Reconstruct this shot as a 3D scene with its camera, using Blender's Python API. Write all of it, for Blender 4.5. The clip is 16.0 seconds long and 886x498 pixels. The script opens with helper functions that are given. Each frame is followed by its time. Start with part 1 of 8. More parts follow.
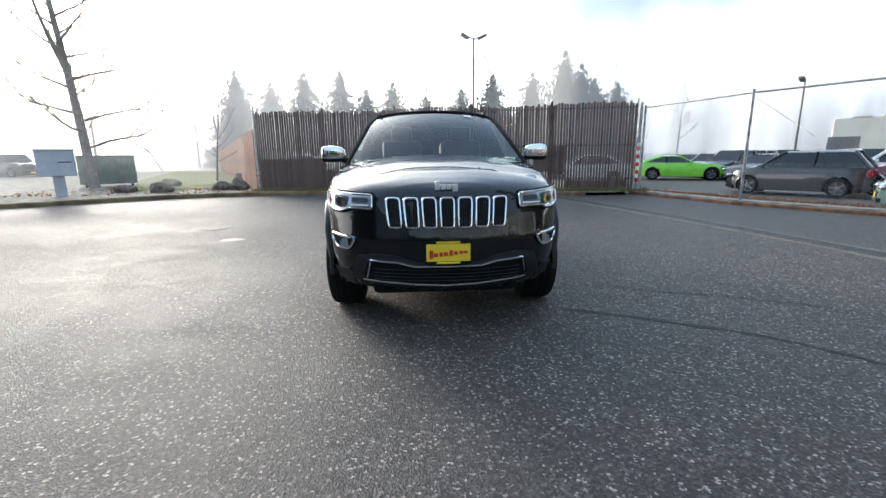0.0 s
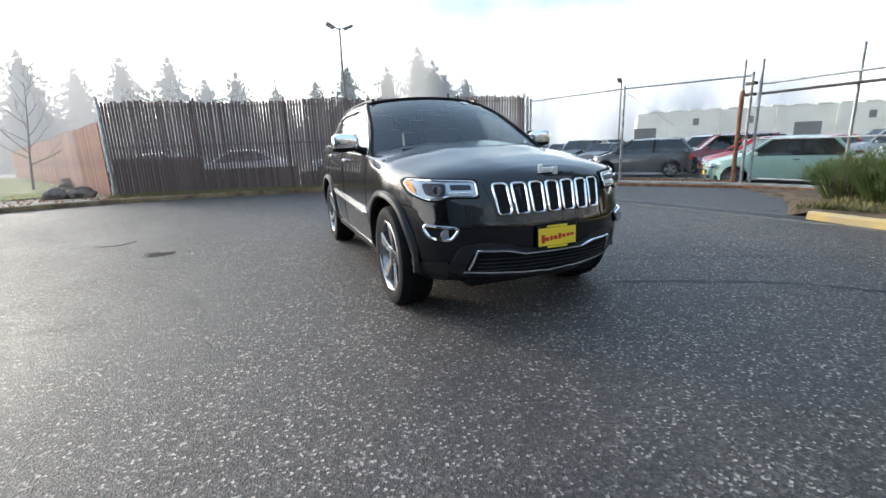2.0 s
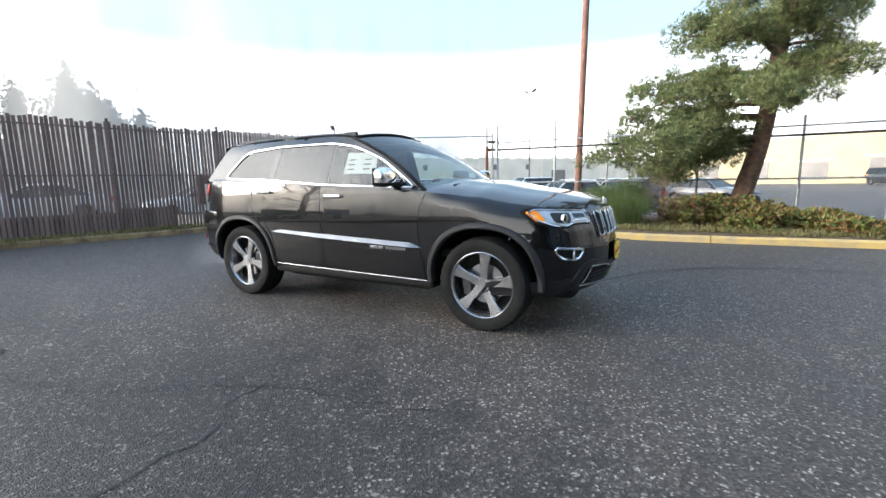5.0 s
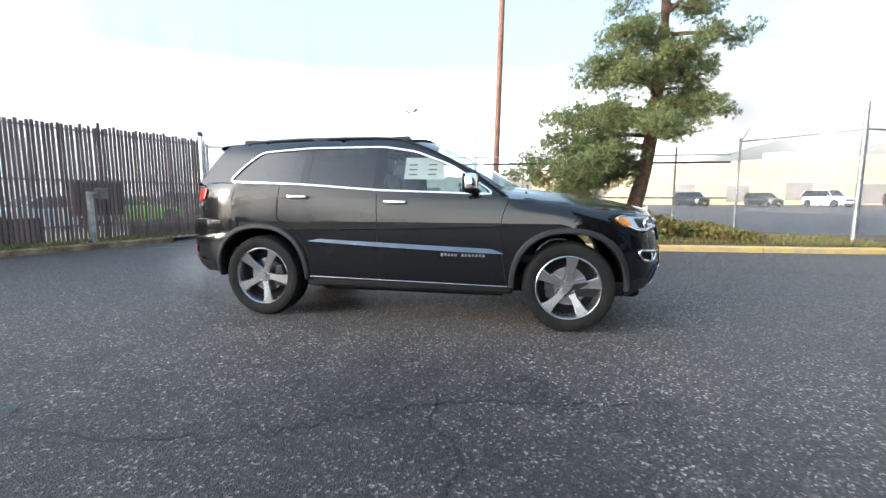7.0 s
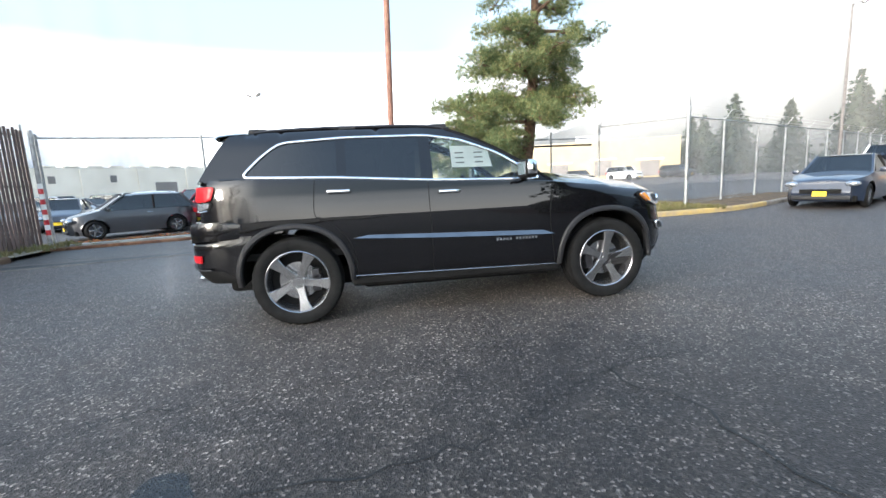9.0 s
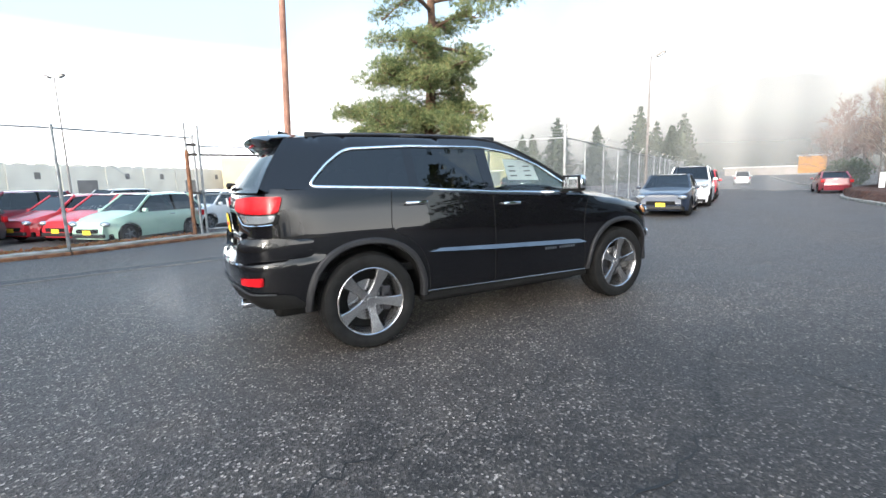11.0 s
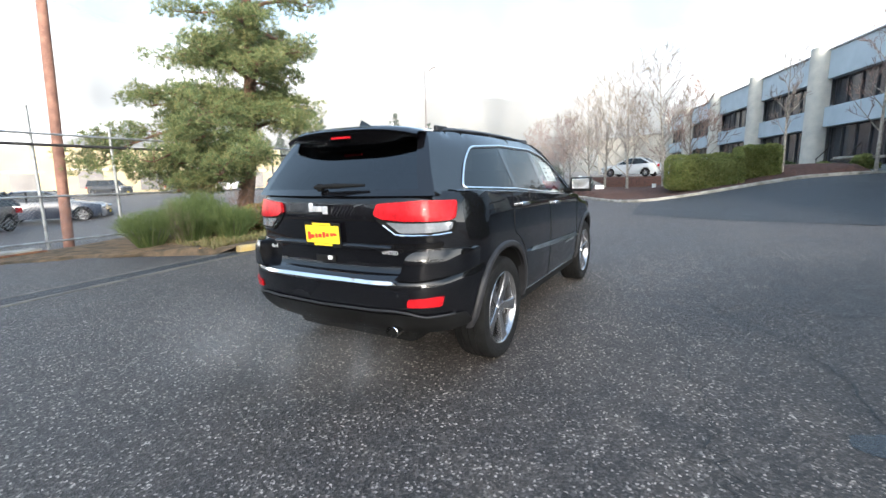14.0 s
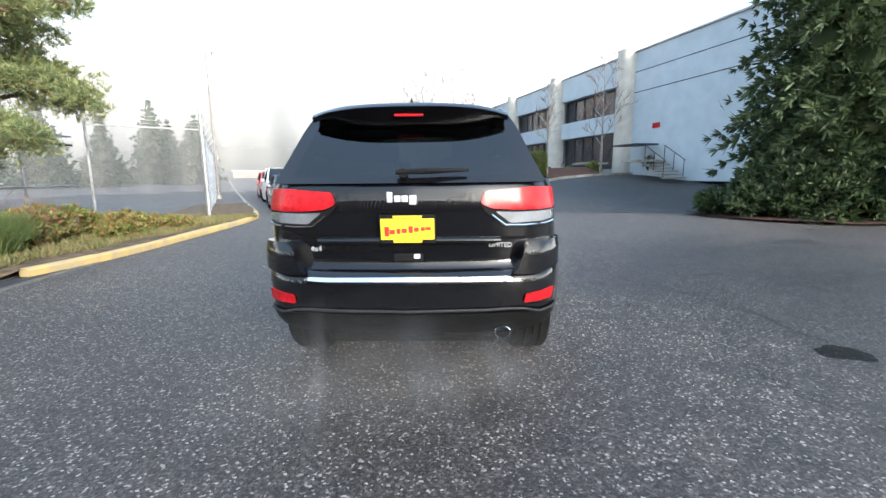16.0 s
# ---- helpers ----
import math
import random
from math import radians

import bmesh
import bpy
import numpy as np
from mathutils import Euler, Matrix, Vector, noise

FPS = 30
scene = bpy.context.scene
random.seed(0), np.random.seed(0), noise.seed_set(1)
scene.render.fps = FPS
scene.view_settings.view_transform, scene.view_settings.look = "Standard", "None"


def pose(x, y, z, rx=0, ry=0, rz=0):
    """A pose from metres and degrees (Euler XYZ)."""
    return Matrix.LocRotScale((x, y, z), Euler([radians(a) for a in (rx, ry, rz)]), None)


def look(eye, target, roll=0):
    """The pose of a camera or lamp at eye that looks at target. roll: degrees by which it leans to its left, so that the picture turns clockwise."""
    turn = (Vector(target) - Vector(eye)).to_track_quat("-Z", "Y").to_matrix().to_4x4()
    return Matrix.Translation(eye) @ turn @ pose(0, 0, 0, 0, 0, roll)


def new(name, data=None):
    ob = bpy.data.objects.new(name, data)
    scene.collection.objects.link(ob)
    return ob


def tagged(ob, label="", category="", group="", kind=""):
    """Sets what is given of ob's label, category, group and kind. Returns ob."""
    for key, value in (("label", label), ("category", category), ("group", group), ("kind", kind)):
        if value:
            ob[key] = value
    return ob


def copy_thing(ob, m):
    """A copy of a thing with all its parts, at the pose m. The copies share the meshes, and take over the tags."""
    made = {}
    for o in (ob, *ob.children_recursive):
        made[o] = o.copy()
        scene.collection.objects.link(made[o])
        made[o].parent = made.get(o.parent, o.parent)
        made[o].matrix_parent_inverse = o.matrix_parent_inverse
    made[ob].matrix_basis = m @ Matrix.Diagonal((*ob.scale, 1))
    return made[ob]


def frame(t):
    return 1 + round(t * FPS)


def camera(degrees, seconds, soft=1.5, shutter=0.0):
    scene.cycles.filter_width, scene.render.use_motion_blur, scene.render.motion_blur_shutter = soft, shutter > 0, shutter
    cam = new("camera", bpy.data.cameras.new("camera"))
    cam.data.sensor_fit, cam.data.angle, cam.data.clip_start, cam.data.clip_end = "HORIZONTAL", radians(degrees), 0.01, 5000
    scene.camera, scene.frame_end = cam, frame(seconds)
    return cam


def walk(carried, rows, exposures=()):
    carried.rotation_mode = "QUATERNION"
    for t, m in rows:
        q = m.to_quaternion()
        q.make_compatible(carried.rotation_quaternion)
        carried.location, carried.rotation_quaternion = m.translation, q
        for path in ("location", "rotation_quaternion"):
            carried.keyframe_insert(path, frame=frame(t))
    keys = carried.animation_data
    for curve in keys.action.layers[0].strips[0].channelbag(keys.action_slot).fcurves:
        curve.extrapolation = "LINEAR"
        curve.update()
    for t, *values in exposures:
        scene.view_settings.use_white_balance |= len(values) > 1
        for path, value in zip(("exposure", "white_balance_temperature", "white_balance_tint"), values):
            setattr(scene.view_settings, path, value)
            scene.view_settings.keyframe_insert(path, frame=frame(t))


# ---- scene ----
# ---- camera ----
cam = camera(90.7, 16.0)
PATH = [
    (0, (-0.203, -5.295, 1.256), (-0.09, -3.343, 0.839), -0.7),
    (0.5, (-0.461, -5.185, 1.217), (-0.274, -3.218, 0.908), -3.2),
    (1, (-0.86, -5.09, 1.201), (-0.51, -3.15, 0.859), -0.6),
    (1.5, (-1.347, -5.01, 1.228), (-0.75, -3.144, 0.828), -2.4),
    (2, (-1.788, -4.794, 1.217), (-1.059, -2.987, 0.765), -2.0),
    (2.5, (-2.264, -4.609, 1.227), (-1.288, -2.905, 0.849), -0.6),
    (3, (-2.704, -4.318, 1.216), (-1.582, -2.706, 0.837), -1.9),
    (3.5, (-3.123, -3.992, 1.225), (-1.825, -2.502, 0.918), -1.1),
    (4, (-3.502, -3.677, 1.245), (-2.025, -2.364, 0.937), 0.1),
    (4.5, (-3.793, -3.293, 1.253), (-2.176, -2.154, 0.954), 1.3),
    (4.7, (-3.943, -3.146, 1.251), (-2.272, -2.088, 0.952), 0.2),
    (6.8, (-4.7, -1.35, 1.177), (-2.775, -0.871, 0.915), 0.5),
    (7, (-4.753, -1.171, 1.169), (-2.806, -0.781, 0.932), 0.1),
    (7.5, (-4.881, -0.731, 1.186), (-2.911, -0.512, 0.913), -0.3),
    (8, (-4.905, -0.27, 1.186), (-2.931, -0.149, 0.886), 0.3),
    (8.2, (-4.917, -0.077, 1.181), (-2.937, -0.04, 0.899), -0.3),
    (10.3, (-4.452, 1.924, 1.304), (-2.61, 1.222, 0.965), -1.4),
    (10.5, (-4.375, 2.104, 1.31), (-2.549, 1.343, 1.017), -0.8),
    (11, (-4.195, 2.553, 1.326), (-2.464, 1.599, 1.024), -1.4),
    (11.5, (-3.9, 2.921, 1.327), (-2.217, 1.879, 1.043), -1.5),
    (12, (-3.643, 3.339, 1.338), (-2.119, 2.076, 1.049), -3.3),
    (12.5, (-3.327, 3.701, 1.341), (-1.898, 2.337, 1.03), -3.0),
    (13, (-2.967, 3.999, 1.352), (-1.668, 2.507, 1.055), -1.8),
    (13.5, (-2.579, 4.304, 1.384), (-1.462, 2.677, 1.057), -2.1),
    (14, (-2.131, 4.478, 1.388), (-1.16, 2.76, 1.065), -1.1),
    (14.5, (-1.672, 4.671, 1.366), (-0.944, 2.841, 1.019), -2.0),
    (15, (-1.194, 4.726, 1.345), (-0.657, 2.834, 0.985), -2.0),
    (15.5, (-0.731, 4.748, 1.342), (-0.434, 2.792, 1.046), -0.4),
    (16, (-0.246, 4.752, 1.32), (-0.205, 2.78, 0.988), -0.6),
]
walk(cam, [(t, look(eye, target, roll)) for t, eye, target, roll in PATH], exposures=[(0.0, 1.4), (1.0, 1.45), (2.0, 1.55), (3.0, 1.75), (3.6, 1.75), (4.5, 1.7), (7.0, 1.85), (8.0, 1.85), (10.5, 1.85), (13.0, 1.75), (16.0, 2.1)])


# ---- world, sun ----
SUN_AZ, SUN_EL = 34.0, 13.0   # degrees left of +y, degrees up
sun_dir = Vector((-math.sin(radians(SUN_AZ)) * math.cos(radians(SUN_EL)), math.cos(radians(SUN_AZ)) * math.cos(radians(SUN_EL)), math.sin(radians(SUN_EL))))
world = bpy.data.worlds.new("world")
scene.world = world
world.use_nodes = True
wn, wl = world.node_tree.nodes, world.node_tree.links
wn.clear()
w_out = wn.new("ShaderNodeOutputWorld")
w_bg = wn.new("ShaderNodeBackground")
sky = wn.new("ShaderNodeTexSky")
sky.sky_type = "NISHITA"
sky.sun_disc = False
sky.sun_elevation = radians(SUN_EL)
sky.sun_rotation = radians(-SUN_AZ)
sky.altitude, sky.air_density, sky.dust_density, sky.ozone_density = 20, 1.0, 4.0, 1.5
# morning haze: white towards the horizon, blue overhead
w_tc = wn.new("ShaderNodeTexCoord")
w_sep = wn.new("ShaderNodeSeparateXYZ")
w_ramp = wn.new("ShaderNodeValToRGB")
cr = w_ramp.color_ramp
cr.elements[0].position, cr.elements[0].color = 0.0, (1.1, 1.1, 1.08, 1)
cr.elements[1].position, cr.elements[1].color = 0.95, (0.17, 0.255, 0.375, 1)
for pos, c in ((0.15, (0.80, 0.84, 0.88)), (0.27, (0.155, 0.215, 0.26)), (0.40, (0.15, 0.215, 0.285))):
    e = cr.elements.new(pos)
    e.color = (*c, 1)
w_mix = wn.new("ShaderNodeMix")
w_mix.data_type = "RGBA"
w_mix.inputs[0].default_value = 0.80
w_scale = wn.new("ShaderNodeMix")
w_scale.data_type, w_scale.blend_type = "RGBA", "MULTIPLY"
w_scale.inputs[0].default_value = 1.0
w_scale.inputs[7].default_value = (0.15, 0.15, 0.15, 1)
wl.new(w_tc.outputs["Generated"], w_sep.inputs[0])
wl.new(w_sep.outputs[2], w_ramp.inputs[0])
wl.new(sky.outputs[0], w_scale.inputs[6])
wl.new(w_scale.outputs[2], w_mix.inputs[6])
wl.new(w_ramp.outputs[0], w_mix.inputs[7])
# broad glow of the sun through the haze
w_dot = wn.new("ShaderNodeVectorMath")
w_dot.operation = "DOT_PRODUCT"
w_dot.inputs[1].default_value = sun_dir
w_max = wn.new("ShaderNodeMath")
w_max.operation = "MAXIMUM"
w_max.inputs[1].default_value = 0.0
w_pow = wn.new("ShaderNodeMath")
w_pow.operation = "POWER"
w_pow.inputs[1].default_value = 10.0
w_glow = wn.new("ShaderNodeMix")
w_glow.data_type, w_glow.blend_type = "RGBA", "ADD"
w_glow.inputs[7].default_value = (2.4, 2.38, 2.3, 1)
w_glow.clamp_factor = False
wl.new(w_tc.outputs["Generated"], w_dot.inputs[0])
wl.new(w_dot.outputs["Value"], w_max.inputs[0])
wl.new(w_max.outputs[0], w_pow.inputs[0])
wl.new(w_pow.outputs[0], w_glow.inputs[0])
wl.new(w_mix.outputs[2], w_glow.inputs[6])
wl.new(w_glow.outputs[2], w_bg.inputs[0])
w_bg.inputs[1].default_value = 1.55
wl.new(w_bg.outputs[0], w_out.inputs[0])
sun_data = bpy.data.lights.new("sun", "SUN")
sun_data.energy, sun_data.angle, sun_data.color = 2.2, radians(12), (1.0, 0.94, 0.85)
sun = new("sun", sun_data)
sun.matrix_world = look((0, 0, 30), Vector((0, 0, 30)) - sun_dir)


# ---- materials ----
def surf(name, col, col2=None, rough=0.6, rough2=None, metal=0.0, scale=6.0, fine=60.0, bump=0.0, bump_scale=None, spec=0.5, mixlo=0.35, mixhi=0.65, coat=0.0, rand=0.0, trans=0.0, ior=1.45, alpha=1.0):
    """A surface with colour and gloss that vary at two scales, and fine relief."""
    m = bpy.data.materials.new(name)
    m.use_nodes = True
    n, l = m.node_tree.nodes, m.node_tree.links
    b = n["Principled BSDF"]
    col2 = col2 or tuple(c * 0.7 for c in col)
    tc = n.new("ShaderNodeTexCoord")
    n1, n2 = n.new("ShaderNodeTexNoise"), n.new("ShaderNodeTexNoise")
    n1.inputs["Scale"].default_value, n1.inputs["Detail"].default_value = scale, 5
    n2.inputs["Scale"].default_value, n2.inputs["Detail"].default_value = fine, 3
    l.new(tc.outputs["Object"], n1.inputs["Vector"])
    l.new(tc.outputs["Object"], n2.inputs["Vector"])
    add = n.new("ShaderNodeMath")
    add.operation = "MULTIPLY_ADD"
    add.inputs[1].default_value = 0.35
    l.new(n2.outputs[0], add.inputs[0])
    sub = n.new("ShaderNodeMath")
    sub.operation = "SUBTRACT"
    sub.inputs[1].default_value = 0.175
    l.new(n1.outputs[0], sub.inputs[0])
    l.new(sub.outputs[0], add.inputs[2])
    fac = add.outputs[0]
    if rand:
        oi = n.new("ShaderNodeObjectInfo")
        a2 = n.new("ShaderNodeMath")
        a2.operation = "MULTIPLY_ADD"
        a2.inputs[1].default_value = rand
        l.new(oi.outputs["Random"], a2.inputs[0])
        s2 = n.new("ShaderNodeMath")
        s2.operation = "SUBTRACT"
        s2.inputs[1].default_value = rand / 2
        l.new(fac, s2.inputs[0])
        l.new(s2.outputs[0], a2.inputs[2])
        fac = a2.outputs[0]
    r = n.new("ShaderNodeValToRGB")
    r.color_ramp.elements[0].position, r.color_ramp.elements[0].color = mixlo, (*col2, 1)
    r.color_ramp.elements[1].position, r.color_ramp.elements[1].color = mixhi, (*col, 1)
    l.new(fac, r.inputs[0])
    l.new(r.outputs[0], b.inputs["Base Color"])
    if rough2 is not None:
        mr = n.new("ShaderNodeMapRange")
        mr.inputs["From Min"].default_value, mr.inputs["From Max"].default_value = mixlo, mixhi
        mr.inputs["To Min"].default_value, mr.inputs["To Max"].default_value = rough2, rough
        l.new(fac, mr.inputs["Value"])
        l.new(mr.outputs[0], b.inputs["Roughness"])
    else:
        b.inputs["Roughness"].default_value = rough
    b.inputs["Metallic"].default_value = metal
    b.inputs["Specular IOR Level"].default_value = spec
    b.inputs["Coat Weight"].default_value = coat
    b.inputs["Coat Roughness"].default_value = 0.015
    b.inputs["Transmission Weight"].default_value = trans
    b.inputs["IOR"].default_value = ior
    b.inputs["Alpha"].default_value = alpha
    if bump:
        bp = n.new("ShaderNodeBump")
        bp.inputs["Strength"].default_value = bump
        bp.inputs["Distance"].default_value = 0.02
        if bump_scale:
            n3 = n.new("ShaderNodeTexNoise")
            n3.inputs["Scale"].default_value, n3.inputs["Detail"].default_value = bump_scale, 4
            l.new(tc.outputs["Object"], n3.inputs["Vector"])
            l.new(n3.outputs[0], bp.inputs["Height"])
        else:
            l.new(n2.outputs[0], bp.inputs["Height"])
        l.new(bp.outputs[0], b.inputs["Normal"])
    return m


def asphalt(name, dark, light, wet=0.5, darkened=None):
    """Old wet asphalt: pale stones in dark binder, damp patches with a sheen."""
    m = bpy.data.materials.new(name)
    m.use_nodes = True
    n, l = m.node_tree.nodes, m.node_tree.links
    b = n["Principled BSDF"]
    tc = n.new("ShaderNodeTexCoord")
    vor = n.new("ShaderNodeTexVoronoi")
    vor.inputs["Scale"].default_value = 82
    vor2 = n.new("ShaderNodeTexVoronoi")
    vor2.inputs["Scale"].default_value = 150
    big = n.new("ShaderNodeTexNoise")
    big.inputs["Scale"].default_value, big.inputs["Detail"].default_value = 0.35, 6
    mid = n.new("ShaderNodeTexNoise")
    mid.inputs["Scale"].default_value, mid.inputs["Detail"].default_value = 3.0, 6
    for v in (vor, vor2, big, mid):
        l.new(tc.outputs["Object"], v.inputs["Vector"])
    # each stone has its own tone
    sep = n.new("ShaderNodeSeparateColor")
    l.new(vor.outputs["Color"], sep.inputs[0])
    tone = n.new("ShaderNodeValToRGB")
    cr = tone.color_ramp
    cr.elements[0].position, cr.elements[0].color = 0.0, (*[c * 0.40 for c in dark], 1)
    cr.elements[1].position, cr.elements[1].color = 1.0, (*[min(1, c * 3.6) for c in light], 1)
    e = cr.elements.new(0.60)
    e.color = (*dark, 1)
    e = cr.elements.new(0.91)
    e.color = (*light, 1)
    l.new(sep.outputs[0], tone.inputs[0])
    patch = n.new("ShaderNodeValToRGB")
    patch.color_ramp.elements[0].position, patch.color_ramp.elements[0].color = 0.36, (0.62, 0.62, 0.64, 1)
    patch.color_ramp.elements[1].position, patch.color_ramp.elements[1].color = 0.66, (1.25, 1.22, 1.16, 1)
    avg = n.new("ShaderNodeMath")
    avg.operation = "MULTIPLY_ADD"
    avg.inputs[1].default_value = 0.45
    l.new(mid.outputs[0], avg.inputs[0])
    half = n.new("ShaderNodeMath")
    half.operation = "MULTIPLY"
    half.inputs[1].default_value = 0.55
    l.new(big.outputs[0], half.inputs[0])
    l.new(half.outputs[0], avg.inputs[2])
    l.new(avg.outputs[0], patch.inputs[0])
    mul = n.new("ShaderNodeMix")
    mul.data_type, mul.blend_type = "RGBA", "MULTIPLY"
    mul.inputs[0].default_value = 1
    l.new(tone.outputs[0], mul.inputs[6])
    l.new(patch.outputs[0], mul.inputs[7])
    col = mul.outputs[2]
    if darkened:
        # a wide darker patch with a ragged edge, by base colour only
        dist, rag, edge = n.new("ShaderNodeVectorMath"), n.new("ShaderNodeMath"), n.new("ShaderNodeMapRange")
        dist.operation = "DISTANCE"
        dist.inputs[1].default_value = (*darkened[0], 0)
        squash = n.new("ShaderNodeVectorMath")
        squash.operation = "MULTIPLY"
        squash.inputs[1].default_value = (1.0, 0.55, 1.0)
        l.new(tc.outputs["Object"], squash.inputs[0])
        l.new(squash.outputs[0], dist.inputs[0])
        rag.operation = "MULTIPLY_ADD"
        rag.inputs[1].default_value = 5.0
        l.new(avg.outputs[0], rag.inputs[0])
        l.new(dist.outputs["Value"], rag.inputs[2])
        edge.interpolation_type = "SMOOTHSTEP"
        edge.inputs["From Min"].default_value, edge.inputs["From Max"].default_value = darkened[1] + 1.2, darkened[1] + 3.0
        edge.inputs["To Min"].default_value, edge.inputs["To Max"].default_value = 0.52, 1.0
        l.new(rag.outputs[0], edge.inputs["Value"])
        toned = n.new("ShaderNodeVectorMath")
        toned.operation = "SCALE"
        l.new(col, toned.inputs[0])
        l.new(edge.outputs[0], toned.inputs["Scale"])
        col = toned.outputs[0]
    l.new(col, b.inputs["Base Color"])
    mr = n.new("ShaderNodeMapRange")
    mr.inputs["From Min"].default_value, mr.inputs["From Max"].default_value = 0.36, 0.62
    mr.inputs["To Min"].default_value, mr.inputs["To Max"].default_value = 0.40 + 0.2 * (1 - wet), 0.66
    l.new(avg.outputs[0], mr.inputs["Value"])
    l.new(mr.outputs[0], b.inputs["Roughness"])
    bp = n.new("ShaderNodeBump")
    bp.inputs["Strength"].default_value, bp.inputs["Distance"].default_value = 0.8, 0.006
    hsum = n.new("ShaderNodeMath")
    hsum.operation = "ADD"
    l.new(vor.outputs["Distance"], hsum.inputs[0])
    l.new(vor2.outputs["Distance"], hsum.inputs[1])
    l.new(hsum.outputs[0], bp.inputs["Height"])
    l.new(bp.outputs[0], b.inputs["Normal"])
    b.inputs["Specular IOR Level"].default_value = 0.42
    return m


def glass(name, tint, rough=0.0, clear=0.8):
    """Thin vehicle glass: partly see-through, mirror-like on its surface."""
    m = bpy.data.materials.new(name)
    m.use_nodes = True
    n, l = m.node_tree.nodes, m.node_tree.links
    n.clear()
    out = n.new("ShaderNodeOutputMaterial")
    tr = n.new("ShaderNodeBsdfTransparent")
    tr.inputs[0].default_value = (*tint, 1)
    gl = n.new("ShaderNodeBsdfGlossy")
    gl.inputs["Roughness"].default_value = rough
    lw = n.new("ShaderNodeLayerWeight")
    lw.inputs[0].default_value = 0.5
    pw = n.new("ShaderNodeMath")
    pw.operation = "POWER"
    pw.inputs[1].default_value = 4.6
    l.new(lw.outputs["Facing"], pw.inputs[0])
    fr = n.new("ShaderNodeMath")
    fr.operation = "MULTIPLY_ADD"
    fr.inputs[1].default_value, fr.inputs[2].default_value = 0.80, 0.075
    l.new(pw.outputs[0], fr.inputs[0])
    mx = n.new("ShaderNodeMixShader")
    l.new(fr.outputs[0], mx.inputs[0])
    l.new(tr.outputs[0], mx.inputs[1])
    l.new(gl.outputs[0], mx.inputs[2])
    l.new(mx.outputs[0], out.inputs[0])
    return m


M_ASPHALT = asphalt("wet_asphalt", (0.063, 0.053, 0.047), (0.128, 0.112, 0.101), darkened=((-5.0, 0.7), 3.4))
M_DRIVE = asphalt("dark_asphalt", (0.024, 0.024, 0.026), (0.065, 0.065, 0.067), 0.4)
M_CONCRETE = surf("concrete", (0.36, 0.34, 0.30), (0.17, 0.155, 0.13), 0.75, scale=3, fine=45, bump=0.3)
M_GUTTER = surf("worn_concrete", (0.15, 0.13, 0.105), (0.07, 0.06, 0.05), 0.6, scale=5, fine=60, bump=0.3)
M_YELLOW = surf("yellow_kerb_paint", (0.50, 0.355, 0.13), (0.34, 0.27, 0.17), 0.7, scale=4, fine=60, bump=0.35, mixlo=0.30, mixhi=0.62)
M_KERB_OLD = surf("mossy_stained_kerb", (0.26, 0.19, 0.095), (0.12, 0.070, 0.045), 0.85, scale=3, fine=40, bump=0.5)
M_SOIL = surf("soil_and_leaves", (0.16, 0.10, 0.055), (0.055, 0.04, 0.022), 0.95, scale=5, fine=50, bump=0.8)
M_BARK_MULCH = surf("bark_mulch", (0.10, 0.04, 0.025), (0.03, 0.015, 0.01), 0.95, scale=9, fine=70, bump=0.9)
M_GRAVEL = surf("gravel_and_leaves", (0.42, 0.37, 0.29), (0.18, 0.14, 0.10), 0.9, scale=6, fine=55, bump=0.7)
M_GRASS = surf("grass", (0.20, 0.22, 0.05), (0.07, 0.085, 0.02), 0.9, scale=4, fine=60, bump=0.5)
M_SLAT = surf("dark_brown_slat", (0.165, 0.112, 0.098), (0.10, 0.068, 0.060), 0.65, scale=3, fine=40, rand=0.35)
M_REDWOOD = surf("red_brown_board", (0.34, 0.15, 0.10), (0.20, 0.085, 0.06), 0.8, scale=3, fine=30, rand=0.3)
M_GALV = surf("galvanised_steel", (0.42, 0.43, 0.43), (0.24, 0.24, 0.24), 0.5, metal=0.7, scale=6, fine=50)
M_RUST = surf("rusty_steel", (0.30, 0.14, 0.07), (0.14, 0.06, 0.035), 0.8, metal=0.2, scale=7, fine=50, bump=0.3)
M_POLE = surf("red_brown_pole", (0.30, 0.155, 0.11), (0.19, 0.095, 0.07), 0.8, scale=5, fine=40, bump=0.3)
M_LAMP = surf("painted_lamp_steel", (0.19, 0.17, 0.16), (0.12, 0.11, 0.105), 0.6, metal=0.1)
M_STEEL_DARK = surf("dark_steel", (0.07, 0.065, 0.06), (0.035, 0.03, 0.03), 0.6, metal=0.5)
M_PAINT = surf("black_car_paint", (0.004, 0.004, 0.005), (0.003, 0.003, 0.004), 0.3, scale=2, fine=900, coat=1.0, spec=0.06)
M_PLASTIC = surf("dark_grey_trim", (0.022, 0.022, 0.024), (0.016, 0.016, 0.018), 0.5, spec=0.35, fine=200, bump=0.05)
M_BLACK = surf("matt_black", (0.008, 0.008, 0.008), (0.005, 0.005, 0.005), 0.7, spec=0.2)
M_CHROME = surf("chrome", (0.85, 0.86, 0.88), (0.75, 0.76, 0.78), 0.08, metal=1.0, scale=3)
M_ALLOY = surf("machined_alloy", (0.40, 0.40, 0.41), (0.31, 0.31, 0.32), 0.22, metal=0.92, scale=5)
M_ALLOY_DARK = surf("dark_alloy", (0.06, 0.06, 0.065), (0.035, 0.035, 0.04), 0.45, metal=0.6)
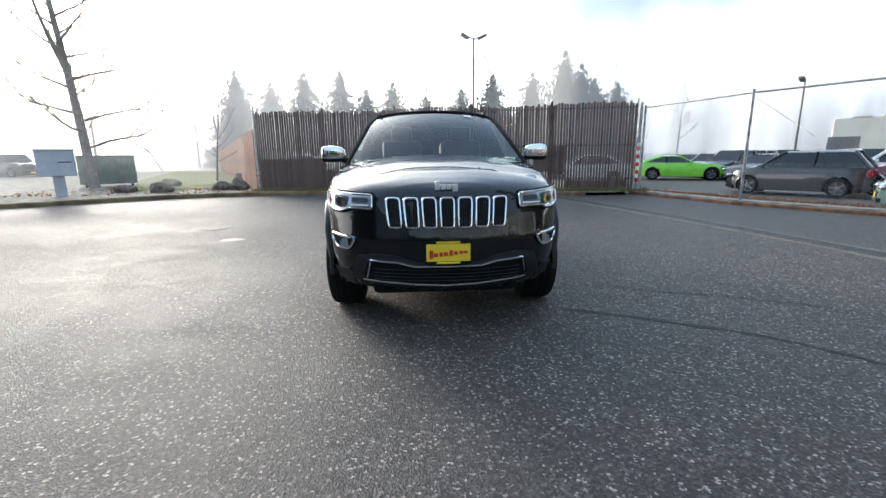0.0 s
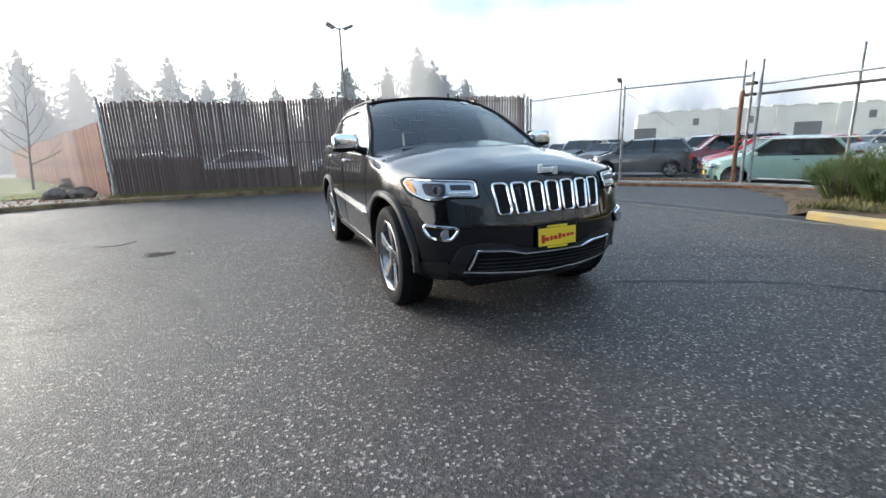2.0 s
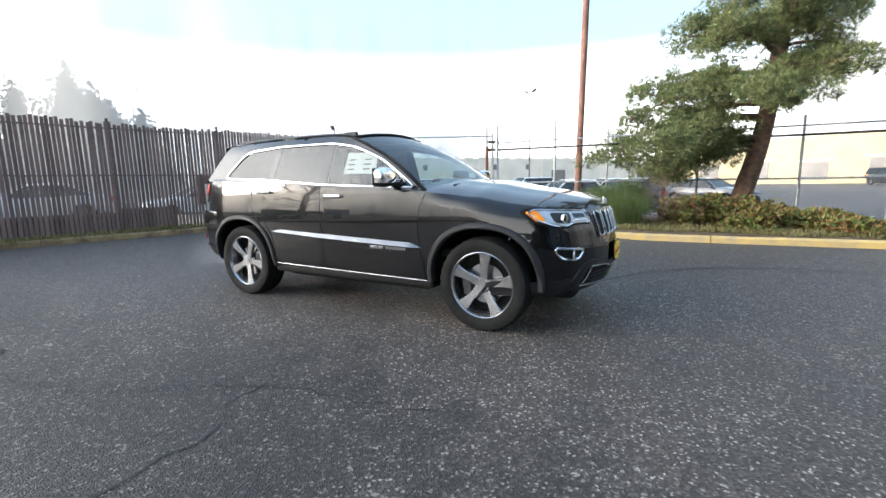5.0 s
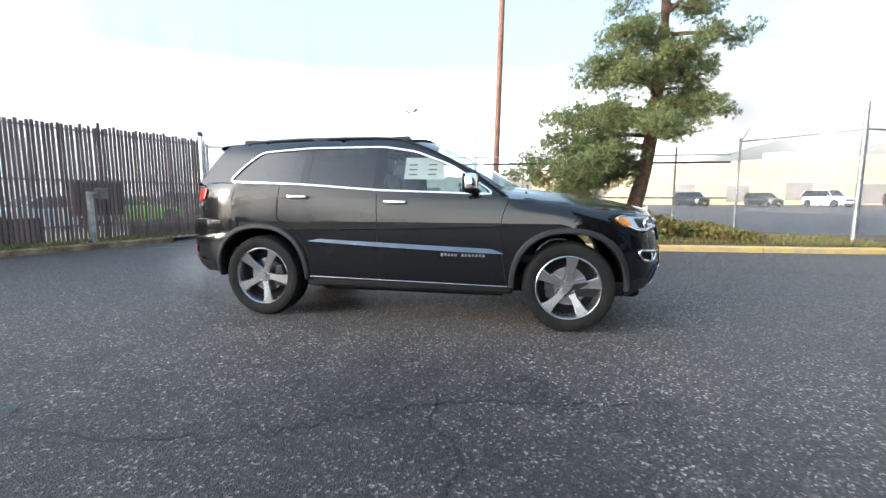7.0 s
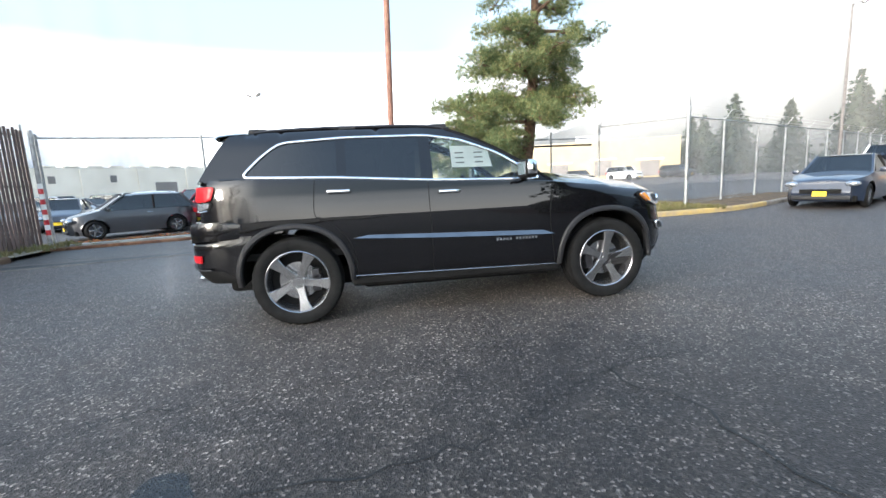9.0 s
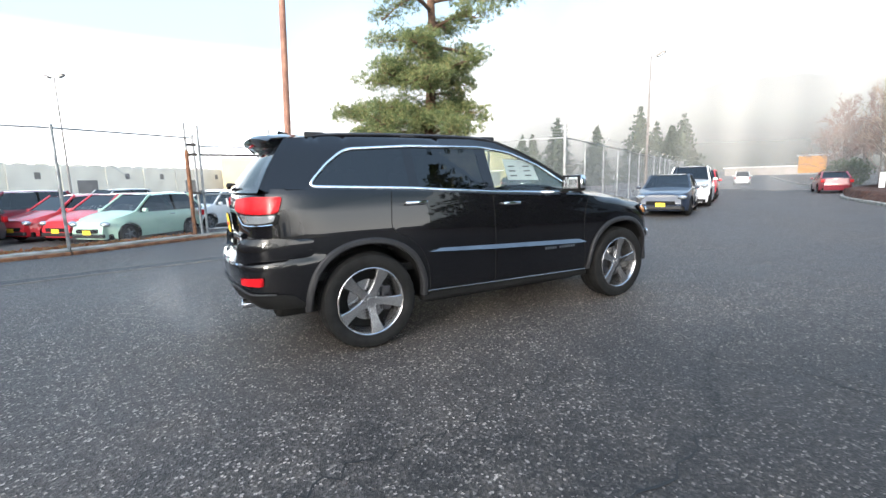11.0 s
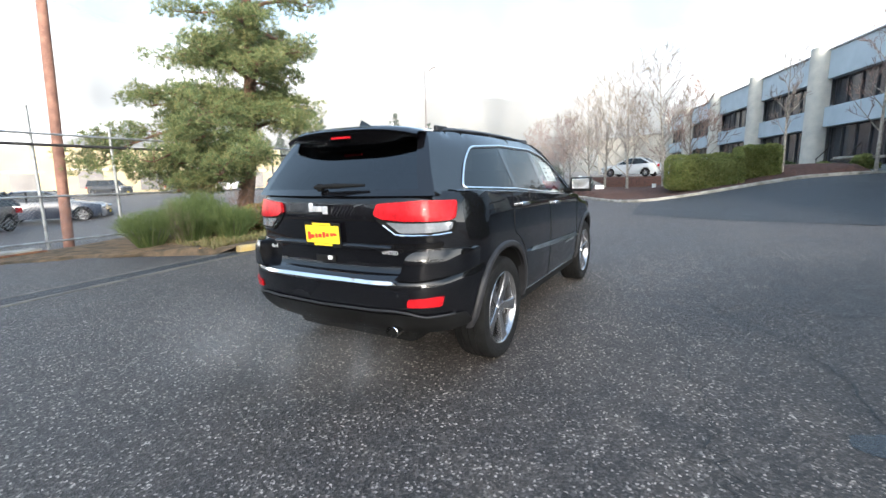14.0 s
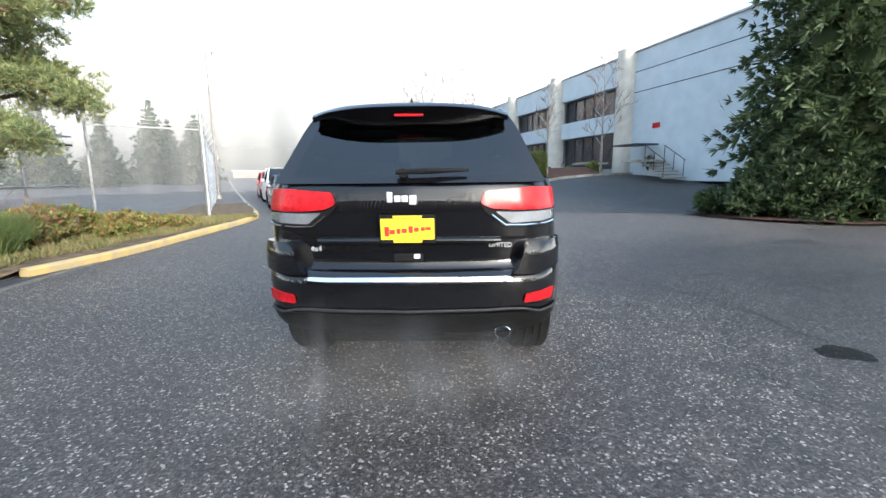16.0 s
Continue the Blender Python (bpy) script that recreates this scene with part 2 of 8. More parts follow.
M_RUBBER = surf("tyre_rubber", (0.010, 0.010, 0.010), (0.005, 0.005, 0.005), 0.8, spec=0.25, scale=12, fine=120, bump=0.2)
M_GLASS = glass("clear_glass", (0.72, 0.80, 0.78))
M_TINT = glass("tinted_glass", (0.03, 0.032, 0.033))
M_GLASS_FAR = glass("vehicle_glass", (0.12, 0.14, 0.15))
M_REDLENS = surf("red_lens", (0.50, 0.010, 0.016), (0.30, 0.006, 0.010), 0.3, scale=30, spec=0.2, coat=0.1)
M_CLEARLENS = surf("clear_lens", (0.42, 0.44, 0.47), (0.30, 0.32, 0.34), 0.15, metal=0.6, scale=4, fine=60, coat=1.0)
M_BADGE = surf("polished_badge", (0.70, 0.70, 0.71), (0.60, 0.60, 0.61), 0.35, metal=0.5)
M_AMBER = surf("amber_lens", (0.85, 0.30, 0.03), (0.6, 0.2, 0.02), 0.2, coat=0.5)
M_WHITE = surf("white_paper", (0.78, 0.78, 0.76), (0.66, 0.66, 0.65), 0.7)
M_PLATE = surf("yellow_plate", (0.86, 0.60, 0.03), (0.78, 0.53, 0.03), 0.5)
M_PLATERED = surf("red_print", (0.55, 0.03, 0.02), (0.5, 0.03, 0.02), 0.5)
M_SEAT = surf("dark_leather", (0.035, 0.032, 0.03), (0.02, 0.02, 0.02), 0.55)
M_FACADE = surf("pale_painted_concrete", (0.40, 0.47, 0.515), (0.35, 0.415, 0.46), 0.8, scale=1.2, fine=20)
M_PILASTER = surf("ribbed_pale_concrete", (0.50, 0.485, 0.43), (0.41, 0.40, 0.365), 0.85, scale=2, fine=25)
M_WINDOW = surf("dark_window_glass", (0.03, 0.035, 0.045), (0.02, 0.022, 0.03), 0.12, scale=0.8, spec=0.8)
M_WINFRAME = surf("dark_window_frame", (0.05, 0.05, 0.055), (0.03, 0.03, 0.03), 0.5)
M_WAREHOUSE = surf("white_warehouse_wall", (0.80, 0.75, 0.64), (0.68, 0.63, 0.53), 0.85, scale=0.6, fine=12)
M_CREAM = surf("cream_building_wall", (0.44, 0.355, 0.21), (0.37, 0.30, 0.18), 0.85, scale=0.5, fine=10)
M_ROOF = surf("grey_roof", (0.40, 0.40, 0.40), (0.3, 0.3, 0.3), 0.8)
M_BARK = surf("conifer_bark", (0.20, 0.115, 0.07), (0.09, 0.055, 0.04), 0.95, scale=8, fine=40, bump=0.8)
M_BARK_PALE = surf("pale_grey_bark", (0.34, 0.31, 0.27), (0.18, 0.155, 0.13), 0.9, scale=9, fine=40, bump=0.4)
M_BARK_GREY = surf("grey_brown_bark", (0.17, 0.14, 0.12), (0.08, 0.065, 0.055), 0.9, scale=9, fine=40, bump=0.4)


# ---- mesh tools ----
def thing(name, label, category, loc=(0, 0, 0), rz=0, group="", kind=""):
    ob = new(name)
    ob.empty_display_size = 0.1
    ob.matrix_basis = pose(*loc, 0, 0, rz)
    return tagged(ob, label, category, group, kind)


def part(name, bm, mat, parent=None, label="", smooth=False):
    me = bpy.data.meshes.new(name)
    bm.to_mesh(me)
    bm.free()
    me.materials.append(mat)
    if smooth:
        me.polygons.foreach_set("use_smooth", [True] * len(me.polygons))
        if smooth is not True:
            me.set_sharp_from_angle(angle=radians(smooth))
    ob = new(name, me)
    ob.parent = parent
    if label:
        ob["label"] = label
    return ob


def from_lists(name, verts, faces, mat, parent=None, label="", smooth=False):
    me = bpy.data.meshes.new(name)
    me.from_pydata(verts, [], faces)
    me.materials.append(mat)
    if smooth:
        me.polygons.foreach_set("use_smooth", [True] * len(me.polygons))
        if smooth is not True:
            me.set_sharp_from_angle(angle=radians(smooth))
    ob = new(name, me)
    ob.parent = parent
    if label:
        ob["label"] = label
    return ob


def box(bm, c, s, rz=0.0, bevel=0.0, m=None):
    mat = (m or Matrix()) @ Matrix.Translation(c) @ Matrix.Rotation(rz, 4, "Z") @ Matrix.Diagonal((*s, 1))
    r = bmesh.ops.create_cube(bm, size=1, matrix=mat)
    if bevel:
        es = list({e for v in r["verts"] for e in v.link_edges})
        bmesh.ops.bevel(bm, geom=es, offset=bevel, segments=2, affect="EDGES", profile=0.5)


def rod(bm, a, b, r1, r2=None, n=8):
    a, b = Vector(a), Vector(b)
    d = b - a
    if d.length < 1e-6:
        return
    q = d.to_track_quat("Z", "Y").to_matrix().to_4x4()
    bmesh.ops.create_cone(bm, cap_ends=True, segments=n, radius1=r1, radius2=r1 if r2 is None else r2, depth=d.length, matrix=Matrix.Translation((a + b) / 2) @ q)


def tube_lists(pts, radii, n=6, closed=False, flat=1.0, up=(0, 0, 1)):
    """Vertices and faces of a tube along a line; flat squashes it along up."""
    pts = [Vector(p) for p in pts]
    k = len(pts)
    vs, fs = [], []
    upv = Vector(up)
    for i, p in enumerate(pts):
        if closed:
            d = pts[(i + 1) % k] - pts[i - 1]
        else:
            d = pts[min(i + 1, k - 1)] - pts[max(i - 1, 0)]
        d = d.normalized() if d.length > 1e-9 else Vector((0, 0, 1))
        s = d.cross(upv)
        if s.length < 1e-4:
            s = d.cross(Vector((1, 0.3, 0)))
        s.normalize()
        u = s.cross(d).normalized()
        r = radii[i] if isinstance(radii, (list, tuple)) else radii
        for j in range(n):
            a = 2 * math.pi * j / n
            vs.append(p + s * (math.cos(a) * r) + u * (math.sin(a) * r * flat))
    m = k if closed else k - 1
    for i in range(m):
        i2 = (i + 1) % k
        for j in range(n):
            j2 = (j + 1) % n
            fs.append((i * n + j, i * n + j2, i2 * n + j2, i2 * n + j))
    if not closed:
        fs.append(tuple(range(n))[::-1])
        fs.append(tuple((k - 1) * n + j for j in range(n)))
    return vs, fs


def tube(name, pts, r, mat, parent=None, n=6, closed=False, flat=1.0, up=(0, 0, 1), label=""):
    v, f = tube_lists(pts, r, n, closed, flat, up)
    return from_lists(name, v, f, mat, parent, label, smooth=50)


def smooth01(t):
    t = max(0.0, min(1.0, t))
    return t * t * (3 - 2 * t)


def interp(x, xs, ys):
    return float(np.interp(x, xs, ys))


def catmull(pts, n=8, closed=False):
    """A smooth line through plan or space points."""
    P = [Vector(p) for p in pts]
    out, k = [], len(P)
    for i in range(k if closed else k - 1):
        p0 = P[i - 1] if (closed or i > 0) else P[i]
        p1, p2 = P[i], P[(i + 1) % k]
        p3 = P[(i + 2) % k] if (closed or i + 2 < k) else p2
        for j in range(n):
            t = j / n
            out.append(0.5 * ((2 * p1) + (p2 - p0) * t + (2 * p0 - 5 * p1 + 4 * p2 - p3) * t * t + (3 * p1 - p0 - 3 * p2 + p3) * t ** 3))
    if not closed:
        out.append(P[-1])
    return out


# ---- ground ----
def ground_z(x, y):
    """The lot is level; the fenced lot lies a little lower, the drive climbs to the offices, and the road climbs far away."""
    z = 1.25 * smooth01((-9.5 - y) / 13.5) * smooth01((1.5 - x) / 8)
    along = 0.46 * (x - 6) - 0.89 * (y + 9.4)
    z += 0.016 * max(0.0, along - 32) * smooth01((x + 6) / 12)
    gate_x = 9.8 - 0.4 * min(max(y - 2.7, 0.0), 6.6)
    z -= 0.27 * smooth01((x - gate_x - 0.2) / 1.6) * smooth01((y + 6.8) / 3.0)
    return z


def axis_steps():
    a = [0.0]
    while a[-1] < 2500:
        s = a[-1]
        a.append(s + (1.0 if s < 36 else s * 0.12))
    return [-v for v in a[:0:-1]] + a


gs = axis_steps()
gv = [(x, y, min(ground_z(x, y), 14.0)) for y in gs for x in gs]
gn = len(gs)
gf = [(j * gn + i, j * gn + i + 1, (j + 1) * gn + i + 1, (j + 1) * gn + i) for j in range(gn - 1) for i in range(gn - 1)]
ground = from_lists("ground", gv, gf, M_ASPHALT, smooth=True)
tagged(ground, "worn wet grey asphalt of the lot and road", "ground", kind="structure")

KERB_N = [(-40, -8), (-24, 1.2), (-16, 5.0), (-11.3, 7.2), (-8.2, 9.3), (-4.6, 10.0), (-0.7, 9.5), (2.2, 8.6), (5.2, 7.95), (6.4, 8.1)]
KERB_E = [(5.58, -0.95), (5.50, -1.7), (5.48, -2.5), (5.50, -3.4), (5.65, -5.5), (5.9, -8.2), (6.5, -10.2)] + [(6.5 + 0.46 * s, -10.2 - 0.888 * s) for s in (6, 14, 26, 45, 80)]
KERB_W = [(-13.0, -23.0), (-9.0, -21.4), (-6.9, -20.1), (-5.2, -18.9), (-3.2, -18.1), (-0.6, -17.6), (1.2, -18.8), (3.2, -22.0), (5.4, -26.0), (6.9, -30.2), (7.3, -33.6), (9.2, -38.5), (13.5, -45.0), (25, -65), (40, -94)]


def kerb(name, line, mats, label, w=0.16, h=0.13, piece=2.4):
    """A kerb of cast lengths with open joints; each length is a piece of its own."""
    root = thing(name, label, "kerb", kind="structure")
    pts = catmull([(*p, 0) for p in line], 10)
    acc, cur, count = 0.0, [pts[0]], 0
    for a, b in zip(pts, pts[1:]):
        cur.append(b)
        acc += (b - a).length
        if acc > piece and count < 60:
            verts, faces = [], []
            for i, p in enumerate(cur):
                d = (cur[min(i + 1, len(cur) - 1)] - cur[max(i - 1, 0)]).normalized()
                q = p + d * (0.008 if i == 0 else (-0.008 if i == len(cur) - 1 else 0))
                s = Vector((d.y, -d.x, 0))
                z = ground_z(q.x, q.y)
                for off, hh in ((-w / 2, -0.1), (-w / 2 + 0.0, h - 0.03), (-w / 2 + 0.03, h), (w / 2 - 0.03, h), (w / 2, h - 0.03), (w / 2, -0.1)):
                    verts.append(q + s * off + Vector((0, 0, z + hh)))
            for i in range(len(cur) - 1):
                for j in range(5):
                    faces.append((i * 6 + j, i * 6 + j + 1, i * 6 + 7 + j, i * 6 + 6 + j))
            faces.append(tuple(range(6))[::-1])
            faces.append(tuple((len(cur) - 1) * 6 + j for j in range(6)))
            mat = mats(cur[len(cur) // 2])
            from_lists("kerb_stone", verts, faces, mat, root)
            cur, acc, count = [b], 0.0, count + 1
    return root


kerb("kerb_1", KERB_N, lambda p: M_KERB_OLD, "low worn concrete kerb edging the gravel verge")
kerb("kerb_2", KERB_E, lambda p: M_YELLOW if -11 < p.y else M_CONCRETE, "concrete kerb with worn yellow paint")
kerb("kerb_3", KERB_W, lambda p: M_CONCRETE, "pale concrete kerb round the planted island")


def verge(name, outline, h, mat, label, category, bumpy=0.03, step=0.5, mound=None, sink=None):
    """A soft-surfaced bed inside a plan outline, cut from a grid and draped on the ground."""
    from_geo = outline
    xs = [p[0] for p in from_geo]
    ys = [p[1] for p in from_geo]

    def inside(x, y):
        c, k = False, len(from_geo)
        for i in range(k):
            x1, y1 = from_geo[i]
            x2, y2 = from_geo[(i + 1) % k]
            if (y1 > y) != (y2 > y) and x < (x2 - x1) * (y - y1) / (y2 - y1) + x1:
                c = not c
        return c
    bm = bmesh.new()
    edge = [bm.verts.new((x, y, 0)) for x, y in from_geo]
    for i in range(len(edge)):
        bm.edges.new((edge[i], edge[(i + 1) % len(edge)]))
    bm.faces.new(edge)
    bmesh.ops.triangulate(bm, faces=bm.faces)
    x = math.floor(min(xs)) + step
    while x < max(xs):
        bmesh.ops.bisect_plane(bm, geom=bm.verts[:] + bm.edges[:] + bm.faces[:], plane_co=(x, 0, 0), plane_no=(1, 0, 0))
        x += step
    y = math.floor(min(ys)) + step
    while y < max(ys):
        bmesh.ops.bisect_plane(bm, geom=bm.verts[:] + bm.edges[:] + bm.faces[:], plane_co=(0, y, 0), plane_no=(0, 1, 0))
        y += step
    for v in bm.verts:
        z = ground_z(v.co.x, v.co.y) + (h(v.co.x, v.co.y) if callable(h) else h) + bumpy * noise.noise(Vector((v.co.x * 0.9, v.co.y * 0.9, 3.1)))
        if mound and not v.is_boundary:
            z += mound(v.co.x, v.co.y)
        if sink and v.is_boundary and sink(v.co.x, v.co.y):
            z = ground_z(v.co.x, v.co.y) - 0.03
        v.co.z = z
    bmesh.ops.recalc_face_normals(bm, faces=bm.faces)
    ob = part(name, bm, mat, None, smooth=True)
    return tagged(ob, label, category, kind="structure")


verge_n = [(p.x, p.y) for p in catmull([(*p, 0) for p in KERB_N[1:]], 4)]
verge("verge_1", verge_n + [(7.4, 9.4), (7, 30), (-24, 46), (-60, 40), (-60, 1.0)], 0.09, M_GRAVEL, "pale gravel verge with fallen leaves and thin grass", "verge", step=1.5, sink=lambda x, y: x > 6.4)
verge_e = [(p.x, p.y) for p in catmull([(*p, 0) for p in KERB_E[:8]], 4)]
verge("verge_2", [(9.5, 2.5), (9.0, 2.35), (8.45, 1.7), (7.9, 0.9), (7.0, 0.2), (5.8, -0.5)] + verge_e + [(verge_e[-1][0] + 2.0, verge_e[-1][1] + 0.9), (9.4, -10.0), (9.9, -6.5)], lambda x, y: 0.09 * smooth01((0.6 - y) / 1.6) + 0.04, M_SOIL, "brown soil bed with leaves and low growth", "planting bed", 0.03, sink=lambda x, y: y > -0.9)
verge_w = [(p.x, p.y) for p in catmull([(*p, 0) for p in KERB_W[1:10]], 4)]
verge("verge_3", verge_w + [(8.2, -38.6), (5.6, -36.5), (1.0, -34), (-4.4, -27.0), (-8.0, -22.6)], 0.10, M_BARK_MULCH, "dark red-brown bark mulch on the planted island", "planting bed", 0.05,
      mound=lambda x, y: 0.35 * smooth01((-19.5 - y) / 3))
verge("upper_bank", [(-6.0, -29.6), (-1.0, -29.9), (3.0, -30.2), (6.2, -31.5), (8.4, -38.0), (-4.0, -40.0), (-8.0, -36.0)], lambda x, y: 1.17 * smooth01((-29.7 - y) / 1.5) - ground_z(x, y), M_BARK_MULCH, "dark mulch bank rising to the upper lot", "planting bed", 0.02, step=0.75)
# grassy strip on the gravel
verge("lawn", [(-10.6, 11.6), (-7.2, 13.0), (-12.5, 26.0), (-17.5, 36), (-22, 36), (-15.5, 20)], 0.115, M_GRASS, "patch of yellow-green grass beside the red fence", "lawn", step=1.5)

# the darker asphalt of the drive, a thin layer over the ground
verge("driveway", [(-3.0, -10.4), (-0.4, -11.6), (-0.2, -17.3), (-3.2, -17.9), (-5.2, -18.7), (-6.9, -19.9), (-9.0, -21.2), (-11.2, -22.4), (-16, -16), (-30, -14), (-30, -9.6), (-12, -11.0), (-8.6, -10.0), (-6, -10.1)], 0.012, M_DRIVE, "dark asphalt of the climbing driveway", "driveway", 0.0, 0.75)

# a shallow concrete gutter along the gate
gut = thing("gutter", "worn concrete gutter strip with two seams", "gutter", kind="structure")
GUT = [(3.7, 7.9), (4.1, 5.9), (4.6, 3.6), (5.0, 1.2), (5.3, -0.8), (5.42, -2.0)]
for off, wid, mt in ((0.0, 0.10, M_GUTTER), (0.42, 0.10, M_GUTTER), (0.21, 0.30, M_DRIVE)):
    pts = catmull([(*p, 0) for p in GUT], 6)
    verts, faces = [], []
    for i, p in enumerate(pts):
        d = (pts[min(i + 1, len(pts) - 1)] - pts[max(i - 1, 0)]).normalized()
        s = Vector((-d.y, d.x, 0))
        for o, zz in ((off - wid / 2, 0.0), (off - wid / 2 + 0.01, 0.014), (off + wid / 2 - 0.01, 0.014), (off + wid / 2, 0.0)):
            verts.append(p + s * o + Vector((0, 0, zz)))
        if i:
            for j in range(3):
                faces.append(((i - 1) * 4 + j, (i - 1) * 4 + j + 1, i * 4 + j + 1, i * 4 + j))
    from_lists("seam" if mt is M_GUTTER else "channel", verts, faces, mt, gut)


# ---- fences ----
M_PATCH = surf("dark_red_brown_board", (0.13, 0.078, 0.066), (0.08, 0.050, 0.043), 0.8, scale=2, fine=25)
SLAT_A, SLAT_B, SLAT_H = Vector((-5.95, 11.25, 0.03)), Vector((6.68, 8.44, 0.03)), 2.76


def slat_fence():
    root = thing("slat_fence", "tall chain-link fence filled with dark brown upright slats", "fence")
    d = (SLAT_B - SLAT_A)
    L = d.length
    u = d.normalized()
    side = Vector((u.y, -u.x, 0))
    k = int(L / 0.089)
    rng = random.Random(4)
    meshes = []
    for var in range(3):
        bm = bmesh.new()
        box(bm, (0, 0, 0.5), (0.068, 0.014, 1.0), bevel=0.004)
        m = bpy.data.meshes.new("slat")
        bm.to_mesh(m)
        bm.free()
        m.materials.append(M_SLAT)
        meshes.append(m)
    ang = math.atan2(u.y, u.x)
    for i in range(k):
        if rng.random() < 0.01:
            continue
        p = SLAT_A + u * ((i + 0.5) * L / k)
        ob = new("slat", meshes[i % 3])
        h = SLAT_H + rng.uniform(-0.03, 0.05) + 0.035 * math.sin(i * 0.11)
        ob.matrix_basis = Matrix.Translation(p + side * rng.uniform(-0.006, 0.006)) @ Matrix.Rotation(ang, 4, "Z") @ Matrix.Rotation(rng.gauss(0, 0.0028), 4, "Y") @ Matrix.Diagonal((1.0, 1, h, 1))
        ob.parent = root
    for i in range(6):
        p = SLAT_A + u * (L * i / 5) - side * 0.05
        bm = bmesh.new()
        rod(bm, p, p + Vector((0, 0, SLAT_H + 0.12)), 0.032, n=10)
        part("post", bm, M_GALV if i == 5 else M_STEEL_DARK, root, smooth=40)
    for t0, t1, z0, z1 in ((0.01, 0.20, 0.02, 1.20), (0.205, 0.42, 0.02, 0.80), (0.425, 0.60, 0.02, 0.62), (0.605, 0.70, 0.02, 0.70), (0.745, 0.835, 0.70, 1.50), (0.84, 0.985, 0.02, 0.42)):
        bm = bmesh.new()
        c = SLAT_A.lerp(SLAT_B, (t0 + t1) / 2) + side * -0.024
        box(bm, (c.x, c.y, (z0 + z1) / 2), ((t1 - t0) * L, 0.012, z1 - z0), rz=math.atan2(u.y, u.x), bevel=0.003)
        part("patch_board", bm, M_PATCH, root, "weathered dark red-brown patch board")
    for z in (0.45, 1.5, SLAT_H - 0.12):
        bm = bmesh.new()
        rod(bm, SLAT_A + Vector((0, 0, z)) - side * 0.03, SLAT_B + Vector((0, 0, z)) - side * 0.03, 0.021, n=8)
        part("rail", bm, M_STEEL_DARK, root, smooth=40)
    v, f = chain_wires(SLAT_A - side * 0.012, SLAT_B - side * 0.012, 0.05, SLAT_H - 0.02, 0.055, 0.0022)
    w = from_lists("wire_mesh", v, f, M_GALV, root, "thin diamond wire mesh")
    w["kind"] = "stuff"
    return root


def board_fence():
    root = thing("board_fence", "faded red-brown board fence running away from the slat fence", "fence")
    a = SLAT_A + Vector((-0.08, 0.05, 0))
    u = Vector((-0.425, 0.905, 0))
    bm = bmesh.new()
    box(bm, (0, 0, 0.5), (0.28, 0.03, 1.0), bevel=0.004)
    m = bpy.data.meshes.new("board")
    bm.to_mesh(m)
    bm.free()
    m.materials.append(M_REDWOOD)
    ang = math.atan2(u.y, u.x)
    rng = random.Random(7)
    for i in range(110):
        p = a + u * (0.15 + i * 0.285)
        ob = new("board", m)
        ob.matrix_basis = Matrix.Translation(p) @ Matrix.Rotation(ang, 4, "Z") @ Matrix.Diagonal((1, 1, 2.25 + rng.uniform(-0.04, 0.04) - 0.003 * i, 1))
        ob.parent = root
    bm = bmesh.new()
    rod(bm, a + Vector((0.1, -0.05, 0)), a + Vector((0.1, -0.05, 2.95)), 0.035, n=10)
    part("post", bm, M_GALV, root)
    return root


board_fence()


def chain_wires(a, b, z0, z1, pitch=0.075, r=0.0015):
    """Diagonal wires of a chain-link panel between two plan points."""
    a, b = Vector(a), Vector(b)
    L = (b - a).length
    u = (b - a).normalized()
    H = z1 - z0
    verts, faces = [], []
    side = Vector((u.y, -u.x, 0))
    for sgn in (1, -1):
        s = -H
        while s < L + H:
            s0, s1 = (s, s + H) if sgn == 1 else (s + H, s)
            za, zb = 0.0, H
            p0, p1 = s0, s1
            # clip to the panel
            if p0 < 0:
                za += (0 - p0) / (p1 - p0) * H if p1 != p0 else 0
                p0c = 0
            elif p0 > L:
                za += (L - p0) / (p1 - p0) * H
                p0c = L
            else:
                p0c = p0
            if p1 < 0:
                zb = (0 - p0) / (p1 - p0) * H
                p1c = 0
            elif p1 > L:
                zb = (L - p0) / (p1 - p0) * H
                p1c = L
            else:
                p1c = p1
            if zb > za and 0 <= za <= H and 0 <= zb <= H:
                A = a + u * p0c + Vector((0, 0, z0 + za))
                B = a + u * p1c + Vector((0, 0, z0 + zb))
                t = (B - A).normalized()
                n2 = t.cross(side).normalized()
                base = len(verts)
                for P in (A, B):
                    for an in (0, 2.09, 4.19):
                        verts.append(P + (side * math.cos(an) + n2 * math.sin(an)) * r + side * (0.003 * sgn))
                for j in range(3):
                    faces.append((base + j, base + (j + 1) % 3, base + 3 + (j + 1) % 3, base + 3 + j))
            s += pitch
    return verts, faces


slat_fence()


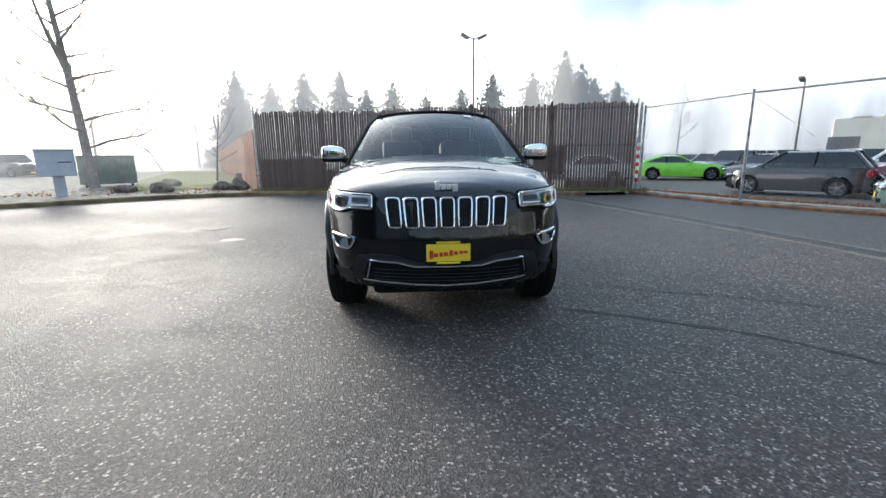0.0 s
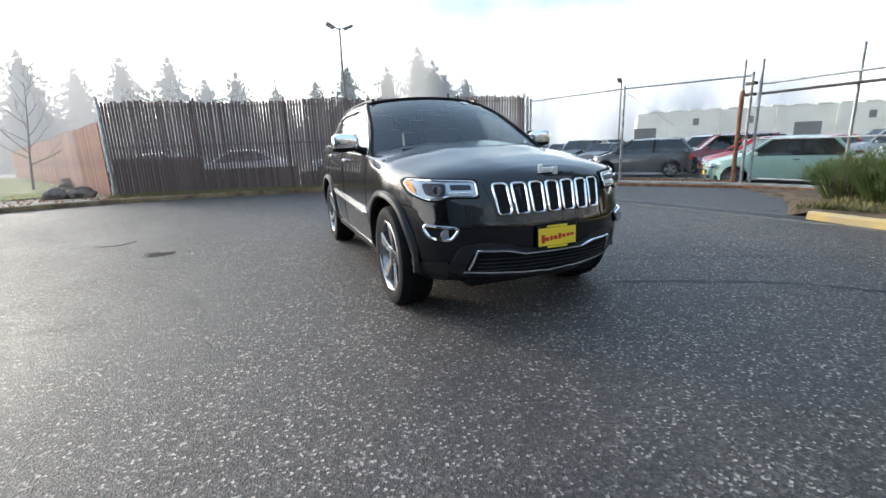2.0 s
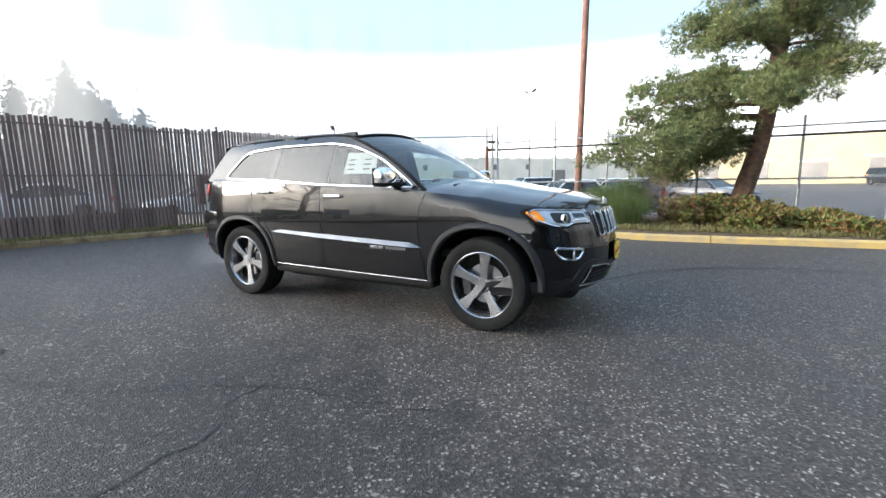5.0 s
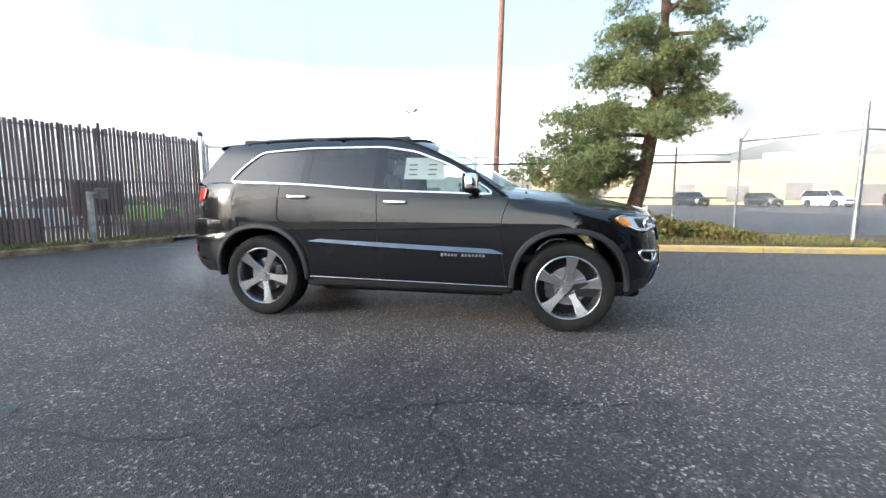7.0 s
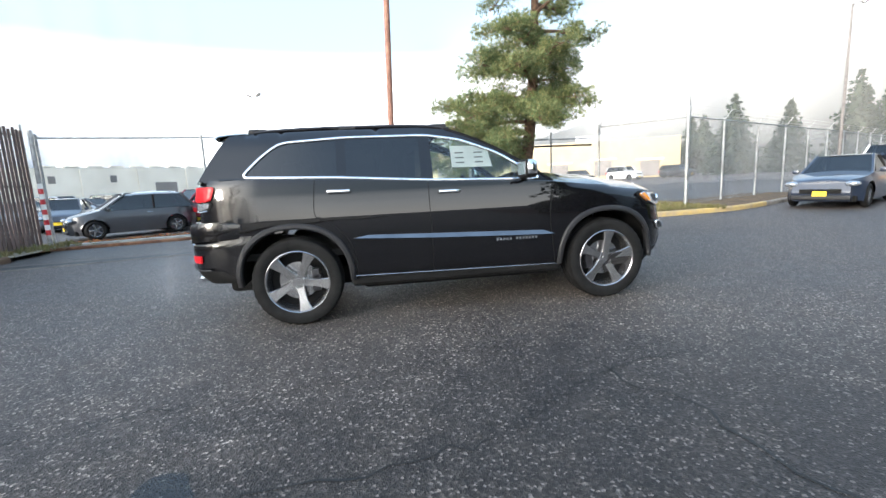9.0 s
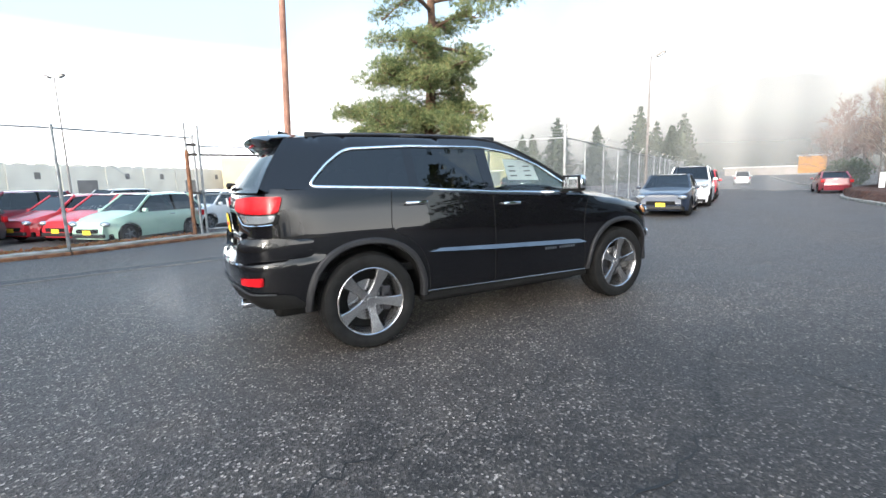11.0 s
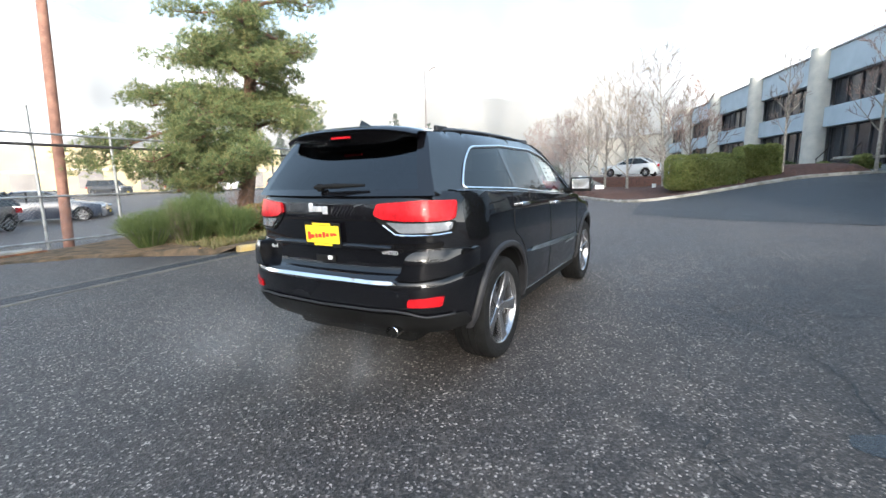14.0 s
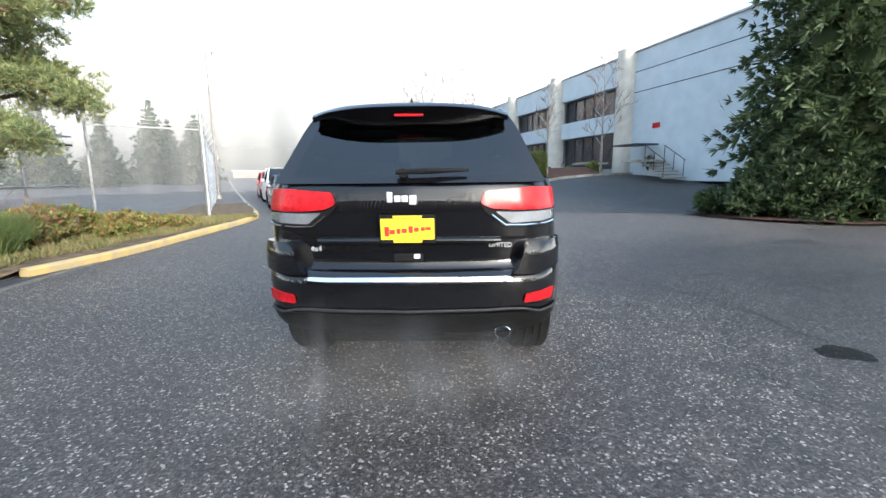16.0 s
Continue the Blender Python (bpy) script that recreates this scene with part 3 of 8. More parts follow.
def chain_fence(name, posts, top, label, z0=0.12, wires=True, rail=True, mat=M_GALV, lean=0.0, barbed=False, braces=False):
    root = thing(name, label, "fence")
    for i, (x, y) in enumerate(posts):
        bm = bmesh.new()
        zg = ground_z(x, y)
        rod(bm, (x, y, zg), (x, y, zg + top + 0.05), 0.034, n=10)
        bmesh.ops.create_uvsphere(bm, u_segments=8, v_segments=5, radius=0.042, matrix=Matrix.Translation((x, y, zg + top + 0.05)))
        if barbed:
            rod(bm, (x, y, zg + top), (x - 0.18, y - 0.12, zg + top + 0.32), 0.014, n=6)
        part("post", bm, mat, root, smooth=50)
    for a, b in zip(posts, posts[1:]):
        za, zb = ground_z(*a), ground_z(*b)
        if rail:
            bm = bmesh.new()
            rod(bm, (*a, za + top), (*b, zb + top), 0.022, n=8)
            part("rail", bm, mat, root, smooth=50)
        if wires:
            v, f = chain_wires((*a, 0), (*b, 0), z0 + min(za, zb), top + min(za, zb))
            w = from_lists("wire_mesh", v, f, M_GALV, root, "thin diamond wire mesh")
            w["kind"] = "stuff"
        if barbed:
            for dz, dx in ((0.1, 0.055), (0.2, 0.11), (0.3, 0.17)):
                bm = bmesh.new()
                rod(bm, (a[0] - dx, a[1] - dx * 0.66, za + top + dz), (b[0] - dx, b[1] - dx * 0.66, zb + top + dz), 0.004, n=4)
                part("barbed_wire", bm, mat, root)
    return root


# the open stretch between the slat fence and the gate: posts, top rail, no mesh above knee height
E_POSTS = [(6.86, 8.32), (7.75, 5.06), (9.22, 2.55)]
open_fence = chain_fence("gate_frame", E_POSTS, 2.62, "galvanised post and rail frame beside the sliding gate", wires=False)
for px, py in E_POSTS[1:2]:
    for sx, sy, sz in ((0.55, -1.25, 1.55), ):
        bm = bmesh.new()
        rod(bm, (px, py, 2.55), (px + sx, py + sy, sz), 0.006, n=5)
        part("brace", bm, M_GALV, open_fence)
v, f = chain_wires((7.75, 5.06, 0), (9.22, 2.55, 0), 0.15, 1.0)
low_mesh = from_lists("wire_mesh", v, f, M_GALV, open_fence, "sagging torn wire mesh")
low_mesh["kind"] = "stuff"
footing = thing("footing", "low weathered concrete footing under the gate line with leaves", "footing", kind="structure")
for a, b in zip([(6.6, 8.9)] + E_POSTS, E_POSTS + [(9.6, 0.8)]):
    bm = bmesh.new()
    d = Vector((b[0] - a[0], b[1] - a[1]))
    box(bm, ((a[0] + b[0]) / 2, (a[1] + b[1]) / 2, 0.035), (d.length - 0.02, 0.36, 0.15), rz=math.atan2(d.y, d.x), bevel=0.02)
    part("concrete_length", bm, M_CONCRETE, footing)
    bm = bmesh.new()
    box(bm, ((a[0] + b[0]) / 2 - 0.22, (a[1] + b[1]) / 2 - 0.08, 0.02), (d.length - 0.02, 0.10, 0.10), rz=math.atan2(d.y, d.x), bevel=0.02)
    part("steel_track", bm, M_RUST, footing, "rusty steel gate track")


def sliding_gate():
    root = thing("sliding_gate", "galvanised sliding chain-link gate with double top rails", "gate")
    def xg(y):
        return 9.74 - 0.40 * smooth01((y + 1.0) / 3.4)
    ys = [2.42, 0.63, -0.87, -3.2, -5.4]
    for i, y in enumerate(ys):
        bm = bmesh.new()
        rod(bm, (xg(y), y, 0.05), (xg(y), y, 2.62 + (0.35 if i in (0, 1) else 0.05)), 0.032, n=10)
        part("post", bm, M_GALV, root, smooth=50)
    for z, r in ((2.42, 0.022), (2.20, 0.03), (1.15, 0.022), (0.22, 0.022)):
        bm = bmesh.new()
        rod(bm, (xg(2.42) + 0.03, 2.42, z), (xg(-6.9) + 0.03, -6.9, z), r, n=8)
        part("rail", bm, M_GALV if z != 2.20 else M_STEEL_DARK, root, smooth=50)
    v, f = chain_wires((xg(2.4) + 0.06, 2.4, 0), (xg(-6.9) + 0.06, -6.9, 0), 0.15, 1.2)
    w = from_lists("wire_mesh", v, f, M_GALV, root, "thin diamond wire mesh")
    w["kind"] = "stuff"
    bm = bmesh.new()
    rod(bm, (9.16, 2.72, 0.0), (9.16, 2.72, 2.3), 0.048, n=10)
    part("gate_post", bm, M_RUST, root, "rusty steel gate post", smooth=50)
    bm = bmesh.new()
    rod(bm, (9.16, 2.72, 2.28), (9.16, 2.72, 3.0), 0.030, n=10)
    part("post_extension", bm, M_GALV, root, "galvanised pipe set in the post", smooth=50)
    for z in (2.45, 2.2, 1.2):
        bm = bmesh.new()
        box(bm, (9.25, 2.58, z), (0.14, 0.22, 0.07), bevel=0.01)
        part("hinge_bracket", bm, M_STEEL_DARK, root)
    return root


sliding_gate()
R_POSTS = [(9.45, -7.0), (7.35, -8.75), (8.45, -10.9)] + [(8.45 + 0.46 * s, -10.9 - 0.888 * s) for s in (2.9, 5.8, 8.7, 11.6, 14.5, 17.4, 20.3, 23.2, 26.1, 29, 32, 35, 38)]
chain_fence("chain_link_fence", R_POSTS, 2.75, "tall galvanised chain-link fence along the road", barbed=True)
bm = bmesh.new()
rod(bm, (7.25, -8.65, 0), (7.25, -8.65, 3.35), 0.05, n=12)
tall_post = part("fence_post", bm, M_GALV, None, smooth=50)
tagged(tall_post, "tall galvanised corner post of the road fence", "post")


# ---- tools for vehicle panels ----
from mathutils.geometry import delaunay_2d_cdt


def in_poly(p, poly):
    c, k = False, len(poly)
    x, y = p
    for i in range(k):
        x1, y1 = poly[i]
        x2, y2 = poly[(i + 1) % k]
        if (y1 > y) != (y2 > y) and x < (x2 - x1) * (y - y1) / (y2 - y1) + x1:
            c = not c
    return c


def resample(poly, step, closed=True):
    out, k = [], len(poly)
    for i in range(k if closed else k - 1):
        a, b = Vector(poly[i]), Vector(poly[(i + 1) % k])
        n = max(1, int(round((b - a).length / step)))
        out += [tuple(a + (b - a) * (j / n)) for j in range(n)]
    return out


def rounded(poly, r, n=4):
    """A polygon with rounded corners."""
    out, k = [], len(poly)
    for i in range(k):
        p, a, b = Vector(poly[i]), Vector(poly[i - 1]), Vector(poly[(i + 1) % k])
        da, db = (a - p), (b - p)
        rr = min(r, da.length * 0.45, db.length * 0.45)
        s, e = p + da.normalized() * rr, p + db.normalized() * rr
        for j in range(n + 1):
            t = j / n
            out.append(tuple((1 - t) ** 2 * s + 2 * t * (1 - t) * p + t * t * e))
    return out


def panel(name, poly, mapf, mat, parent, depth=0.015, holes=(), step=0.04, label="", smooth=35):
    """A curved panel: a 2D outline with holes, laid on a surface by mapf(u, v, inward), with a rim of that depth."""
    b = resample(poly, step)
    pts, edges = list(b), [(i, (i + 1) % len(b)) for i in range(len(b))]
    hs = []
    for h in holes:
        hb = resample(h, step)
        hs.append(hb)
        o = len(pts)
        pts += hb
        edges += [(o + i, o + (i + 1) % len(hb)) for i in range(len(hb))]
    us, vs_ = [p[0] for p in b], [p[1] for p in b]
    u = min(us) + step * 0.5
    while u < max(us):
        v = min(vs_) + step * 0.5
        while v < max(vs_):
            if in_poly((u, v), b) and not any(in_poly((u, v), h) for h in hs):
                d = min((Vector((u, v)) - Vector(q)).length for q in pts[:len(b) + sum(len(h) for h in hs)])
                if d > step * 0.45:
                    pts.append((u, v))
            v += step
        u += step
    V, E, F, _, _, _ = delaunay_2d_cdt([Vector(p) for p in pts], edges, [], 0, 1e-5)
    tris = []
    for f in F:
        c = sum((Vector(V[i]) for i in f), Vector((0, 0))) / len(f)
        if in_poly(c, b) and not any(in_poly(c, h) for h in hs):
            tris.append(tuple(f))
    verts = [mapf(p[0], p[1], 0.0) for p in V]
    faces = list(tris)
    if depth:
        cnt = {}
        for f in tris:
            for i in range(3):
                e = (f[i], f[(i + 1) % 3])
                cnt[e] = cnt.get(e, 0) + 1
        back = {}
        for (i, j) in list(cnt):
            if (j, i) not in cnt:
                for q in (i, j):
                    if q not in back:
                        back[q] = len(verts)
                        verts.append(mapf(V[q][0], V[q][1], depth))
                faces.append((j, i, back[i], back[j]))
    bm = bmesh.new()
    bv = [bm.verts.new(v) for v in verts]
    for f in faces:
        try:
            bm.faces.new([bv[i] for i in f])
        except ValueError:
            pass
    bmesh.ops.delete(bm, geom=[v for v in bm.verts if not v.link_faces], context="VERTS")
    bmesh.ops.recalc_face_normals(bm, faces=bm.faces)
    bm.normal_update()
    lean = sum((f.normal.dot(f.calc_center_median() - Vector((0, 0.2, 0.9))) * f.calc_area() for f in bm.faces))
    if lean < 0:
        bmesh.ops.reverse_faces(bm, faces=bm.faces[:])
    return part(name, bm, mat, parent, label, smooth)


def grid_faces(nu, nv):
    return [(j * nu + i, j * nu + i + 1, (j + 1) * nu + i + 1, (j + 1) * nu + i) for j in range(nv - 1) for i in range(nu - 1)]


# ---- the black sport utility vehicle; its nose points to -y ----
suv = thing("suv", "glossy black sport utility vehicle with chrome trim on wet asphalt", "car")
HUB_F, HUB_R, HUB_Z = -1.50, 1.415, 0.391
FQ, FD = [0, 0.25, 0.5, 0.7, 0.8, 0.9, 0.95, 1.0], [0, 0.012, 0.075, 0.165, 0.235, 0.36, 0.48, 0.80]
RQ, RD = [0, 0.45, 0.7, 0.8, 0.9, 0.95, 1.0], [0, 0.025, 0.075, 0.115, 0.205, 0.30, 0.56]
WZ, WW = [0.26, 0.36, 0.45, 0.60, 0.75, 0.85, 0.95, 1.00, 1.05, 1.15, 1.25, 1.35], [0.855, 0.90, 0.928, 0.942, 0.948, 0.949, 0.9475, 0.9445, 0.9405, 0.930, 0.914, 0.880]
YFZ, YFY = [0.26, 0.30, 0.36, 0.45, 0.55, 0.70, 0.78, 0.85, 0.95, 1.00, 1.03, 1.06], [-2.18, -2.25, -2.32, -2.37, -2.395, -2.395, -2.375, -2.36, -2.33, -2.30, -2.27, -2.20]
YRZ, YRY = [0.38, 0.46, 0.55, 0.70, 0.755, 0.782, 0.805, 1.0, 1.15, 1.25, 1.32], [2.26, 2.35, 2.395, 2.41, 2.402, 2.375, 2.318, 2.315, 2.325, 2.31, 2.27]
SHY, SHZ = [-2.4, -2.25, -2.0, -1.6, -1.2, -0.85, 0.0, 1.0, 1.85, 2.4], [0.94, 0.975, 1.025, 1.085, 1.135, 1.17, 1.20, 1.262, 1.30, 1.31]
BOY, BOZ = [-2.4, -2.0, -1.0, 0.0, 1.0, 2.0, 2.4], [0.30, 0.30, 0.37, 0.385, 0.40, 0.44, 0.46]


def half_w(z):
    return interp(z, WZ, WW)


def front_y(x, z):
    return interp(z, YFZ, YFY) + interp(min(abs(x) / half_w(z), 1), FQ, FD)


def rear_y(x, z):
    return interp(z, YRZ, YRY) - interp(min(abs(x) / half_w(z), 1), RQ, RD)


def side_x(y, z):
    """Half width of the lower body at a place on its side."""
    w = half_w(z)
    f0, r0 = interp(z, YFZ, YFY), interp(z, YRZ, YRY)
    if y < f0 + FD[-1]:
        return w * interp(y - f0, FD, FQ)
    if y > r0 - RD[-1]:
        return w * interp(r0 - y, RD, RQ)
    return w


def car_shell():
    """The lower body: plan outlines stacked from sill to shoulder, with wheel openings, split into its panels; and the bonnet."""
    NF, NS, NR, NZ = 26, 100, 22, 30
    plan = [("f", (i / NF) ** 0.8) for i in range(NF)] + [("s", i / NS) for i in range(NS)] + [("r", 1 - (i / NR) ** 1.25) for i in range(NR + 1)]
    rows = []
    for k in range(NZ + 1):
        v = k / NZ
        row = []
        for typ, q in plan:
            y = {"f": -2.3 + 0.8 * q ** 3, "s": -1.55 + 3.4 * q, "r": 2.3 - 0.5 * q ** 3}[typ]
            for _ in range(3):
                z0, z1 = interp(y, BOY, BOZ), interp(y, SHY, SHZ)
                z = z0 + (z1 - z0) * v
                w, f0, r0 = half_w(z), interp(z, YFZ, YFY), interp(z, YRZ, YRY)
                if typ == "f":
                    x, y = w * q, f0 + interp(q, FQ, FD)
                elif typ == "s":
                    x, y = w, (f0 + FD[-1]) * (1 - q) + (r0 - RD[-1]) * q
                else:
                    x, y = w * q, r0 - interp(q, RQ, RD)
            # the wing rolls over into the bonnet
            u = max(0.0, (z - z1 + 0.10) / 0.10) * smooth01((-0.88 - y) / 0.35) * smooth01((y + 2.1) / 0.35)
            x -= 0.055 * (1 - math.sqrt(max(0.0, 1 - min(u, 1.0) ** 2)))
            row.append(Vector((x, y, z)))
        rows.append(row)
    # round off the plan polyline a little
    for row in rows:
        for _ in range(3):
            c = [p.copy() for p in row]
            for i in range(1, len(row) - 1):
                row[i].x = 0.25 * c[i - 1].x + 0.5 * c[i].x + 0.25 * c[i + 1].x
                row[i].y = 0.25 * c[i - 1].y + 0.5 * c[i].y + 0.25 * c[i + 1].y
    n = len(plan)
    RA = 0.468
    cut = {}
    for k in range(NZ + 1):
        for i in range(n):
            p = rows[k][i]
            for hy in (HUB_F, HUB_R):
                d = Vector((p.y - hy, (p.z - HUB_Z - 0.015) * (1.0 if p.z > HUB_Z else 0.75)))
                if d.length < RA and p.x > 0.7:
                    cut[(k, i)] = hy
    groups = {}
    for k in range(NZ):
        for i in range(n - 1):
            q = [(k, i), (k, i + 1), (k + 1, i + 1), (k + 1, i)]
            inside = [c in cut for c in q]
            if all(inside):
                continue
            pts = []
            for c, ins in zip(q, inside):
                p = rows[c[0]][c[1]].copy()
                if ins:
                    hy = cut[c]
                    sc = 1.0 if p.z > HUB_Z else 0.75
                    d = Vector((p.y - hy, (p.z - HUB_Z - 0.015) * sc))
                    d = d * (RA / max(d.length, 1e-6))
                    p.y, p.z = hy + d.x, HUB_Z + 0.015 + d.y / sc
                pts.append(p)
            cx = sum((p for p in pts), Vector()) / 4
            x, y, z = cx
            if y < -1.95 and z < 0.885 - 0.1 * max(0, (-1.95 - y) - 0.3):
                g = "front_bumper"
            elif y > 2.0 and z < (0.792 if x < 0.66 else 0.862):
                g = "rear_bumper"
            elif y > 1.95 and x < 0.68:
                g = "tailgate"
            elif y < -0.91 - 0.07 * (z - 0.9):
                g = "fender"
            elif y < 0.205:
                g = "front_door"
            elif y < 1.19 + 0.05 * (z - 0.9) and (y - HUB_R) ** 2 + (z - HUB_Z) ** 2 > 0.60 ** 2:
                g = "rear_door"
            else:
                g = "rear_quarter"
            groups.setdefault(g, []).append(pts)
    both = ("front_bumper", "rear_bumper", "tailgate")
    for g, quads in groups.items():
        for sgn in ((0,) if g in both else (-1, 1)):
            bm = bmesh.new()
            for pts in quads:
                for s in ((-1, 1) if sgn == 0 else (sgn,)):
                    vs = [bm.verts.new((s * p.x, p.y, p.z)) for p in pts]
                    try:
                        bm.faces.new(vs if s == 1 else vs[::-1])
                    except ValueError:
                        pass
            bmesh.ops.remove_doubles(bm, verts=bm.verts, dist=0.0008)
            bmesh.ops.recalc_face_normals(bm, faces=bm.faces)
            part(g, bm, M_PAINT, suv, smooth=40)
    # bonnet: strips across from shoulder to shoulder
    top = [p for p in rows[NZ] if p.y < -0.80]
    NX = 24
    verts = []
    for p in top:
        crown = interp(p.y, [-2.335, -2.315, -2.28, -2.22, -2.12, -2.0, -1.2, -0.8], [0.018, 0.045, 0.073, 0.090, 0.094, 0.092, 0.098, 0.09])
        for j in range(NX + 1):
            t = -1 + 2 * j / NX
            bulge = 0.012 * smooth01((0.55 - abs(t)) / 0.12) * smooth01((p.y + 2.3) / 0.5)
            yy = p.y - 0.10 * (1 - t * t) * smooth01((p.y + 1.25) / 0.45)
            verts.append((p.x * t, yy, p.z + crown * (1 - abs(t) ** 3.0) + bulge))
    from_lists("bonnet", verts, grid_faces(NX + 1, len(top)), M_PAINT, suv, "black bonnet with two raised creases", smooth=50)


car_shell()


# -- upper body --
def gx(y, z):
    x = interp(z, [1.1, 1.2, 1.3, 1.45, 1.62, 1.70, 1.76], [0.926, 0.906, 0.862, 0.79, 0.712, 0.655, 0.56])
    return x - 0.085 * smooth01((y - 0.9) / 1.35) - 0.03 * smooth01((-0.1 - y) / 0.8)


def side_map(s, off=0.0):
    return lambda y, z, d: Vector((s * (gx(y, z) + off - d), y, z))


OPENING = rounded([(-0.86, 1.19), (0.2, 1.225), (1.0, 1.282), (1.83, 1.315), (1.66, 1.49), (1.50, 1.605), (0.94, 1.637), (0.2, 1.635), (-0.11, 1.585), (-0.46, 1.45), (-0.68, 1.31)], 0.07, 3)
OUTER = [(-0.99, 1.13)] + [(y, interp(y, SHY, SHZ) - 0.02) for y in (-0.85, -0.4, 0.0, 0.5, 1.0, 1.5, 1.85, 2.12)] + [(2.17, 1.31), (2.10, 1.45), (2.02, 1.58), (1.94, 1.69), (1.6, 1.715), (1.0, 1.728), (0.3, 1.722), (0.02, 1.690), (-0.25, 1.595), (-0.52, 1.455), (-0.80, 1.265)]


def win_poly(y0, y1, o=0.0):
    """The piece of the window opening between two uprights."""
    dense = resample(OPENING, 0.02)
    bm = bmesh.new()
    bm.faces.new([bm.verts.new((y, z, 0)) for y, z in dense])
    for yy, no in ((y0, (-1, 0, 0)), (y1, (1, 0, 0))):
        bmesh.ops.bisect_plane(bm, geom=bm.verts[:] + bm.edges[:] + bm.faces[:], plane_co=(yy, 0, 0), plane_no=no, clear_outer=True)
    f = max(bm.faces, key=lambda f: f.calc_area())
    poly = [(v.co.x, v.co.y) for v in f.verts]
    bm.free()
    return poly


for s in (-1, 1):
    panel("side_frame", OUTER, side_map(s), M_PAINT, suv, 0.03, [OPENING], 0.06)
    for (a, b, mt, nm, lb) in ((-1, 0.165, M_GLASS, "front_side_window", "clear front side window"), (0.27, 0.93, M_TINT, "rear_side_window", "dark tinted side window"), (1.01, 2.0, M_TINT, "quarter_window", "dark tinted side window")):
        g = panel(nm, win_poly(a, b), side_map(s, -0.006), mt, suv, 0.0, (), 0.07, lb)
        g.visible_shadow = False
    for (a, b) in ((0.165, 0.27), (0.93, 1.01)):
        panel("pillar", win_poly(a, b), side_map(s, -0.004), M_PAINT, suv, 0.02, (), 0.05, "gloss black pillar trim")
    line = [side_map(s, 0.004)(y, z, 0) for y, z in resample(OPENING, 0.04)]
    tube("window_trim", line, 0.012, M_CHROME, suv, 6, True, 0.6, (1, 0, 0), "bright chrome window surround")
    # roof rail
    pts = catmull([(s * 0.600, 0.00, 1.690), (s * 0.605, 0.10, 1.722), (s * 0.605, 0.45, 1.736), (s * 0.595, 1.1, 1.738), (s * 0.570, 1.62, 1.724), (s * 0.555, 1.78, 1.695)], 5)
    rail = tube("roof_rail", pts, 0.019, M_ALLOY_DARK, suv, 8, False, 0.8, (0, 0, 1), "dark satin metal roof rail")
    for yy in (0.06, 0.9, 1.70):
        bm = bmesh.new()
        box(bm, (s * (0.600 - 0.04 * smooth01((yy - 0.9) / 0.9)), yy, 1.722), (0.035, 0.16, 0.05), bevel=0.012)
        part("rail_foot", bm, M_PLASTIC, rail)

    # narrow ledge under the windows
    verts = []
    for y in np.linspace(-0.98, 2.0, 40):
        z = interp(y, SHY, SHZ)
        verts += [(s * side_x(y, z), y, z), (s * (side_x(y, z) - 0.006), y, z + 0.006), (s * (gx(y, z) - 0.012), y, z + 0.010)]
    from_lists("belt_ledge", verts, grid_faces(3, 40), M_PAINT, suv, smooth=50)

# roof
NXR, NYR = 17, 30
verts = []
for j in range(NYR):
    y = 0.0 + 1.97 * j / (NYR - 1)
    ze = interp(y, [0.0, 0.02, 0.3, 1.0, 1.6, 1.97], [1.687, 1.690, 1.722, 1.728, 1.715, 1.688])
    xe = gx(y, ze) + 0.002
    for i in range(NXR):
        t = -1 + 2 * i / (NXR - 1)
        bow = -0.11 * (1 - t * t) * (1 - j / (NYR - 1)) + 0.03 * (1 - t * t) * j / (NYR - 1)
        verts.append((xe * t, y + bow, ze + 0.055 * (1 - abs(t) ** 2.4)))
from_lists("roof", verts, grid_faces(NXR, NYR), M_PAINT, suv, smooth=50)
# windscreen
NYW = 14
verts = []
for j in range(NYW):
    t2 = j / (NYW - 1)
    y, z = -0.985 + (0.0 + 0.985) * t2, 1.145 + (1.687 - 1.145) * t2 + 0.055 * math.sin(math.pi * t2)
    xe = gx(y, z) - 0.012
    for i in range(NXR):
        t = -1 + 2 * i / (NXR - 1)
        bow = -(0.17 * (1 - t2) + 0.11 * t2) * (1 - t * t)
        verts.append((xe * t, y + bow, z + 0.055 * (1 - abs(t) ** 2.4) * t2 + 0.05 * (1 - t * t) * (1 - t2)))
screen = from_lists("windscreen", verts, grid_faces(NXR, NYW), M_GLASS, suv, "clear windscreen with paper stickers", smooth=True)
screen.visible_shadow = False
for s in (0, NXR - 1):
    tube("windscreen_edge", [verts[j * NXR + s] for j in range(NYW)], 0.02, M_BLACK, suv, 6)
tube("windscreen_edge", [Vector(verts[i]) + Vector((0, 0, 0.004)) for i in range(NXR)], 0.022, M_BLACK, suv, 6)
tube("windscreen_edge", [Vector(verts[(NYW - 1) * NXR + i]) for i in range(NXR)], 0.018, M_BLACK, suv, 6)
for s in (-0.35, 0.28):
    pts = [(s - 0.30, -1.125, 1.205), (s, -1.10, 1.222), (s + 0.34, -0.985, 1.222)]
    tube("wiper", catmull(pts, 4), 0.011, M_BLACK, suv, 6, label="black windscreen wiper")
bm = bmesh.new()
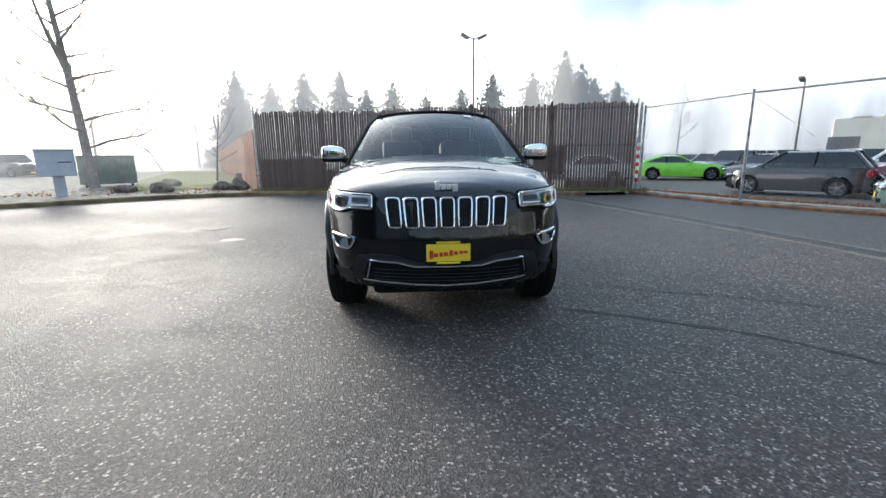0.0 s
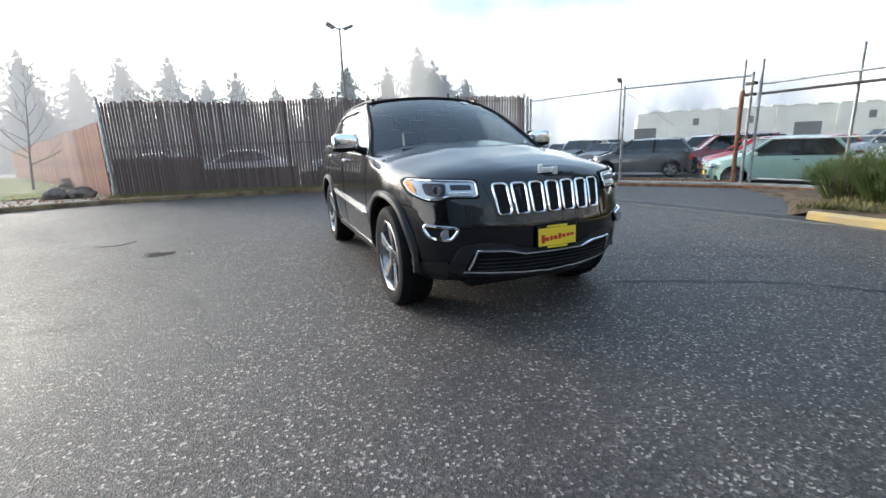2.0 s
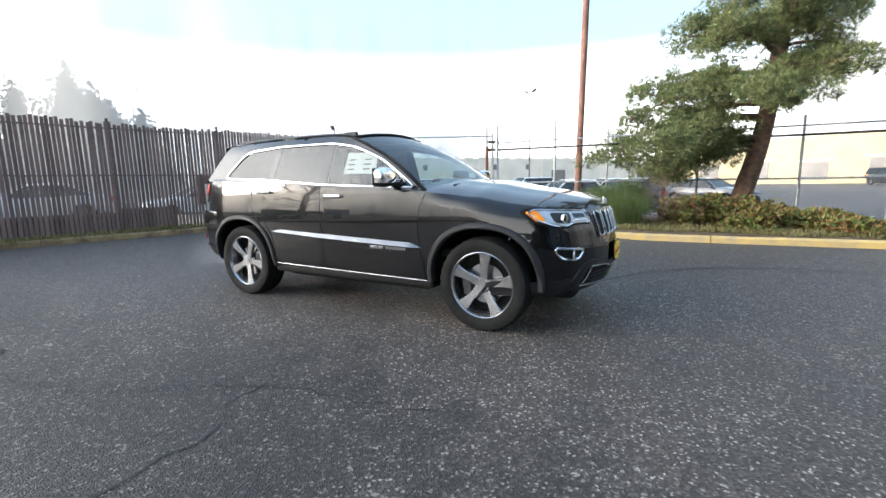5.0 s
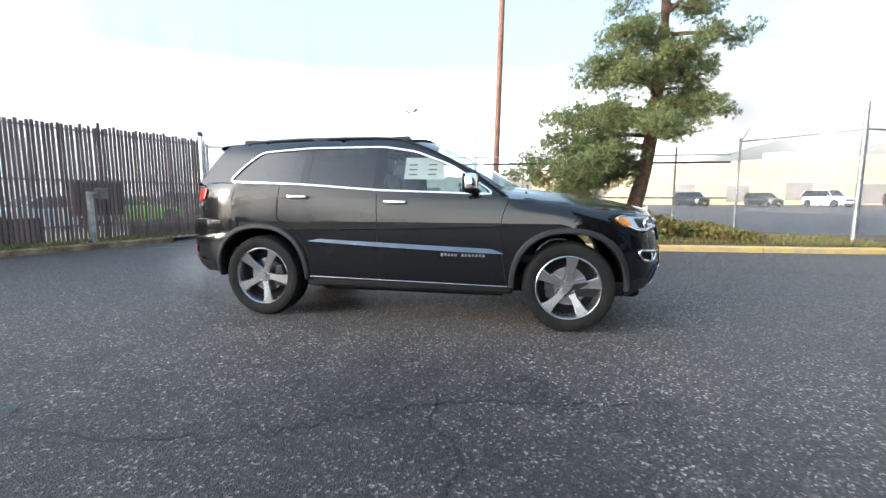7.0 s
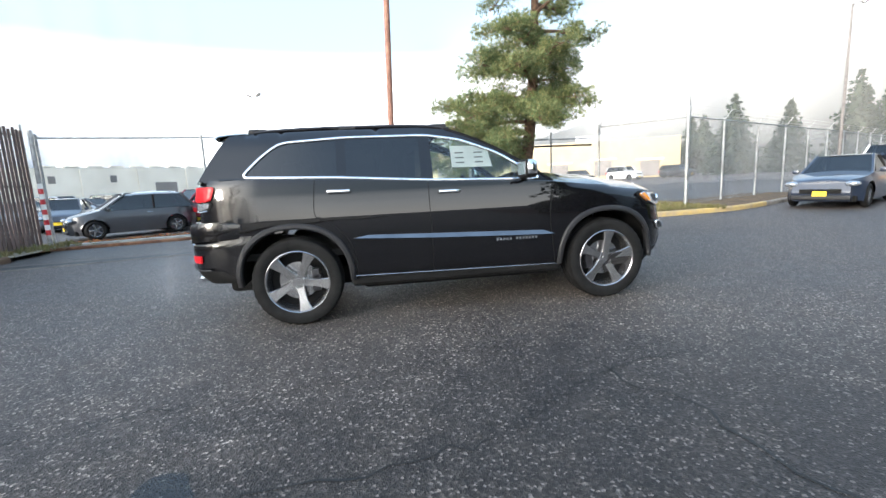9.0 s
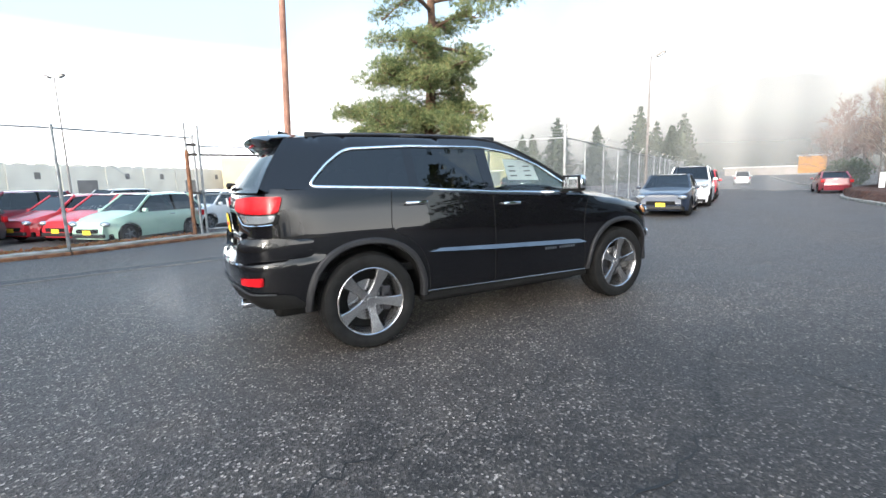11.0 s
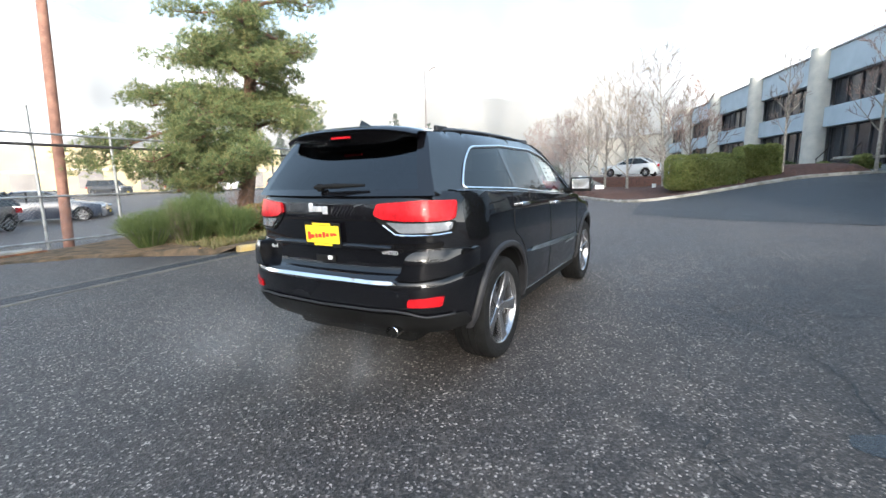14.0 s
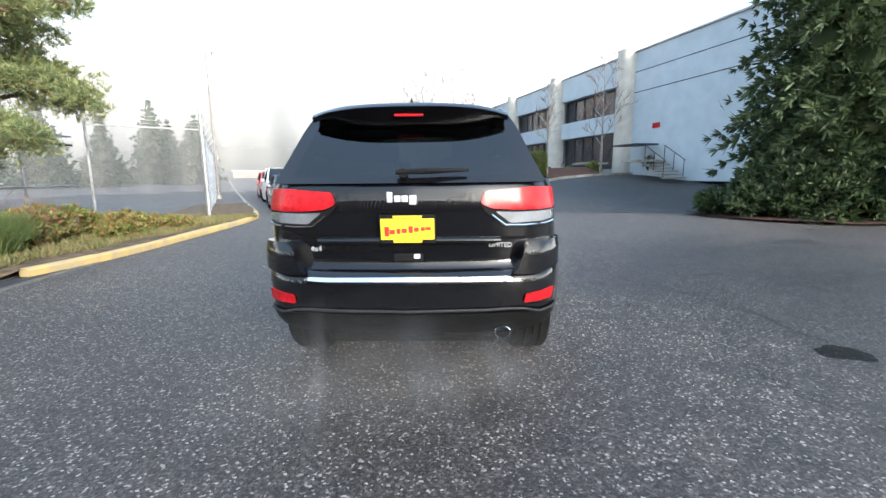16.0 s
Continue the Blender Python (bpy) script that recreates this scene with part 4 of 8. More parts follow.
for cx in (0.36, ):
    v = [Vector(verts[(NYW - 3) * NXR + i]) + Vector((0, -0.004, 0.004)) for i in (12, 13)]
    w = [Vector(verts[(NYW - 2) * NXR + i]) + Vector((0, -0.004, 0.004)) for i in (13, 12)]
    bm.faces.new([bm.verts.new(p) for p in v + w])
part("sticker", bm, M_WHITE, screen, "small white paper sticker")

# rear glass and tailgate top
ZR = [1.28, 1.32, 1.38, 1.45, 1.52, 1.58, 1.64, 1.69]
verts = []
for z in ZR:
    y = interp(z, [1.28, 1.31, 1.45, 1.58, 1.69], [2.185, 2.17, 2.10, 2.02, 1.945])
    xe = gx(y, z) + 0.002
    for i in range(NXR):
        t = -1 + 2 * i / (NXR - 1)
        verts.append((xe * t, y + (0.135 - 0.25 * (z - 1.28)) * (1 - abs(t) ** 2.2), z))
rg_faces = grid_faces(NXR, len(ZR))
glass_f = [f for f in rg_faces if f[0] % NXR not in (0, NXR - 2) and 1 <= f[0] // NXR <= 5]
body_f = [f for f in rg_faces if f not in glass_f]
from_lists("tailgate_frame", verts, [f[::-1] for f in body_f], M_PAINT, suv, smooth=40)
from_lists("rear_window", verts, [f[::-1] for f in glass_f], M_TINT, suv, "dark tinted rear window", smooth=True).visible_shadow = False
# spoiler over the rear window
verts = []
SP = [(1.86, 1.742, 0.0), (2.02, 1.735, 0.0), (2.12, 1.722, 0.0), (2.145, 1.70, 0.0), (2.12, 1.675, 0.0), (2.04, 1.62, 0.02), (1.99, 1.585, 0.04)]
for y, z, d in SP:
    for i in range(NXR):
        t = -1 + 2 * i / (NXR - 1)
        verts.append(((0.585 - d) * t, y - 0.10 * abs(t) ** 3 + 0.012, z + 0.012 * (1 - t * t) - (0.035 * abs(t) ** 4 if z > 1.66 else -0.07 * abs(t) ** 4)))
from_lists("rear_spoiler", verts, grid_faces(NXR, len(SP)), M_PAINT, suv, smooth=50)
bm = bmesh.new()
box(bm, (0, 2.112, 1.668), (0.17, 0.02, 0.014), bevel=0.004)
part("brake_light", bm, M_REDLENS, suv, "red high brake light")
bm = bmesh.new()
verts = [(-0.012, 1.72, 1.755), (0.012, 1.72, 1.755), (0.012, 1.90, 1.75), (-0.012, 1.90, 1.75), (0, 1.83, 1.80), (0, 1.885, 1.812)]
from_lists("aerial_fin", verts, [(0, 1, 4), (1, 2, 5, 4), (2, 3, 5), (3, 0, 4, 5)], M_PAINT, suv)
pts = [(0.03, 2.325, 1.325), (-0.12, 2.345, 1.345), (-0.33, 2.305, 1.338)]
bm = bmesh.new()
part("rear_wiper", (rod(bm, (0.06, 2.325, 1.338), (-0.12, 2.325, 1.345), 0.012, 0.018, 8), rod(bm, (-0.12, 2.325, 1.345), (-0.34, 2.295, 1.348), 0.018, 0.008, 8), rod(bm, (0.02, 2.30, 1.335), (0.02, 2.33, 1.335), 0.026, n=12), bm)[3], M_BLACK, suv)


# -- wheels --
def wheel(x, y):
    s = -1 if x < 0 else 1
    w = thing("wheel", "", "", (x, y, HUB_Z))
    w.parent = suv
    w.scale = (1.0, 1.028, 1.028)
    del_keys = [k for k in ("label", "category") if k in w]
    for k in del_keys:
        del w[k]
    N = 72
    prof = [(0.272, -0.115), (0.300, -0.128), (0.340, -0.132), (0.365, -0.122), (0.3795, -0.105), (0.3825, -0.085)]
    for g in (-0.052, 0.0, 0.052):
        prof += [(0.3828, g - 0.008), (0.374, g - 0.006), (0.374, g + 0.006), (0.3828, g + 0.008)]
    prof += [(0.3825, 0.085), (0.3795, 0.105), (0.365, 0.122), (0.340, 0.132), (0.300, 0.128), (0.272, 0.115)]
    verts, faces = [], []
    for i in range(N):
        a = 2 * math.pi * i / N
        for j, (r, o) in enumerate(prof):
            rr = r - (0.010 if (i % 2 == 0 and r > 0.366 and abs(o) > 0.08) else 0)
            verts.append((o * s, rr * math.cos(a), rr * math.sin(a)))
    m = len(prof)
    for i in range(N):
        i2 = (i + 1) % N
        for j in range(m - 1):
            faces.append((i * m + j, i * m + j + 1, i2 * m + j + 1, i2 * m + j))
    from_lists("tyre", verts, faces, M_RUBBER, w, "black road tyre with grooved tread", smooth=30)
    # rim barrel and lip
    rim = [(0.272, 0.118), (0.266, 0.122), (0.258, 0.115), (0.250, 0.085), (0.240, 0.04), (0.232, -0.10)]
    verts, faces = [], []
    for i in range(N):
        a = 2 * math.pi * i / N
        for r, o in rim:
            verts.append((o * s, r * math.cos(a), r * math.sin(a)))
    m = len(rim)
    for i in range(N):
        i2 = (i + 1) % N
        for j in range(m - 1):
            faces.append((i * m + j, i * m + j + 1, i2 * m + j + 1, i2 * m + j))
    from_lists("rim", verts, faces, M_ALLOY, w, "silver alloy rim", smooth=35)
    # five broad spokes
    prof2 = [(0.045, 0.040), (0.10, 0.030), (0.17, 0.036), (0.225, 0.046), (0.256, 0.056)]
    rotw = 0.12 if y < 0 else 0.45
    for k in range(5):
        a0 = 2 * math.pi * k / 5 + rotw + math.pi / 2
        verts, faces = [], []
        for r, hw in prof2:
            xf = interp(r, [0.04, 0.12, 0.2, 0.256], [0.086, 0.094, 0.106, 0.112])
            for tx, ty in ((-1.0, -0.035), (-1.0, -0.006), (-0.86, 0), (0.86, 0), (1.0, -0.006), (1.0, -0.035)):
                cy, cz = math.cos(a0), math.sin(a0)
                verts.append(((xf + ty) * s, r * cy - hw * tx * cz, r * cz + hw * tx * cy))
        for i in range(len(prof2) - 1):
            for j in range(5):
                faces.append((i * 6 + j, i * 6 + j + 1, i * 6 + 7 + j, i * 6 + 6 + j))
        from_lists("spoke", verts, faces, M_ALLOY, w, smooth=25)
    bm = bmesh.new()
    rod(bm, (0.05 * s, 0, 0), (0.092 * s, 0, 0), 0.062, 0.058, 24)
    rod(bm, (0.09 * s, 0, 0), (0.100 * s, 0, 0), 0.032, 0.030, 20)
    part("hub_cap", bm, M_ALLOY, w, smooth=30)
    for k in range(5):
        a = 2 * math.pi * (k + 0.5) / 5 + rotw + math.pi / 2
        bm = bmesh.new()
        rod(bm, (0.06 * s, 0.052 * math.cos(a), 0.052 * math.sin(a)), (0.097 * s, 0.052 * math.cos(a), 0.052 * math.sin(a)), 0.009, n=6)
        part("lug_nut", bm, M_CHROME, w)
    bm = bmesh.new()
    rod(bm, (0.0, 0, 0), (0.022 * s, 0, 0), 0.165, n=40)
    part("brake_disc", bm, M_ALLOY, w, "grey brake disc")
    bm = bmesh.new()
    sg = 1 if y < 0 else -1
    for a in (-0.35, 0.0, 0.35):
        box(bm, (0.02 * s, sg * 0.155 * math.cos(a), 0.155 * math.sin(a)), (0.09, 0.07, 0.09), bevel=0.01)
    part("brake_caliper", bm, M_ALLOY_DARK, w)
    bm = bmesh.new()
    rod(bm, (-0.1 * s, 0, 0), (-0.02 * s, 0, 0), 0.235, n=32)
    part("wheel_back", bm, M_BLACK, w)


for x in (-0.808, 0.808):
    for y in (HUB_F, HUB_R):
        wheel(x, y)
        s = -1 if x < 0 else 1
        # flared arch trim
        verts, faces = [], []
        K = 40
        for i in range(K + 1):
            a = math.pi * (-0.015 + 1.03 * i / K)
            ext = 1 + 0.05 * abs(math.sin(2 * a)) ** 2
            for r, o, fl in ((0.462, -0.05, 0), (0.458, 0.012, 0), (0.470, 0.022, 0), (0.497, 0.020, 1), (0.507, 0.010, 1), (0.509, -0.012, 1)):
                rr = r * (1 + (ext - 1) * 0.8)
                yy, zz = y + rr * math.cos(a), HUB_Z + 0.012 + rr * math.sin(a) * (1.0 if math.sin(a) > 0 else 1.25)
                xx = max(side_x(yy, max(zz, 0.3)), 0.86) + o
                verts.append((s * xx, yy, zz))
        for i in range(K):
            for j in range(5):
                faces.append((i * 6 + j, i * 6 + j + 1, i * 6 + 7 + j, i * 6 + 6 + j))
        from_lists("wheel_arch_trim", verts, faces, M_PLASTIC, suv, "dark grey plastic wheel arch trim", smooth=40)
        # liner
        verts, faces = [], []
        for i in range(K + 1):
            a = math.pi * (-0.02 + 1.04 * i / K)
            yy, zz = y + 0.475 * math.cos(a), HUB_Z + 0.012 + 0.475 * math.sin(a)
            for xx in (0.50, min(0.925, max(side_x(yy, max(zz, 0.3)), 0.84) - 0.02)):
                verts.append((s * xx, yy, zz))
        for i in range(K):
            faces.append((2 * i, 2 * i + 1, 2 * i + 3, 2 * i + 2))
        from_lists("wheel_arch_liner", verts, faces, M_BLACK, suv, smooth=True)

# underbody, sills
bm = bmesh.new()
box(bm, (0, 0.0, 0.36), (1.10, 4.2, 0.20), bevel=0.05)
box(bm, (0, -0.05, 0.33), (1.6, 1.8, 0.14), bevel=0.04)
part("underbody", bm, M_BLACK, suv)
for s in (-1, 1):
    bm = bmesh.new()
    box(bm, (s * 0.850, -0.04, 0.35), (0.10, 1.98, 0.09), bevel=0.03)
    part("sill", bm, M_BLACK, suv, "black plastic sill")
    tube("sill_trim", [(s * (side_x(y, interp(y, BOY, BOZ)) + 0.006), y, interp(y, BOY, BOZ) + 0.008) for y in np.linspace(-0.98, 0.93, 20)], 0.0045, M_ALLOY, suv, 6, label="thin bright sill strip")

# panel gaps
def gap(pts, s=1):
    tube("panel_gap", pts, 0.0035, M_BLACK, suv, 5)


for s in (-1, 1):
    for line in ([(-0.985, 1.14), (-0.93, 1.0), (-0.915, 0.8), (-0.94, 0.6), (-0.97, 0.40)], [(0.22, 1.20), (0.215, 1.0), (0.205, 0.7), (0.20, 0.40)], [(1.20, 1.26), (1.215, 1.1), (1.21, 0.96), (1.10, 0.90), (0.97, 0.78), (0.90, 0.62), (0.88, 0.42)]):
        P = catmull([(0, *q) for q in line], 6)
        gap([(s * (side_x(p.y, p.z) + 0.0005), p.y, p.z) for p in P])
    gap([(s * (side_x(y, z) + 0.0005), y, z) for y, z in [(2.02, 0.862), (1.93, 0.862), (1.85, 0.855)]])
gap([(x, rear_y(x, 0.808) + 0.003, 0.808) for x in np.linspace(-0.62, 0.62, 24)])

# door handles, moulding strips, mirrors
M_MOULDING = surf("dark_satin_metal", (0.20, 0.205, 0.215), (0.16, 0.165, 0.175), 0.2, metal=1.0)
for s in (-1, 1):
    for y, z in ((0.03, 1.12), (1.0, 1.165)):
        bx = side_x(y, z)
        bm = bmesh.new()
        box(bm, (s * (bx + 0.028), y, z), (0.022, 0.20, 0.032), bevel=0.010)
        box(bm, (s * (bx + 0.012), y - 0.08, z), (0.03, 0.03, 0.028), bevel=0.006)
        box(bm, (s * (bx + 0.012), y + 0.08, z), (0.03, 0.03, 0.028), bevel=0.006)
        part("door_handle", bm, M_CHROME, suv, "chrome door handle", smooth=40)
    panel("door_moulding", [(-0.955, 0.676), (-0.84, 0.716), (0.2, 0.752), (0.78, 0.773), (0.90, 0.752), (0.2, 0.716), (-0.6, 0.686)], lambda y, z, d, s=s: Vector((s * (side_x(y, z) + 0.008 + 0.75 * (interp(y, [-0.95, -0.84, 0.78], [0.69, 0.718, 0.774]) - z) - d), y, z)), M_MOULDING, suv, 0.03, (), 0.02, "dark satin metal door moulding strip")
    bm = bmesh.new()
    for i in range(13):
        if i == 5:
            continue
        yy = -0.40 - i * 0.031
        box(bm, (s * (side_x(yy, 0.655) + 0.004), yy, 0.655 - 0.0), (0.006, 0.022, 0.026), bevel=0.002)
    part("badge", bm, M_CHROME, suv, "chrome badge bars on the door")
    # mirror
    mir = thing("mirror", "", "", (s * 1.045, -0.665, 1.285))
    mir.parent = suv
    for k in [k for k in ("label", "category") if k in mir]:
        del mir[k]
    bm = bmesh.new()
    bmesh.ops.create_cube(bm, size=1, matrix=Matrix.Diagonal((0.25, 0.13, 0.17, 1)))
    bmesh.ops.subdivide_edges(bm, edges=bm.edges[:], cuts=5, use_grid_fill=True)
    for v in bm.verts:
        c = v.co
        n3 = Vector((c.x / 0.125, c.y / 0.065, c.z / 0.085))
        l4 = (abs(n3.x) ** 4 + abs(n3.y) ** 3 + abs(n3.z) ** 4) ** 0.25
        c *= 1 / max(l4, 0.6) * 0.98
        if c.y > 0.045:
            c.y = 0.045
        c.z *= 1 - 0.18 * (c.x * s < 0) * abs(c.x) / 0.125
    lower = bm.copy()
    for b2, keep in ((bm, 1), (lower, -1)):
        bmesh.ops.bisect_plane(b2, geom=b2.verts[:] + b2.edges[:] + b2.faces[:], plane_co=(0, 0, -0.045), plane_no=(0, 0, -keep), clear_outer=True)
    part("mirror_cap", bm, M_CHROME, mir, "chrome mirror cap", smooth=60)
    part("mirror_base", lower, M_BLACK, mir, "black lower mirror housing", smooth=60)
    bm = bmesh.new()
    box(bm, (0, 0.044, 0.0), (0.235, 0.022, 0.156), bevel=0.010)
    part("mirror_frame", bm, M_BLACK, mir, "black rim round the mirror glass", smooth=40)
    bm = bmesh.new()
    box(bm, (0, 0.054, 0.004), (0.19, 0.006, 0.112), bevel=0.0025)
    part("mirror_glass", bm, M_CHROME, mir, "mirror glass")
    bm = bmesh.new()
    rod(bm, (-s * 0.10, 0, -0.06), (-s * 0.20, -0.04, -0.085), 0.03, 0.035, 10)
    part("mirror_arm", bm, M_BLACK, mir)


# -- front --
def fmap(off):
    return lambda x, z, d: Vector((x, front_y(x, z) - off + d, z))


def rmap(off):
    return lambda x, z, d: Vector((x, rear_y(x, z) + off - d, z))


grille = thing("grille", "", "", (0, 0, 0))
grille.parent = suv
for k in [k for k in ("label", "category") if k in grille]:
    del grille[k]
panel("grille_surround", rounded([(-0.470, 0.990), (0.470, 0.990), (0.40, 0.765), (-0.40, 0.765)], 0.03), fmap(0.006), M_PAINT, grille, 0.02, (), 0.05)
for i in range(7):
    cx = (i - 3) * 0.122
    tz = cx * 0.13
    pl = [(cx - 0.047 + tz * 0.10, 0.974), (cx + 0.047 + tz * 0.10, 0.974), (cx * 0.965 + 0.043, 0.782), (cx * 0.965 - 0.043, 0.782)]
    pr = rounded(pl, 0.022, 3)
    panel("grille_slot", pr, fmap(0.010), M_BLACK, grille, 0.01, (), 0.05, "black mesh grille slot")
    tube("slot_frame", [fmap(0.014)(x, z, 0) for x, z in resample(pr, 0.02)], 0.0085, M_CHROME, grille, 6, True, 1.0, (0, 1, 0), "chrome slot frame")
    bm = bmesh.new()
    for k in range(5):
        xx = cx * 0.96 - 0.03 + 0.015 * k
        rod(bm, fmap(0.012)(xx, 0.80, 0), fmap(0.012)(xx, 0.962, 0), 0.0025, n=4)
    part("slot_mesh", bm, M_PLASTIC, grille)
for s in (-1, 1):
    hl = thing("headlight", "", "", (0, 0, 0))
    hl.parent = suv
    for k in [k for k in ("label", "category") if k in hl]:
        del hl[k]
    lens = rounded([(s * 0.515, 0.995), (s * 0.70, 1.003), (s * 0.862, 1.015), (s * 0.885, 0.995), (s * 0.868, 0.925), (s * 0.80, 0.885), (s * 0.735, 0.883), (s * 0.69, 0.905), (s * 0.515, 0.900)], 0.02, 3)
    panel("headlight_housing", [(x * 1.0, z) for x, z in rounded([(s * 0.497, 1.010), (s * 0.70, 1.018), (s * 0.87, 1.028), (s * 0.897, 1.0), (s * 0.878, 0.91), (s * 0.80, 0.868), (s * 0.72, 0.867), (s * 0.67, 0.89), (s * 0.50, 0.885)], 0.02, 3)], fmap(0.006), M_BLACK, hl, 0.02, (), 0.05)
    panel("headlight_lens", lens, fmap(0.012), M_CLEARLENS, hl, 0.01, (), 0.04, "clear headlight lens")
    panel("indicator_lens", rounded([(s * 0.858, 1.012), (s * 0.890, 0.995), (s * 0.872, 0.925), (s * 0.845, 0.915)], 0.01, 2), fmap(0.016), M_AMBER, hl, 0.01, (), 0.03, "amber indicator lens")
    tube("lens_edge", [fmap(0.016)(x, z, 0) for x, z in resample(lens, 0.02)], 0.006, M_CHROME, hl, 6, True, 1.0, (0, 1, 0), "bright inner edge")
    panel("lamp_chamber", rounded([(s * 0.545, 0.975), (s * 0.665, 0.978), (s * 0.665, 0.945), (s * 0.545, 0.943)], 0.008, 2), fmap(0.0145), M_ALLOY_DARK, hl, 0.005, (), 0.03, "dark lamp chamber")
    panel("lamp_chamber", rounded([(s * 0.685, 0.985), (s * 0.81, 0.99), (s * 0.80, 0.91), (s * 0.70, 0.905)], 0.02, 2), fmap(0.0145), M_ALLOY_DARK, hl, 0.005, (), 0.03, "dark lamp chamber")
    c = fmap(0.010)(s * 0.745, 0.945, 0)
    bm = bmesh.new()
    rod(bm, c + Vector((0, 0.0, 0)), c + Vector((-s * -0.006, -0.018, 0)), 0.036, n=20)
    part("projector_ring", bm, M_CHROME, hl)
    bm = bmesh.new()
    rod(bm, c + Vector((0, -0.01, 0)), c + Vector((0, -0.021, 0)), 0.026, n=20)
    part("projector_lens", bm, M_STEEL_DARK, hl)
    bm = bmesh.new()
    q = [fmap(0.018)(s * x, z, 0) for x, z in ((0.54, 0.925), (0.68, 0.925))]
    rod(bm, q[0], q[1], 0.006, n=6)
    part("light_strip", bm, M_WHITE, hl)
    # fog lamp
    fogp = rounded([(s * 0.640, 0.700), (s * 0.74, 0.706), (s * 0.822, 0.716), (s * 0.826, 0.690), (s * 0.795, 0.632), (s * 0.690, 0.618)], 0.03, 4)
    fog = panel("fog_lamp", fogp, fmap(0.006), M_BLACK, suv, 0.02, (), 0.04, "recessed fog lamp with chrome surround")
    tube("fog_surround", [fmap(0.012)(x, z, 0) for x, z in resample(fogp, 0.02)], 0.012, M_CHROME, fog, 6, True, 1.0, (0, 1, 0), "chrome surround")
    bm = bmesh.new()
    c = fmap(0.01)(s * 0.722, 0.660, 0)
    rod(bm, c, c + Vector((0, -0.012, 0)), 0.034, n=18)
    part("fog_lens", bm, M_CLEARLENS, fog)
# lower intake
low = [(-0.60, 0.41), (-0.56, 0.535), (-0.33, 0.53), (-0.22, 0.505), (0.22, 0.505), (0.33, 0.53), (0.56, 0.535), (0.60, 0.41), (0.50, 0.365), (-0.50, 0.365)]
lowr = rounded(low, 0.03, 3)
intake = panel("lower_intake", lowr, fmap(0.004), M_BLACK, suv, 0.02, (), 0.05, "black lower air intake")
bigp = rounded([(-0.70, 0.40), (-0.64, 0.575), (-0.50, 0.600), (-0.33, 0.585), (-0.22, 0.545), (0.22, 0.545), (0.33, 0.585), (0.50, 0.600), (0.64, 0.575), (0.70, 0.40), (0.56, 0.335), (-0.56, 0.335)], 0.04, 3)
panel("intake_surround", bigp, fmap(0.008), M_PLASTIC, suv, 0.02, [lowr], 0.04, "satin grey intake surround")
tube("intake_trim", [fmap(0.014)(x, z, 0) for x, z in resample([(-0.57, 0.41), (-0.535, 0.548), (-0.34, 0.540), (-0.23, 0.515), (0.23, 0.515), (0.34, 0.540), (0.535, 0.548), (0.57, 0.41)], 0.03, False)], 0.009, M_CHROME, intake, 6, False, 1.0, (0, 1, 0), "thin chrome trim")
tube("intake_trim", [fmap(0.016)(x, z, 0) for x, z in resample([(-0.60, 0.392), (0.0, 0.365), (0.60, 0.392)], 0.03, False)], 0.011, M_CHROME, intake, 6, False, 1.0, (0, 1, 0), "thin chrome trim")
bm = bmesh.new()
for k in range(4):
    z = 0.40 + 0.028 * k
    for a, b in zip(np.linspace(-0.52, 0.44, 13), np.linspace(-0.44, 0.52, 13)):
        rod(bm, fmap(0.006)(a, z, 0), fmap(0.006)(b, z, 0), 0.003, n=4)
part("intake_mesh", bm, M_PLASTIC, intake)
# dark lower lip of the bumper
for s in (-1, 1):
    panel("bumper_corner", rounded([(s * 0.66, 0.30), (s * 0.70, 0.47), (s * 0.80, 0.455), (s * 0.925, 0.44), (s * 0.90, 0.31)], 0.02, 2), fmap(0.006), M_PLASTIC, suv, 0.015, (), 0.04, "dark grey lower bumper corner")
bm = bmesh.new()
box(bm, (0, -2.0, 0.305), (1.1, 0.34, 0.11), bevel=0.05)
part("bumper_lip", bm, M_BLACK, suv, smooth=40)


def plate(y, z, sgn, tilt):
    p = thing("licence_plate", "", "", (0, y, z))
    p.parent = suv
    for k in [k for k in ("label", "category") if k in p]:
        del p[k]
    p.rotation_euler = (radians(tilt), 0, 0 if sgn < 0 else math.pi)
    bm = bmesh.new()
    box(bm, (0, 0, 0), (0.312, 0.012, 0.160), bevel=0.004)
    part("plate_frame", bm, M_BLACK, p, "black plate frame")
    bm = bmesh.new()
    box(bm, (0, -0.0075, 0.0), (0.298, 0.004, 0.118), bevel=0.001)
    box(bm, (0, -0.0075, 0.069), (0.16, 0.004, 0.014), bevel=0.001)
    box(bm, (0, -0.0075, -0.069), (0.16, 0.004, 0.014), bevel=0.001)
    part("plate_face", bm, M_PLATE, p, "yellow dealer plate with red script")
    for k, (dx, w, h, r) in enumerate([(-0.115, 0.026, 0.056, 0.3), (-0.085, 0.03, 0.026, 0.1), (-0.05, 0.022, 0.030, 0.2), (-0.018, 0.03, 0.026, 0.1), (0.018, 0.024, 0.040, 0.2), (0.05, 0.026, 0.024, 0.1), (0.085, 0.022, 0.022, 0.1), (0.115, 0.032, 0.018, 0.1)]):
        bm = bmesh.new()
        box(bm, (dx, -0.010, -0.012 + 0.10 * dx + h * 0.2), (w, 0.003, h), bevel=0.0012, m=Matrix.Identity(4))
        part("script_stroke", bm, M_PLATERED, p)
    return p


